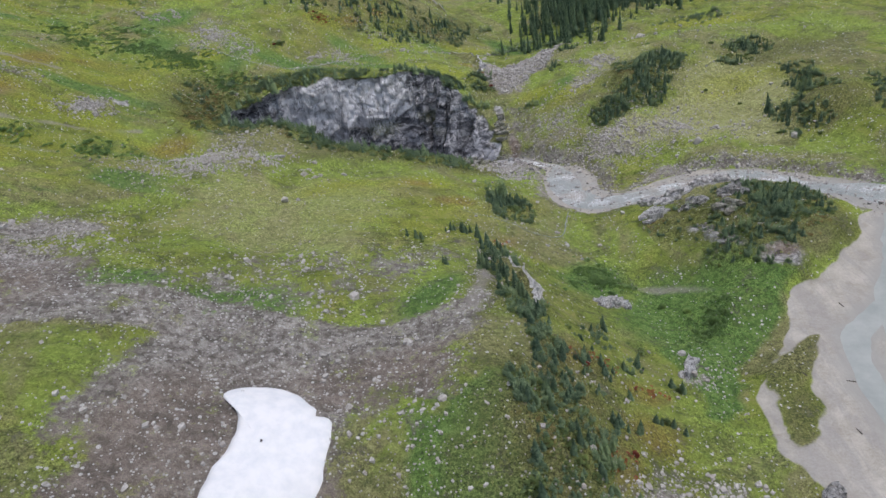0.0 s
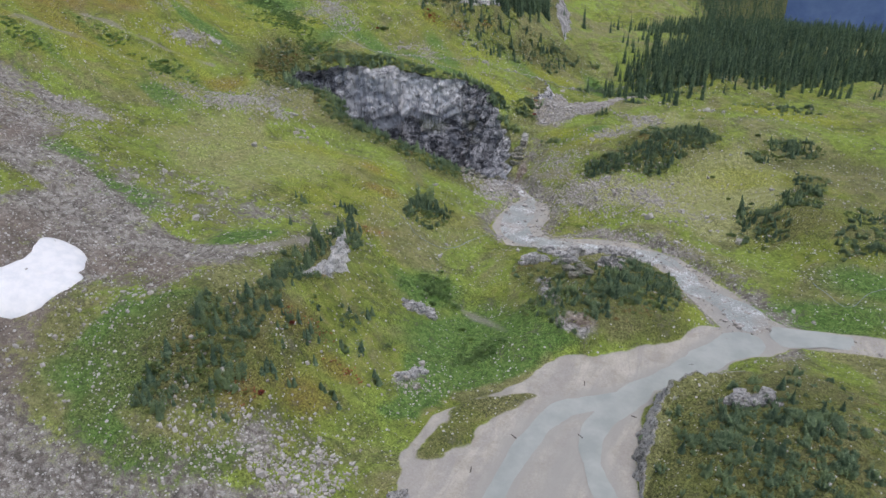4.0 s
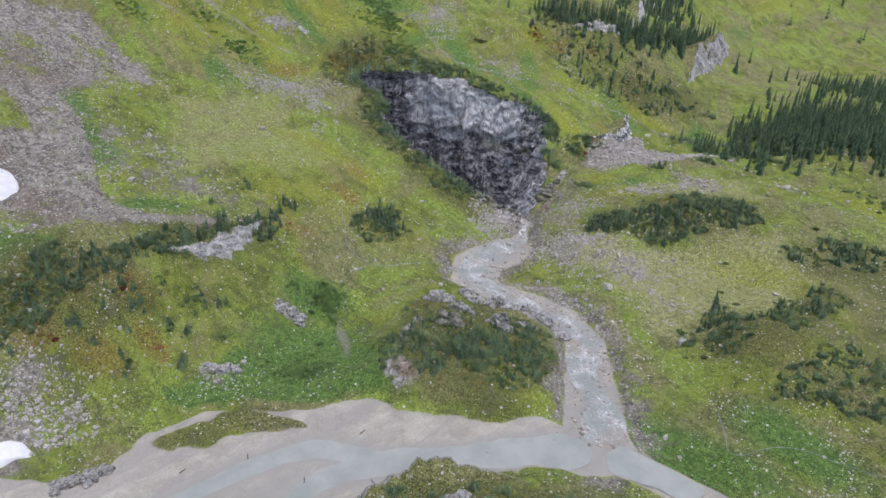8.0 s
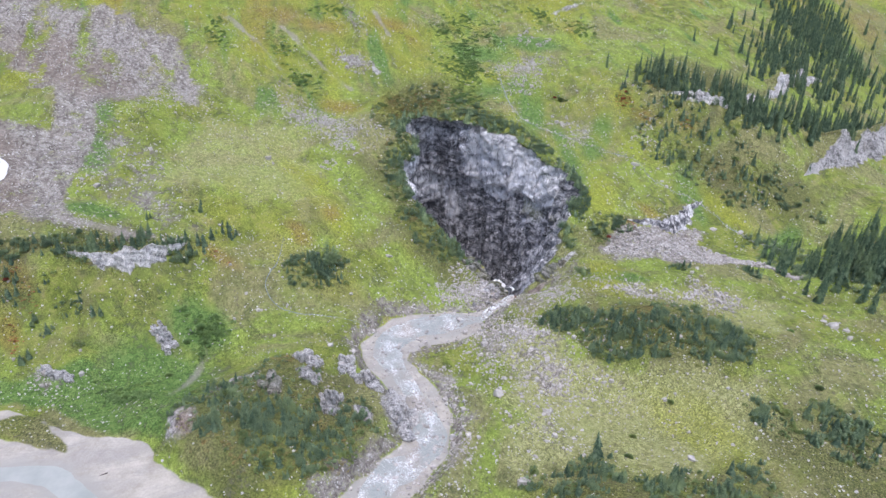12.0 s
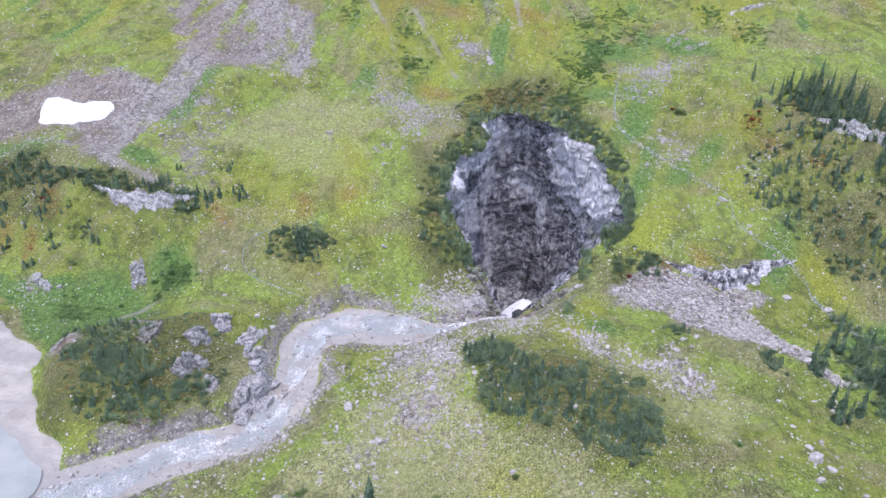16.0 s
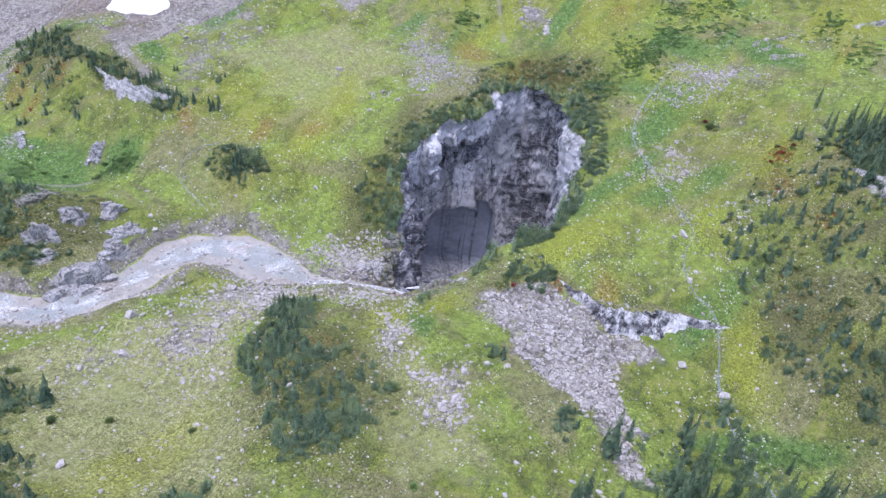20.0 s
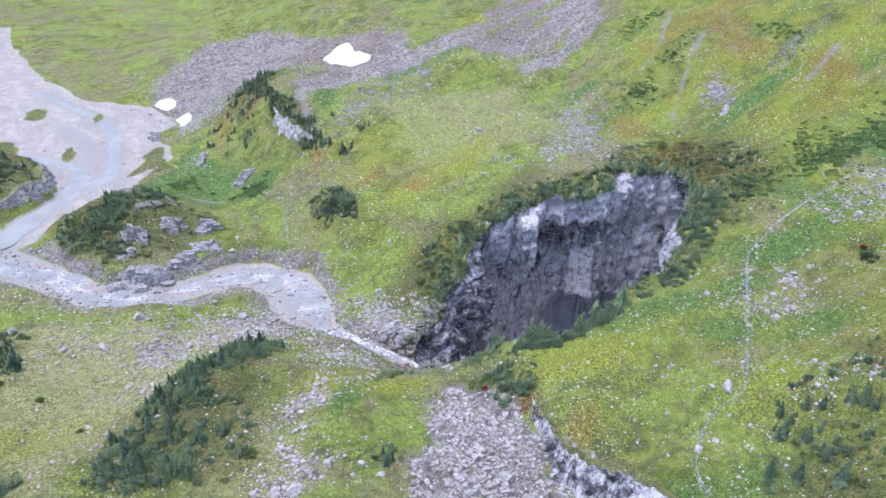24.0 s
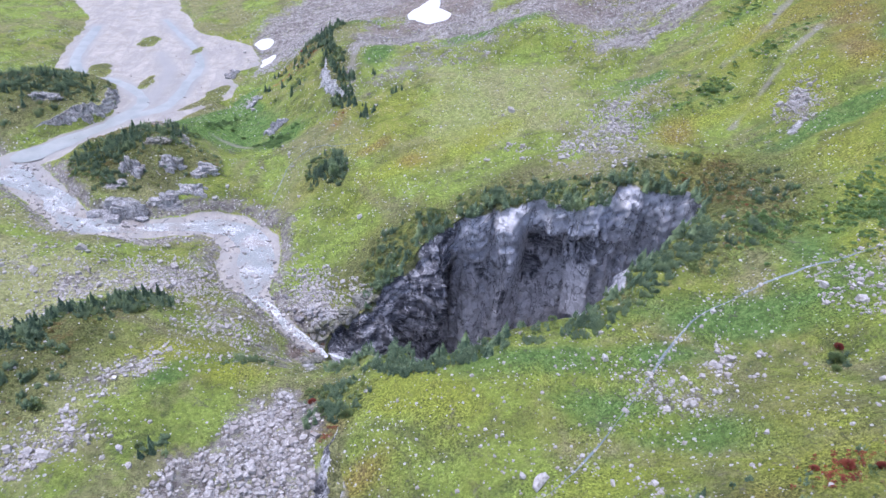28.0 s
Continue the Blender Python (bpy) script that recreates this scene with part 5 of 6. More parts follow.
def strew(templates, x, y, size, tall=None, sink=0.0, seed=0, turn=True, z=None, tip=0.0):
    """Corners and faces of many copies of the templates, set on the ground."""
    r = np.random.RandomState(seed)
    x, y, size = (np.asarray(a, float) for a in (x, y, size))
    tall = size if tall is None else np.asarray(tall, float)
    z = ground(x, y) if z is None else z
    pick = r.randint(0, len(templates), len(x))
    vs, fs, count = [], [], 0
    for k, (tv, tf) in enumerate(templates):
        m = np.where(pick == k)[0]
        if not len(m):
            continue
        a = r.uniform(0, 2 * np.pi, len(m)) if turn else np.zeros(len(m))
        c, s = np.cos(a)[:, None], np.sin(a)[:, None]
        lx, ly = r.normal(0, tip, len(m))[:, None], r.normal(0, tip, len(m))[:, None]
        px = (tv[:, 0] * c - tv[:, 1] * s) * size[m][:, None]
        py = (tv[:, 0] * s + tv[:, 1] * c) * size[m][:, None]
        pz = tv[:, 2][None, :] * tall[m][:, None]
        px, py = px + lx * pz, py + ly * pz
        vs.append(np.stack([px + x[m][:, None], py + y[m][:, None], pz + (z[m] - sink * tall[m])[:, None]], axis=2).reshape(-1, 3))
        fs.append((tf[None] + (np.arange(len(m)) * len(tv))[:, None, None]).reshape(-1, 3) + count)
        count += len(m) * len(tv)
    return np.vstack(vs), np.vstack(fs)


def stuff(name, label, category, material, *args, smooth_faces=False, **kw):
    v, f = strew(*args, **kw)
    return tagged(new(name, mesh_of(name, v, f, material, smooth_faces)), label, category, kind="stuff")


def scatter(spots, seed, ragged=0.0):
    """Places spread over soft round spots: (x, y, radius along, radius across, turn, how many)."""
    r = np.random.RandomState(seed)
    px, py = [], []
    for cx, cy, ra, rb, turn, n in spots:
        n = int(n * (1 + 0.9 * ragged))
        u, w = ra * 0.52 * r.normal(0, 1, n), rb * 0.52 * r.normal(0, 1, n)
        c, s = math.cos(radians(turn)), math.sin(radians(turn))
        px.append(cx + u * c - w * s)
        py.append(cy + u * s + w * c)
    px, py = np.concatenate(px), np.concatenate(py)
    keep = outline_distance(RIM_POLY, px, py) > 0.6
    if ragged:
        keep &= rough_grain(px, py, seed, 9, 3) > r.uniform(-0.9, 0.45, len(px))
        keep &= (outline_distance(FLAT, px, py) > 0.5) & (line_distance(STREAM, px, py)[0] > line_distance(STREAM, px, py)[2])
    return px[keep], py[keep]


def fill(poly, gap, seed, ragged=3.0, gaps=-0.35):
    """Places spread over an outline, about one to every gap x gap metres, with an uneven edge and open spots."""
    r = np.random.RandomState(seed)
    p = np.array(poly, float)
    lo, hi = p.min(axis=0) - ragged, p.max(axis=0) + ragged
    n = int((hi - lo).prod() / (gap * gap))
    x, y = r.uniform(lo[0], hi[0], n), r.uniform(lo[1], hi[1], n)
    keep = (outline_distance(poly, x, y) + ragged * rough_grain(x, y, 90, 8, 3) < 0) & (outline_distance(RIM_POLY, x, y) > 0.4) & (rough_grain(x, y, seed + 91, 7, 3) > gaps)
    return x[keep], y[keep]


def fill_all(jobs, seed):
    found = [fill(poly, gap, seed + k, *rest) for k, (poly, gap, *rest) in enumerate(jobs)]
    return np.concatenate([f[0] for f in found]), np.concatenate([f[1] for f in found])


FIRS = [fir(s, 0.19 + 0.025 * (s % 3), 14, 10) for s in range(5)]
FAR_FIRS = [fir(30 + s, 0.15, 6, 5) for s in range(4)]
SLIM_FIRS = [fir(20 + s, 0.125, 12, 7) for s in range(4)]
DWARFS = [fir(50 + s, 0.30, 11, 10) for s in range(5)]
MATS = [krummholz(s) for s in range(6)]
SHRUBS = [shrub(s, 66, 0.66, 0.68) for s in range(4)]
LOW_SHRUBS = [shrub(30 + s, 44, 0.45, 0.75) for s in range(4)]
TUFTS = [shrub(60 + s, 7, 0.55) for s in range(6)]
PEBBLES = [angular_rock(s, 6) for s in range(6)]
CHIPS = [angular_rock(40 + s, 5) for s in range(8)]
ROCKS = [angular_rock(20 + s, 10, 0.34) for s in range(6)]


# ---- fir trees ----
FIR_MESHES = [mesh_of("crown", v, f, NEEDLES, False) for v, f in FIRS]


def trunk_mesh():
    bm = bmesh.new()
    bmesh.ops.create_cone(bm, cap_ends=True, segments=7, radius1=0.022, radius2=0.004, depth=0.96)
    for v in bm.verts:
        v.co.z += 0.46
    me = bpy.data.meshes.new("trunk")
    bm.to_mesh(me)
    bm.free()
    me.materials.append(BARK)
    return me


TRUNK = trunk_mesh()
MODELS = []
for me in FIR_MESHES:
    t = holder("fir_tree", 0, 0, -500)
    part("crown", me, t)
    part("trunk", TRUNK, t)
    tagged(t, "dark green subalpine fir with drooping boughs", "fir tree", "firs on the meadow")
    MODELS.append(t)


def plant_firs(spots, low, high, seed, label, group):
    """Single firs on soft spots, or in an outline given as (outline, gap)."""
    r = random.Random(seed)
    px, py = fill(*spots, seed, 1.0) if isinstance(spots, tuple) else scatter(spots, seed)
    pz = ground(px, py)
    for x, y, z in zip(px, py, pz):
        h = r.uniform(low, high) * r.uniform(0.75, 1.1)
        w = h * r.uniform(0.85, 1.2)
        t = copy_thing(r.choice(MODELS), pose(x, y, z - 0.05 * h, r.uniform(-4, 4), r.uniform(-4, 4), r.uniform(0, 360)))
        t.scale = (w, w, h)
        tagged(t, label, group=group)


plant_firs((MORAINE, 4.8), 3.0, 6.5, 1, "dark green subalpine fir on the moraine's crest", "firs on the moraine")
plant_firs([(1, 156, 18, 2.0, 105, 16), (-4, 184, 8, 3, 100, 8)], 3.5, 6.5, 2, "dark fir above the small white cliff", "firs above the small cliff")
plant_firs([(20, 124, 3, 2, 0, 2), (27, 130, 3, 2, 0, 3), (40, 127, 2, 2, 0, 3), (22, 106, 5, 3, 30, 7), (33, 114, 4, 2, 0, 4), (18, 87, 4, 2, 0, 4), (-25, 182, 4, 6, 0, 4), (-14, 194, 4, 3, 0, 5), (-17, 166, 2, 2, 0, 2), (-12, 197, 2, 2, 0, 3)], 2.5, 5.0, 3, "small lone fir on the meadow slope", "small meadow firs")
plant_firs((KNOLL_FIRS, 4.8), 2.5, 5.5, 4, "dark fir on the rocky knoll by the stream", "firs on the knoll")
plant_firs((THICKET_FIRS, 4.4), 2.2, 6.0, 5, "tall dark fir in the thicket near the sinkhole", "firs in the thicket")
plant_firs([(6, 230, 6, 6, 40, 14), (-12, 195, 3, 2, 0, 3), (55, 408, 4, 4, 0, 8), (43, 379, 3, 3, 0, 4), (142, 362, 10, 10, 50, 16), (152, 318, 5, 9, 0, 8), (134, 284, 6, 6, 0, 8)], 2.5, 5.0, 6, "bushy fir on the grassy slope", "slope firs")
plant_firs((HILL_WOOD, 7.0), 3.5, 8.5, 7, "slender fir on the hillside above the creek", "hillside firs")
plant_firs([(146, 140, 22, 18, 60, 20)], 3.5, 6.5, 8, "fir on the overgrown rock mound", "firs on the mound")

# denser stands and scrub, past counting
x, y = scatter([(-95, 452, 26, 10, 40, 40), (-70, 478, 22, 9, 30, 40), (-50, 485, 16, 7, 60, 60), (-52, 545, 50, 10, 100, 130), (-110, 560, 60, 34, 130, 150), (-170, 640, 80, 40, 140, 400)], 11)
stuff("fir_stand", "stand of tall dark firs on and around the white cliffs", "fir stand", NEEDLES, SLIM_FIRS, x, y, np.random.RandomState(1).uniform(8, 17, len(x)), sink=0.03, seed=12, tip=0.03)
x, y = scatter([(70, 475, 46, 30, 60, 430), (140, 510, 70, 40, 20, 520), (120, 600, 110, 60, 60, 800), (60, 690, 60, 90, 0, 460), (230, 540, 60, 50, 0, 320), (280, 700, 120, 130, 0, 900), (150, 760, 100, 70, 0, 500)], 13, 0.8)
stuff("fir_forest", "dense dark fir forest on the valley's shoulder", "forest", NEEDLES, SLIM_FIRS, x, y, np.random.RandomState(2).uniform(6, 18, len(x)), sink=0.03, seed=14, tip=0.02)
x, y = scatter([(-120, 1250, 240, 200, 0, 2600), (-330, 1200, 260, 300, 0, 1500), (20, 1120, 80, 90, 0, 700), (75, 1040, 40, 60, 0, 400), (60, 1300, 60, 120, 0, 600), (100, 1150, 50, 140, 0, 1300), (150, 1450, 60, 240, 0, 400), (30, 1480, 34, 150, 0, 900), (55, 1850, 36, 260, 0, 1100), (95, 2400, 44, 420, 0, 1300)], 15)
stuff("far_forest", "far dark conifer forest on the valley side", "forest", NEEDLES, FAR_FIRS, x, y, np.random.RandomState(3).uniform(12, 24, len(x)), sink=0.03, seed=16)
SCRUB = [(THICKET_FIRS, 1.9, 4.5, -0.5), (THICKET, 3.2, 4.0, 0.0), (KNOLL_FIRS, 2.1, 4.0, -0.3), (KNOLL, 5.0), (KNOLL_WOOD, 2.6, 4.0, -0.2), (MORAINE_SCRUB, 5.0, 4.0, 0.0), (MORAINE, 1.8, 4.0, -0.45), (LONE_CLUMP, 2.0, 4.0, -0.35), (PIT_CLUMP, 2.4, 3.0, -0.1), (HILL_WOOD, 3.3, 3.0, 0.05), (SOUTH_BELT, 2.1, 4.0, -0.25), (WEST_HOOD, 3.2, 4.0, 0.05)] + [(o, 2.2, 4.5, -0.2) for o in EAST_BUSHES]
x, y = fill_all(SCRUB, 100)
mx, my = scatter([(146, 140, 26, 22, 60, 420), (-8, 480, 18, 12, 40, 90), (140, 430, 22, 8, 10, 70), (60, 440, 40, 8, 10, 110), (-85, 455, 20, 9, 40, 110), (1, 362, 7, 4, 30, 20), (55, 408, 5, 5, 0, 22), (43, 379, 4, 3, 0, 12), (-112, 394, 3, 2.5, 0, 8), (30, 452, 14, 8, 20, 70), (26, 344, 7, 3, 20, 20)], 17, 0.6)
x, y = np.concatenate([x, mx]), np.concatenate([y, my])
size = (np.random.RandomState(4).gamma(4.0, 0.38, len(x)) + 0.8) * (1 + 0.45 * grain(x, y, 92, 6))
nx, ny = fill(NORTH_BELT, 1.45, 170, 2.0, -0.7)
x, y, size = np.concatenate([x, nx]), np.concatenate([y, ny]), np.concatenate([size, 1.1 + np.random.RandomState(17).gamma(4.0, 0.3, len(nx))])
stuff("fir_scrub", "matted dark green dwarf firs round the sinkhole and on the knolls", "scrub", DWARF_NEEDLES, MATS, x, y, size, size * np.random.RandomState(5).uniform(0.6, 1.5, len(x)), sink=0.03, seed=18, tip=0.1)
x, y = fill_all([(o, g * 1.25, *rest) for o, g, *rest in SCRUB], 130)
size = np.random.RandomState(15).gamma(4.0, 0.35, len(x)) + 0.5
fx, fy = fill_all([(THICKET_FIRS, 4.0, 3.0, -0.3), (KNOLL_WOOD, 4.2, 3.0, -0.2), (MORAINE_SCRUB, 6.0, 3.0, -0.1), (MORAINE, 4.4, 2.0, -0.4), (HILL_WOOD, 6.0, 3.0, 0.0), (SOUTH_BELT, 4.6, 3.0, -0.2), (LONE_CLUMP, 4.0, 2.0, -0.4)] + [(o, 4.6, 3.0, -0.2) for o in EAST_BUSHES], 150)
stuff("young_firs", "young dark firs standing in the scrub", "fir stand", NEEDLES, FIRS, fx, fy, 1.8 + np.random.RandomState(18).gamma(2.5, 0.6, len(fx)), sink=0.04, seed=41, tip=0.08)
stuff("low_scrub", "low green scrub filling between the dwarf firs", "scrub", SCRUB_LEAVES, SHRUBS, x, y, size, size * 0.8, sink=0.02, seed=38)
# the sinkhole's rim: a hanging fringe of dwarf firs, then heath
r = np.random.RandomState(19)
line = RIM_LINE
normal = np.stack([np.gradient(line[:, 1]), -np.gradient(line[:, 0])], axis=1)
for _ in range(4):
    normal = (np.roll(normal, 4, axis=0) + normal + np.roll(normal, -4, axis=0)) / 3
normal /= np.linalg.norm(normal, axis=1)[:, None]
if ((line - line.mean(axis=0)) * normal).sum() < 0:
    normal = -normal


def along_rim(count, wide, low=-0.7):
    k = r.randint(0, len(line), count)
    d = low + wide * r.uniform(0, 1, count) ** 1.5
    px, py = line[k, 0] + normal[k, 0] * d, line[k, 1] + normal[k, 1] * d
    keep = ((px < -8) | (py > 348)) & ((d < 4.5) | (normal[k, 1] < 0.3) | (px < -98))
    keep &= rough_grain(px, py, 77, 9, 3) + 0.25 * smooth(0, -0.7, normal[k, 1]) > r.uniform(-0.75, 0.45, count)
    return px[keep], py[keep]


x, y = along_rim(700, 6)
stuff("rim_firs", "dwarf dark firs crowding and overhanging the sinkhole's rim", "fir stand", DWARF_NEEDLES, MATS + DWARFS, x, y, 1.3 + r.gamma(2.5, 0.7, len(x)), sink=0.06, seed=20, tip=0.15)
x, y = along_rim(1000, 14)
size = 0.7 + r.gamma(2.0, 0.45, len(x))
stuff("rim_scrub", "matted green scrub hanging over the sinkhole's rim", "scrub", SCRUB_LEAVES, SHRUBS, x, y, size, size * 0.8, sink=0.05, seed=39)
x, y = along_rim(2000, 16, 1)
kx, ky = fill_all([(KNOLL, 1.7, 3.0, -0.2), (WEST_HOOD, 1.5, 3.0, -0.4), (NORTH_BELT, 2.2, 9.0, -0.3), (HILL_WOOD, 2.4, 3.0, -0.1), (THICKET, 2.0, 5.0, -0.2), (MORAINE, 2.0, 6.0, -0.2), (SOUTH_BELT, 2.0, 6.0, -0.2)], 160)
x, y = np.concatenate([x, kx]), np.concatenate([y, ky])
hx, hy = scatter([(-128, 305, 22, 16, 60, 700), (-20, 285, 26, 9, 35, 300), (90, 206, 20, 13, 30, 500), (146, 140, 26, 22, 60, 500), (85, 345, 24, 14, 35, 300), (8, 100, 18, 12, 65, 260), (-30, 455, 30, 16, 40, 400)], 33, 1.0)
x, y = np.concatenate([x, hx]), np.concatenate([y, hy])
size = 0.6 + r.gamma(2.0, 0.3, len(x))
stuff("heath", "olive and rust-brown heath shrubs", "heath", HEATH, LOW_SHRUBS, x, y, size, size * 0.7, sink=0.05, seed=40)
x, y = scatter([(-178, 236, 14, 8, 20, 60), (-152, 245, 12, 9, 20, 110), (-188, 198, 16, 9, 20, 80), (-205, 420, 16, 9, 10, 90), (-175, 437, 14, 9, 10, 80), (-185, 350, 34, 12, 10, 190), (-150, 345, 22, 9, 60, 170), (28, 183, 9, 5, 50, 80), (33, 186, 9, 4, -30, 110), (60, 160, 12, 5, 50, 60),
                (-130, 335, 14, 8, 60, 170), (-200, 372, 26, 11, 5, 120), (30, 450, 30, 3, -45, 60), (-210, 270, 14, 6, 80, 60)], 21, 1.0)
ax, ay = fill(ALDER_BAND, 1.9, 180, 4.0, -0.2)
x, y = np.concatenate([x, ax]), np.concatenate([y, ay])
size = np.random.RandomState(6).uniform(1.2, 2.8, len(x))
stuff("alder_bushes", "bands of bright green alder bushes on the slope", "bushes", ALDER, SHRUBS, x, y, size, size * 0.7, sink=0.02, seed=22)
x, y = scatter([(-92, 425, 6, 4, 0, 70), (-88, 428, 4, 3, 0, 16), (-60, 448, 4, 3, 0, 18), (-74, 430, 5, 3, 0, 10), (18, 95, 7, 3, 70, 22), (22, 128, 5, 3, 60, 16), (33, 124, 6, 2, 20, 14), (14, 124, 5, 3, 60, 14), (2, 380, 4, 2, 0, 12), (31, 124, 3, 2, 0, 6), (-118, 305, 14, 6, 60, 26), (-132, 318, 8, 5, 60, 14), (0, 190, 5, 2, 60, 8)], 23)
size = np.random.RandomState(7).uniform(0.7, 1.6, len(x))
stuff("red_shrubs", "low shrubs turned red and rust in autumn", "bushes", RED_LEAVES, LOW_SHRUBS, x, y, size, size * 0.7, sink=0.02, seed=24)

# meadow herbs all over the grass
r = np.random.RandomState(8)
x, y = r.uniform(-215, 205, 34000), r.uniform(-20, 500, 34000)
bare = np.minimum.reduce([outline_distance(s, x, y) for s in SCREES] + [outline_distance(FLAT, x, y), line_distance(STREAM, x, y)[0] - 10, outline_distance(RIM_POLY, x, y)])
keep = (bare > 1.0) & (grain(x, y, 30, 14) + 0.6 * grain(x, y, 31, 4) > -0.15)
x, y = x[keep], y[keep]
size = r.uniform(0.4, 1.25, len(x))
stuff("meadow_herbs", "yellow-green clumps of meadow herbs", "herbs", HERBS, TUFTS, x, y, size, size * 0.55, sink=0.02, seed=25)

# ---- stones ----
def off_lush(x, y, seed):
    keep = np.random.RandomState(seed).uniform(0, 1, len(x)) > 0.9 * np.maximum.reduce([area(o, x, y, 5.0, 4.0) for o in STONELESS])
    return x[keep], y[keep]


BOULDER_MESHES = [mesh_of("boulder", v, f, STONE, False) for v, f in ROCKS]
CASCADE_MESHES = [[mesh_of("cascade_rock", v, f, m, False) for v, f in ROCKS] for m in (DARK_ROCK, RUST_ROCK)]
STONE_SPOTS = ([(-112, 250, 28, 13, 65, 420), (-168, 276, 11, 7, 60, 260), (-143, 379, 14, 8, 60, 240), (-76, 389, 18, 6, -40, 200), (60, 295, 24, 16, 20, 700), (88, 302, 18, 12, 60, 420), (8, 297, 15, 9, -60, 480), (68, 379, 13, 8, 20, 160),
               (30, 86, 18, 11, 20, 520), (58, 352, 11, 5, 40, 120), (34, 322, 14, 10, 60, 320), (-150, 395, 12, 7, 60, 160)] + [ (-20, 165, 34, 14, 50, 320), (-60, 150, 36, 20, 30, 420),
               (-40, 90, 50, 40, 40, 900), (20, 40, 40, 34, 0, 1100), (-140, 160, 36, 14, 60, 600), (-170, 130, 50, 26, 50, 500), (0, 205, 90, 40, 40, 260), (-70, 400, 60, 40, 0, 380), (90, 320, 60, 50, 0, 420), (100, 420, 60, 50, 0, 260), (50, 140, 8, 10, 40, 60)] + [(112, 288, 10, 7, 0, 120), (48, 137, 8, 3, 70, 60), (-205, 285, 16, 5, 10, 140), (-60, 420, 6, 30, 40, 160), (118, 246, 20, 4, -60, 160), (86, 264, 22, 3, -10, 180)])
STONE_SPOTS = STONE_SPOTS + [(-105, 256, 26, 15, 65, 420), (-130, 236, 20, 12, 60, 200), (-140, 380, 15, 9, 60, 140), (44, 300, 20, 10, 30, 260), (70, 285, 24, 9, 0, 260), (36, 340, 14, 10, 40, 120)]
wide = [(a, b, ra * 1.25, rb * 1.3, t, int(n * 3.2)) for a, b, ra, rb, t, n in STONE_SPOTS]
x, y = scatter(wide, 26)
keep = rough_grain(x, y, 40, 7, 3) > np.random.RandomState(9).uniform(-0.9, 0.35, len(x))
x, y = off_lush(x[keep], y[keep], 50)
size = 0.12 + np.random.RandomState(9).gamma(1.0, 0.21, len(x))
wx, wy = fill_all([(WHITE_STONES, 0.75, 4.0, -0.2)] + [(o, 0.85, 5.0, 0.0) for o in STONE_FIELDS], 36)
x, y = np.concatenate([x, wx]), np.concatenate([y, wy])
size = np.concatenate([size, 0.25 + np.random.RandomState(16).gamma(1.2, 0.22, len(wx))])
stuff("loose_stones", "pale grey limestone stones strewn over meadow and scree", "stones", STONE, CHIPS, x, y, size, sink=-0.12, seed=27)
r = np.random.RandomState(12)
x, y = r.uniform(-215, 200, 20000), r.uniform(-20, 490, 20000)
bare = np.minimum.reduce([outline_distance(FLAT, x, y), line_distance(STREAM, x, y)[0] - 8, outline_distance(RIM_POLY, x, y)])
keep = (bare > 1.0) & (rough_grain(x, y, 41, 16, 4, 0.7) > 0.12)
x, y = off_lush(x[keep], y[keep], 51)
stuff("meadow_stones", "single pale stones lying in the grass", "stones", STONE, CHIPS, x, y, 0.12 + r.gamma(1.0, 0.17, len(x)), sink=-0.1, seed=29)
x, y = scatter([(10, 298, 11, 7, -60, 260), (60, 296, 16, 10, 20, 120), (-112, 250, 22, 10, 65, 160), (-168, 276, 9, 5, 60, 160), (68, 379, 9, 6, 20, 60)], 31)
tx, ty = fill(TALUS, 0.72, 35, 3.5, -0.3)
x, y = np.concatenate([x, tx]), np.concatenate([y, ty])
r = random.Random(6)
bx, by = fill(TALUS, 3.0, 48, 1.0, -0.9)
for a, b, c in zip(bx, by, ground(bx, by)):
    q = r.uniform(0.7, 1.6)
    o = new("talus_block", r.choice(BOULDER_MESHES))
    o.matrix_world = pose(a, b, c + 0.2 * q, r.uniform(-20, 20), r.uniform(-20, 20), r.uniform(0, 360))
    o.scale = (q * r.uniform(0.8, 1.3), q * r.uniform(0.6, 1.0), q * r.uniform(0.5, 0.9))
    tagged(o, "angular pale block on the talus heap", "boulder", "talus blocks")
stuff("talus_rubble", "heap of angular pale limestone blocks below the rock band", "talus", TALUS_STONE, PEBBLES, x, y, 0.3 + np.random.RandomState(13).gamma(1.5, 0.26, len(x)), sink=-0.12, seed=32)
c = round_curve(STREAM, 0.5)
r = np.random.RandomState(10)
k = r.randint(0, len(c), 2000)
off = r.normal(0, 0.75, 2000)
along = np.gradient(c[:, :2], axis=0)
along /= np.linalg.norm(along, axis=1)[:, None]
x, y = c[k, 0] - along[k, 1] * off * c[k, 3], c[k, 1] + along[k, 0] * off * c[k, 3]
keep = outline_distance(RIM_POLY, x, y) > 0.8
x, y = x[keep], y[keep]
stuff("stream_stones", "wet grey stones lining the stream's bed", "stones", WET_STONE, PEBBLES, x, y, r.gamma(1.3, 0.24, len(x)) + 0.14, sink=-0.1, seed=28)

c = round_curve(CREEK, 0.5)
k = r.randint(0, len(c), 800)
x, y = c[k, 0] + r.normal(0, 1.2, 800), c[k, 1] + r.normal(0, 1.2, 800)
stuff("creek_stones", "small pale stones lining the creek", "stones", STONE, CHIPS, x, y, r.gamma(1.5, 0.12, len(x)) + 0.14, sink=-0.1, seed=34)

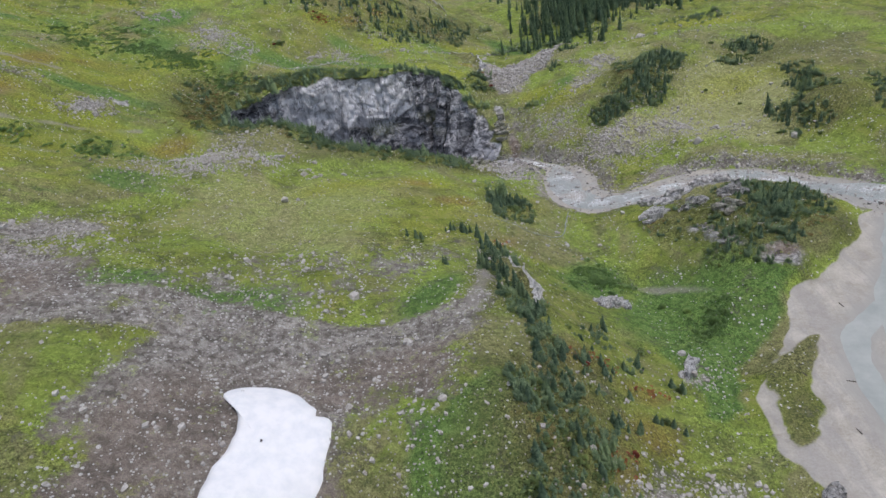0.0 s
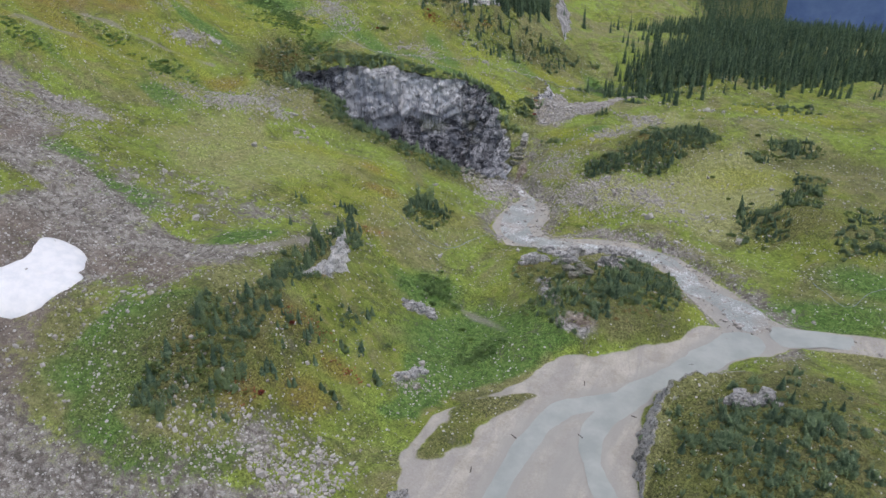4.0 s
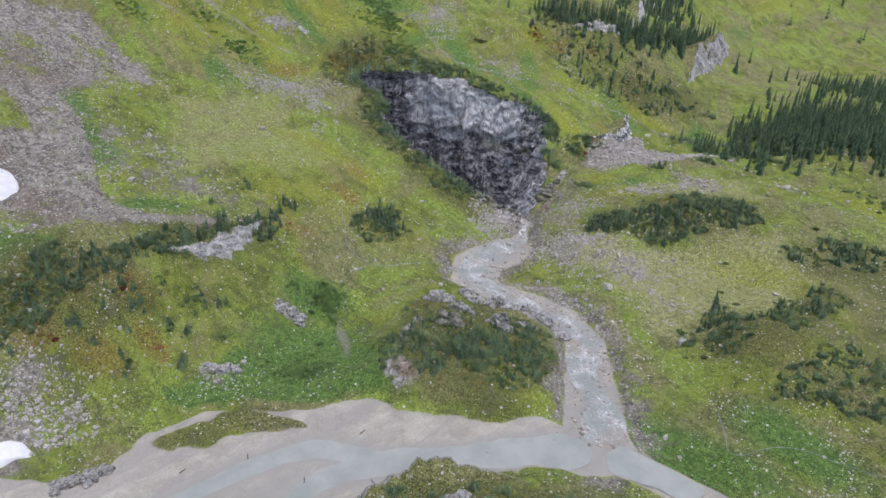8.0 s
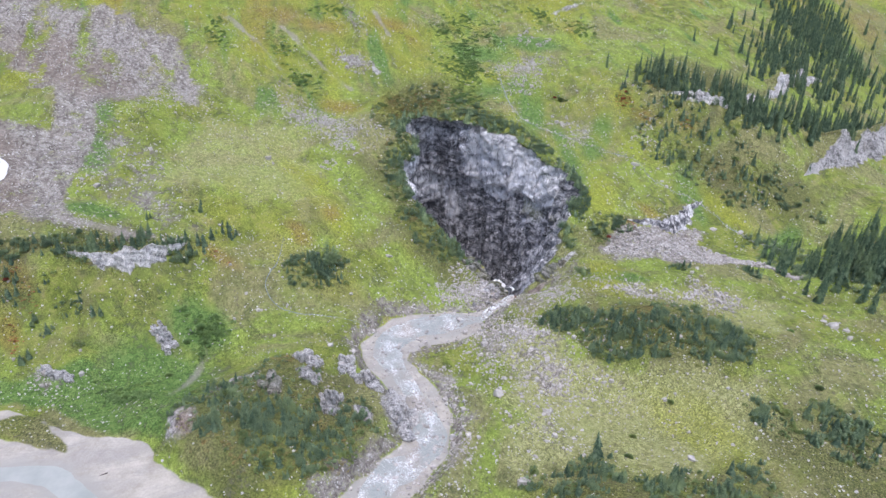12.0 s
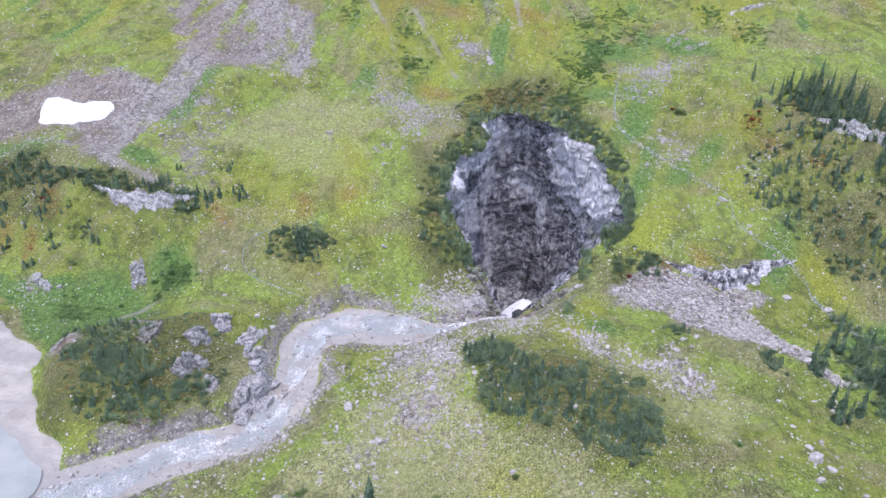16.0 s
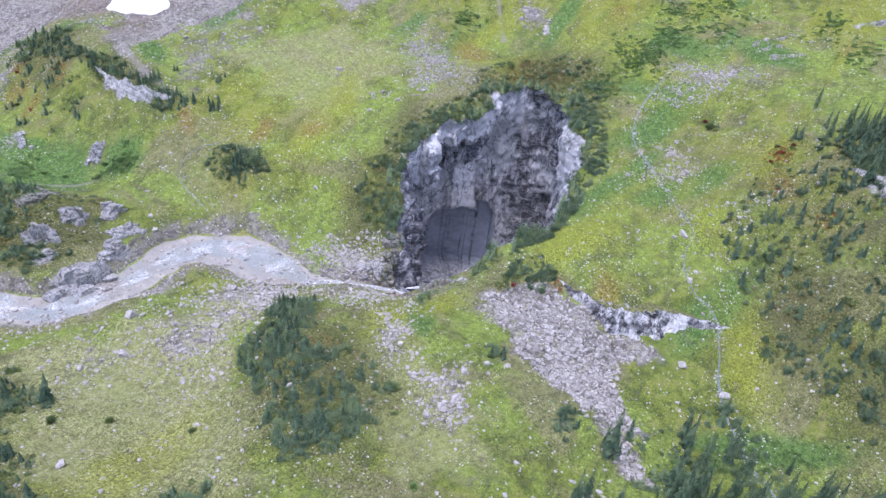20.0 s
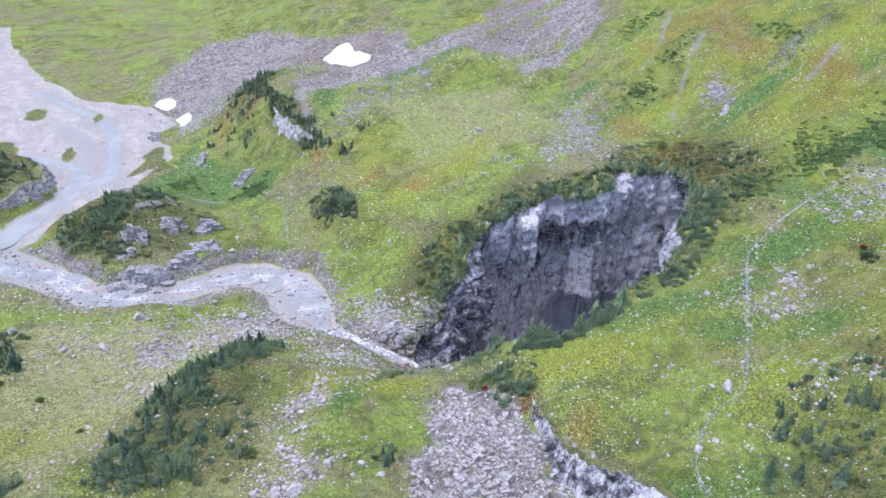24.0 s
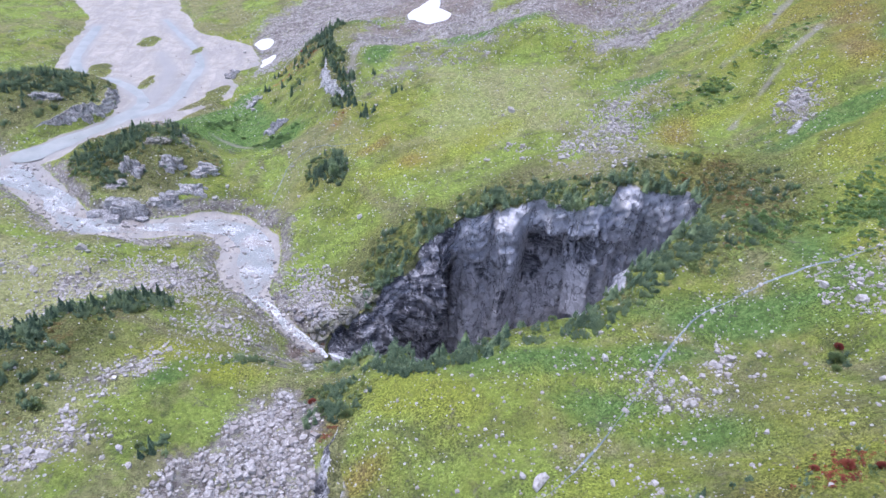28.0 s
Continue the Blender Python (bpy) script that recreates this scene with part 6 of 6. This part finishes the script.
r = random.Random(5)
for x, y, s in ([(-76, 217, 3.4), (-72, 219, 1.8), (92, 277, 4.2), (89, 279, 2.2), (130, 270, 3.2), (-8, 263, 2.8), (104, 290, 3.0), (46, 145, 2.2), (98, 408, 3.6), (101, 411, 2.4), (107, 406, 2.6), (95, 318, 2.0), (67, 380, 3.2), (71, 378, 2.6), (69, 383, 2.0), (-43, 407, 3.6),
                (-40, 405, 2.0), (5, 426, 3.0), (58, 377, 2.4), (8, 440, 2.6), (50, 380, 1.8), (115, 287, 2.4), (139, 318, 2.4), (88, 293, 2.2), (79, 301, 2.6), (-87, 262, 2.4)] + [(-110, 243, 2.4), (-60, 250, 2.0), (56, 217, 3.0), (62, 230, 2.4), (48, 228, 2.4), (52, 236, 2.0), (66, 239, 2.2), (-150, 182, 2.4), (22, 60, 1.8), (10, 75, 1.6)]):
    b = new("boulder", r.choice(BOULDER_MESHES))
    b.matrix_world = pose(x, y, at(x, y) + 0.18 * s, 0, 0, r.uniform(0, 360))
    b.scale = (s * r.uniform(0.75, 1.2), s * r.uniform(0.55, 0.9), s * r.uniform(0.5, 0.8))
    tagged(b, "pale grey limestone boulder half sunk in the grass", "boulder", "single boulders")

# dark wet rocks along the stream's last cascade, a rust-brown slab at its end
for x, y, s, k in [(13.6, 307.9, 5.0, 0), (10.3, 311.8, 3.4, 0), (23.6, 295.6, 2.6, 0), (18.9, 294.9, 3.2, 0), (29, 300, 2.6, 0), (18.5, 302.3, 3.0, 0), (6.4, 310.1, 3.2, 0), (20.3, 303, 2.0, 0), (26.5, 304, 2.2, 0), (22.5, 308, 2.0, 0),
                   (12.1, 317.5, 2.4, 0), (17, 314.5, 2.2, 0), (9.3, 313.0, 3.6, 1), (9.0, 319.0, 3.0, 1), (5.6, 315.8, 2.8, 1), (25.5, 290.5, 2.0, 0), (33, 296, 2.2, 0), (15.5, 304.5, 2.4, 0)]:
    b = new("cascade_rock", r.choice(CASCADE_MESHES[k]))
    b.matrix_world = pose(x, y, at(x, y) + 0.12 * s, r.uniform(-12, 12), r.uniform(-12, 12), r.uniform(-70, -30))
    b.scale = (s * r.uniform(0.5, 0.75), s * r.uniform(0.35, 0.5), s * r.uniform(0.3, 0.45))
    tagged(b, ["dark wet rock beside the stream's last cascade", "rust-brown wet slab where the cascade ends"][k], "rock", "cascade rocks")

# the larger blocks among the strewn stones
big_x, big_y = scatter([(60, 296, 26, 16, 20, 26), (88, 302, 20, 12, 60, 16), (8, 297, 13, 8, -60, 14), (28, 402, 13, 18, 30, 30), (-112, 250, 24, 12, 65, 14), (-168, 276, 9, 6, 60, 12), (-143, 379, 12, 7, 60, 12), (-76, 389, 16, 6, -40, 12), (30, 86, 16, 9, 20, 14),
                        (-60, 150, 34, 18, 30, 14), (-40, 92, 40, 30, 40, 18), (0, 215, 80, 30, 40, 12), (100, 400, 40, 30, 0, 12), (120, 290, 24, 16, 0, 10), (-50, 420, 30, 16, 0, 12)], 44)
for x, y in zip(big_x, big_y):
    s = r.uniform(0.7, 1.7)
    b = new("boulder", r.choice(BOULDER_MESHES))
    b.matrix_world = pose(x, y, at(x, y) + 0.15 * s, 0, 0, r.uniform(0, 360))
    b.scale = (s * r.uniform(0.8, 1.3), s * r.uniform(0.6, 1.0), s * r.uniform(0.4, 0.8))
    tagged(b, "small pale grey block among strewn stones", "boulder", "strewn blocks")


# ---- single bushes ----
def stems_mesh():
    bm = bmesh.new()
    for k in range(5):
        a = 2 * math.pi * k / 5
        m = Matrix.Rotation(a, 4, "Z") @ Matrix.Rotation(radians(35), 4, "Y") @ Matrix.Translation((0, 0, 0.16))
        bmesh.ops.create_cone(bm, cap_ends=True, segments=5, radius1=0.02, radius2=0.008, depth=0.34, matrix=m)
    me = bpy.data.meshes.new("stems")
    bm.to_mesh(me)
    bm.free()
    me.materials.append(BARK)
    return me


STEMS = stems_mesh()
BUSHES = []
for k, (material, words) in enumerate([(ALDER, "green alder bush alone on the meadow"), (SCRUB_LEAVES, "dark low fir bush alone on the meadow"), (RED_LEAVES, "low bush with red autumn leaves")]):
    v, f = shrub(90 + k, 420, 0.75, 0.36)
    t = holder("bush", 0, 0, -500)
    part("leaves", mesh_of("leaves", v, f, material, False), t)
    part("stems", STEMS, t)
    tagged(t, words, "bush", "single bushes")
    BUSHES.append(t)
for x, y, s, k in ([(28, 183, 4.0, 0), (33, 178, 3.0, 0), (60, 160, 3.6, 0), (54, 166, 2.6, 0), (48, 172, 3.0, 0), (-112, 394, 4.2, 1), (-110, 397, 2.8, 1), (-114, 391, 2.4, 2), (-92, 425, 2.6, 2), (-95, 428, 2.2, 2), (-88, 423, 2.0, 2), (22, 98, 2.2, 2), (16, 121, 2.0, 2),
                   (-152, 245, 3.6, 0), (-156, 249, 3.0, 0), (-148, 241, 3.0, 0), (-178, 236, 3.2, 0), (46, 379, 2.6, 1), (43, 381, 2.2, 1), (10, 230, 3.0, 1)] + [(13, 233, 2.6, 1), (7, 227, 2.4, 1), (132, 302, 3.0, 1), (122, 310, 2.4, 1), (140, 268, 2.6, 1), (112, 330, 2.4, 1),
                   (-25, 182, 2.0, 1), (40, 127, 2.4, 1), (33, 114, 2.6, 1), (27, 130, 2.2, 1), (-3, 376, 3.2, 1), (3, 372, 2.8, 1), (6, 366, 2.4, 2), (128, 372, 2.8, 1), (150, 330, 2.8, 1), (98, 388, 2.4, 0)]):
    t = copy_thing(BUSHES[k], pose(x, y, at(x, y) - 0.1, 0, 0, r.uniform(0, 360)))
    t.scale = (s, s * r.uniform(0.8, 1.1), s * r.uniform(0.7, 0.95))


# ---- driftwood on the silt ----
def log_mesh():
    bm = bmesh.new()
    bmesh.ops.create_cone(bm, cap_ends=True, segments=8, radius1=0.12, radius2=0.06, depth=3.0, matrix=Matrix.Rotation(radians(90), 4, "Y"))
    for k, q in enumerate((-0.6, 0.2, 0.8)):
        m = Matrix.Translation((q, 0, 0.1)) @ Matrix.Rotation(radians(40 + 90 * k), 4, "X") @ Matrix.Rotation(radians(30), 4, "Y") @ Matrix.Translation((0, 0, 0.2))
        bmesh.ops.create_cone(bm, cap_ends=True, segments=5, radius1=0.035, radius2=0.01, depth=0.5, matrix=m)
    me = bpy.data.meshes.new("driftwood_log")
    bm.to_mesh(me)
    bm.free()
    me.materials.append(BARK)
    return me


LOG = log_mesh()
for x, y in [(101, 136), (84, 128), (96, 158), (78, 112), (92, 92), (113, 150), (124, 181), (133, 200), (108, 100), (120, 96), (74, 132), (88, 70), (102, 60), (137, 92)]:
    b = new("driftwood_log", LOG)
    b.matrix_world = pose(x, y, at(x, y) + 0.1, 0, 0, r.uniform(0, 360))
    b.scale = (r.uniform(0.5, 1.2), 1.3, 1.3)
    tagged(b, "dark weathered driftwood log stranded on silt", "driftwood", "driftwood on the flat")


# ---- rock outcrops ----
def block_mesh(k, material):
    v, f = angular_rock(70 + k, 9, 0.36, 1.0)
    v = v * 1.1
    me = mesh_of("rock_block", v, f, material, False)
    g = grain(v[:, 0] * 3 + k, v[:, 1] * 3, v[:, 2] * 3, 1)
    tint(me, "rock_tone", 0.5 + 0.4 * g, 0.3 - 0.5 * g, 0.35 + 0.5 * grain(v[:, 0] * 2, v[:, 1] * 2 + k, 0, 1) if material is MOSSY_ROCK else 0.05 + 0.35 * g)
    return me


BLOCKS = {m.name: [block_mesh(k, m) for k in range(5)] for m in (WHITE_ROCK, GREY_ROCK, MOSSY_ROCK)}


def outcrop(x, y, length, depth, height, turn, label, seed, pale=0.6, moss=0.3, width=3.4):
    """A broken rock face: upright jointed blocks along a line, lower towards its ends."""
    r = np.random.RandomState(seed)
    rock = WHITE_ROCK if pale > 0.7 else MOSSY_ROCK if moss > 0.45 else GREY_ROCK
    n = int(length * depth / (width * width) * 1.5) + 6
    u, w = r.uniform(-1, 1, n), r.uniform(-0.5, 0.5, n)
    rise = (1 - np.abs(u) ** 2.5) * (0.5 + 0.5 * r.uniform(0, 1, n)) * (0.8 + 0.5 * grain(u * length / 2, seed * 7.7 + 0 * u, 0, length / 5))
    tall = np.maximum(0.9, height * rise * (1.2 - 0.5 * np.abs(w)))
    wide = width * r.uniform(0.6, 1.45, n)
    c, s = math.cos(radians(turn)), math.sin(radians(turn))
    px, py = x + u * length / 2 * c - w * depth * s, y + u * length / 2 * s + w * depth * c
    keep = outline_distance(RIM_POLY, px, py) > -1.0
    thing = tagged(holder("rock_outcrop", x, y, at(x, y)), label, "rock outcrop", "rock outcrops")
    for a, b, h, q, z in zip(px[keep], py[keep], tall[keep], wide[keep], ground(px[keep], py[keep])):
        o = part("rock_block", BLOCKS[rock.name][r.randint(0, 5)], thing)
        o.matrix_basis = pose(a - x, b - y, z + 0.14 * h - thing.location.z, r.uniform(-9, 9), r.uniform(-9, 9), turn + r.uniform(-25, 25)) @ Matrix.Diagonal((q * 1.25, q * r.uniform(0.7, 1.0), h * 1.7, 1))
    return thing


def cliff(line, jut, rise, label, seed, material, pale, dark, moss, back=10.0, contrast=1.0):
    """A rock face along a line, facing to the line's right: a steep broken front, and turf running back from its brow into the hill."""
    c = round_curve(line, 0.5)
    n = len(c)
    along = np.gradient(c, axis=0)
    for _ in range(4):
        along = (np.roll(along, 5, axis=0) + along + np.roll(along, -5, axis=0)) / 3
    along /= np.linalg.norm(along, axis=1)[:, None]
    out = np.stack([along[:, 1], -along[:, 0]], axis=1)
    s = np.linspace(0, 1, n)
    run = 0.5 * np.arange(n)
    taper = np.minimum(1, 3.0 * np.minimum(s, 1 - s)) ** 0.8 * (0.85 + 0.3 * grain(c[:, 0], c[:, 1], seed, 9))
    height = rise * taper * np.clip(0.9 + 0.4 * rough_grain(c[:, 0], c[:, 1], seed + 3, 9, 4, 0.5), 0.3, 1.4)
    spot = lambda off: (c[:, 0] + out[:, 0] * off, c[:, 1] + out[:, 1] * off)
    reach = jut * taper * (1 + 0.25 * grain(c[:, 0], c[:, 1], seed + 5, 5))
    foot_z = ground(*spot(reach)) - 0.9
    brow_z = np.maximum(ground(*spot(-reach)) + height * 0.5, foot_z + height)
    rows = []
    for v in np.linspace(0, 1, 24):
        z = foot_z + (brow_z - foot_z) * v
        off = reach * (1 - 1.5 * v)
        x, y = spot(off)
        warp = 1.2 * grain(x, y, z, 4)
        off = off - np.minimum(1, taper * 1.5) * (1.2 * crease((run + warp + 0.3 * z) / 7.3) + 0.6 * crease((run - 0.3 * z + warp) / 3.1) + 0.5 * crease((z + 0.35 * run + warp) / 2.8) + 0.3 * hash3(np.floor((run + warp) / 2.6), np.floor((z + 0.3 * run) / 2.5), 0 * x) - 1.0)
        x, y = spot(off)
        rows.append(np.column_stack([x, y, z]))
    last = off
    for q in (0.08, 0.3, 0.55, 0.8, 1.0):
        x, y = spot(last * (1 - q) + (-reach - back * taper - 0.5) * q)
        w = q * q * (3 - 2 * q)
        rows.append(np.column_stack([x, y, np.maximum(brow_z * (1 - w) + (ground(x, y) - 0.6) * w, ground(x, y) - 0.6) + 0.25 * np.sin(3.1 * q) * grain(x, y, seed, 2)]))
    v = np.vstack(rows)
    r = len(rows)
    i = (np.arange(r - 1)[:, None] * n + np.arange(n - 1)[None, :]).ravel()
    me = mesh_of("cliff", v, np.stack([i, i + 1, i + n + 1, i + n], axis=1), material, False)
    me.materials.append(GROUND)
    slot = np.zeros(len(i), np.int32)
    slot[24 * (n - 1):] = 1
    me.polygons.foreach_set("material_index", slot)
    g = rough_grain(v[:, 0], v[:, 1], v[:, 2], 5, 3)
    brow = np.repeat(np.concatenate([np.zeros(21), np.linspace(0.3, 1, 8)]), n)
    tint(me, "rock_tone", pale + 0.35 * contrast * g, dark - 0.4 * contrast * g, moss * (0.4 + 0.5 * g) + 0.5 * brow)
    tint(me, "cover_plants", 0 * g, 0 * g, 0.75 + 0.4 * g)
    return tagged(new("cliff", me), label, "cliff", "small cliffs")


cliff([(-4, 180), (2, 170), (7, 160), (8, 150), (7, 139)][::-1], 2.6, 8.0, "small white limestone cliff on the moraine's flank", 1, WHITE_ROCK, 0.6, 0.2, 0.05, 7)
cliff([(-1, 379), (2, 386), (3, 394), (4, 402), (1, 410), (-5, 417), (-11, 425), (-16, 434)], 4.6, 10.5, "broken grey and white rock band above the talus", 2, BAND_ROCK, 0.42, 0.62, 0.05, 8, 2.2)
cliff([(-82, 448), (-72, 460), (-63, 472), (-60, 484), (-66, 500)], 3.4, 9.5, "white limestone ledge among firs", 3, WHITE_ROCK, 0.6, 0.2, 0.1)
cliff([(-66, 503), (-80, 525), (-96, 550), (-112, 595)], 4.0, 12.0, "white limestone ledge among firs", 4, WHITE_ROCK, 0.6, 0.2, 0.1)
cliff([(-16, 496), (-22, 512), (-32, 540), (-44, 580), (-58, 624)], 8.0, 17.0, "tall pale cliff below dark firs", 5, GREY_ROCK, 0.5, 0.35, 0.1, 16)
cliff([(122, 118), (119, 128), (118, 140), (118, 152), (121, 162), (130, 170), (142, 180)][::-1], 3.4, 8.0, "grey-white rock face above the silt flat", 7, GREY_ROCK, 0.6, 0.2, 0.3, 8)
outcrop(72, 218, 9, 5, 3.2, 20, "pale rounded rock slab on the knoll", 3, 0.6, 0.4, 2.6)
outcrop(58, 219, 9, 5, 3.0, 30, "pale rounded rock slab on the knoll", 4, 0.75, 0.3, 2.4)
outcrop(87, 223, 10, 5, 3.4, -10, "pale rounded rock slab on the knoll", 5, 0.5, 0.4, 2.4)
outcrop(80, 205, 9, 5, 1.5, 10, "mossy rock slab on the knoll's top", 6, 0.4, 0.5, 2.2)
outcrop(8, 308, 10, 5, 1.8, 130, "wet dark rock lip beside the stream", 18, 0.2, 0.1, 2.0)
outcrop(89, 244.5, 24, 6, 5.0, 5, "pale jointed rock slabs rising beside the stream", 25, 0.8, 0.1, 4.2)
outcrop(72, 237, 12, 5, 3.6, 25, "pale jointed rock slabs rising beside the stream", 26, 0.8, 0.1, 2.8)
outcrop(-7, 305.5, 15, 5, 2.6, 35, "brown-grey rock lip at the sinkhole's inlet", 27, 0.3, 0.5, 2.6)
outcrop(5, 311, 8, 5, 2.4, 40, "brown-grey rock lip at the sinkhole's inlet", 28, 0.3, 0.5, 2.2)
outcrop(8, 336, 5, 12, 1.8, 10, "mossy rocks under the sinkhole's eastern edge", 29, 0.3, 0.5, 2.2)
outcrop(64, 90, 13, 5, 2.2, 80, "layered grey rock point at the flat's edge", 30, 0.4, 0.2, 2.2)
outcrop(142, 158, 12, 5, 2.0, 20, "pale rock on the overgrown mound", 15, 0.7, 0.4, 2.4)
outcrop(46, 138, 10, 3, 1.2, 60, "low line of pale rocks in the grass", 20, 0.8, 0.1, 1.6)
outcrop(32, 170, 12, 5, 1.2, 30, "patch of broken white rock on the slope", 21, 0.8, 0.1, 1.5)
outcrop(62, 232, 11, 5, 2.6, -10, "pale blocks tumbled at the knoll's end", 22, 0.75, 0.1, 1.8)

# ---- far mountains beyond the valley ----
def far_range(cx, cy, length, height, turn, seed):
    nu, nv = 90, 14
    u, w = np.meshgrid(np.linspace(-1, 1, nu), np.linspace(0, 1, nv))
    u, w = u.ravel(), w.ravel()
    crest = height * (0.72 + 0.3 * rough_grain(u * 5, 0 * u, seed, 1.6, 4)) * (1 - 0.3 * np.abs(u))
    lx, ly, lz = u * length / 2, -1100 + 1100 * w, crest * w - 900 * (1 - w)
    ly = ly + 80 * rough_grain(lx, ly, seed, 300, 3)
    lz = lz + 40 * rough_grain(lx, ly, seed + 3, 240, 4) * np.sin(np.pi * w)
    c, s = math.cos(radians(turn)), math.sin(radians(turn))
    i = (np.arange(nv - 1)[:, None] * nu + np.arange(nu - 1)[None, :]).ravel()
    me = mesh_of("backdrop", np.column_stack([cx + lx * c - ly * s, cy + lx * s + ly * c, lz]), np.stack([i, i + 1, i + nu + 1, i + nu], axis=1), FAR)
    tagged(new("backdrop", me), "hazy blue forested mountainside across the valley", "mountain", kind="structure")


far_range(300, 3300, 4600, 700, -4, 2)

# the models that were copied are no longer needed
for model in MODELS + BUSHES:
    for child in list(model.children):
        bpy.data.objects.remove(child)
    bpy.data.objects.remove(model)
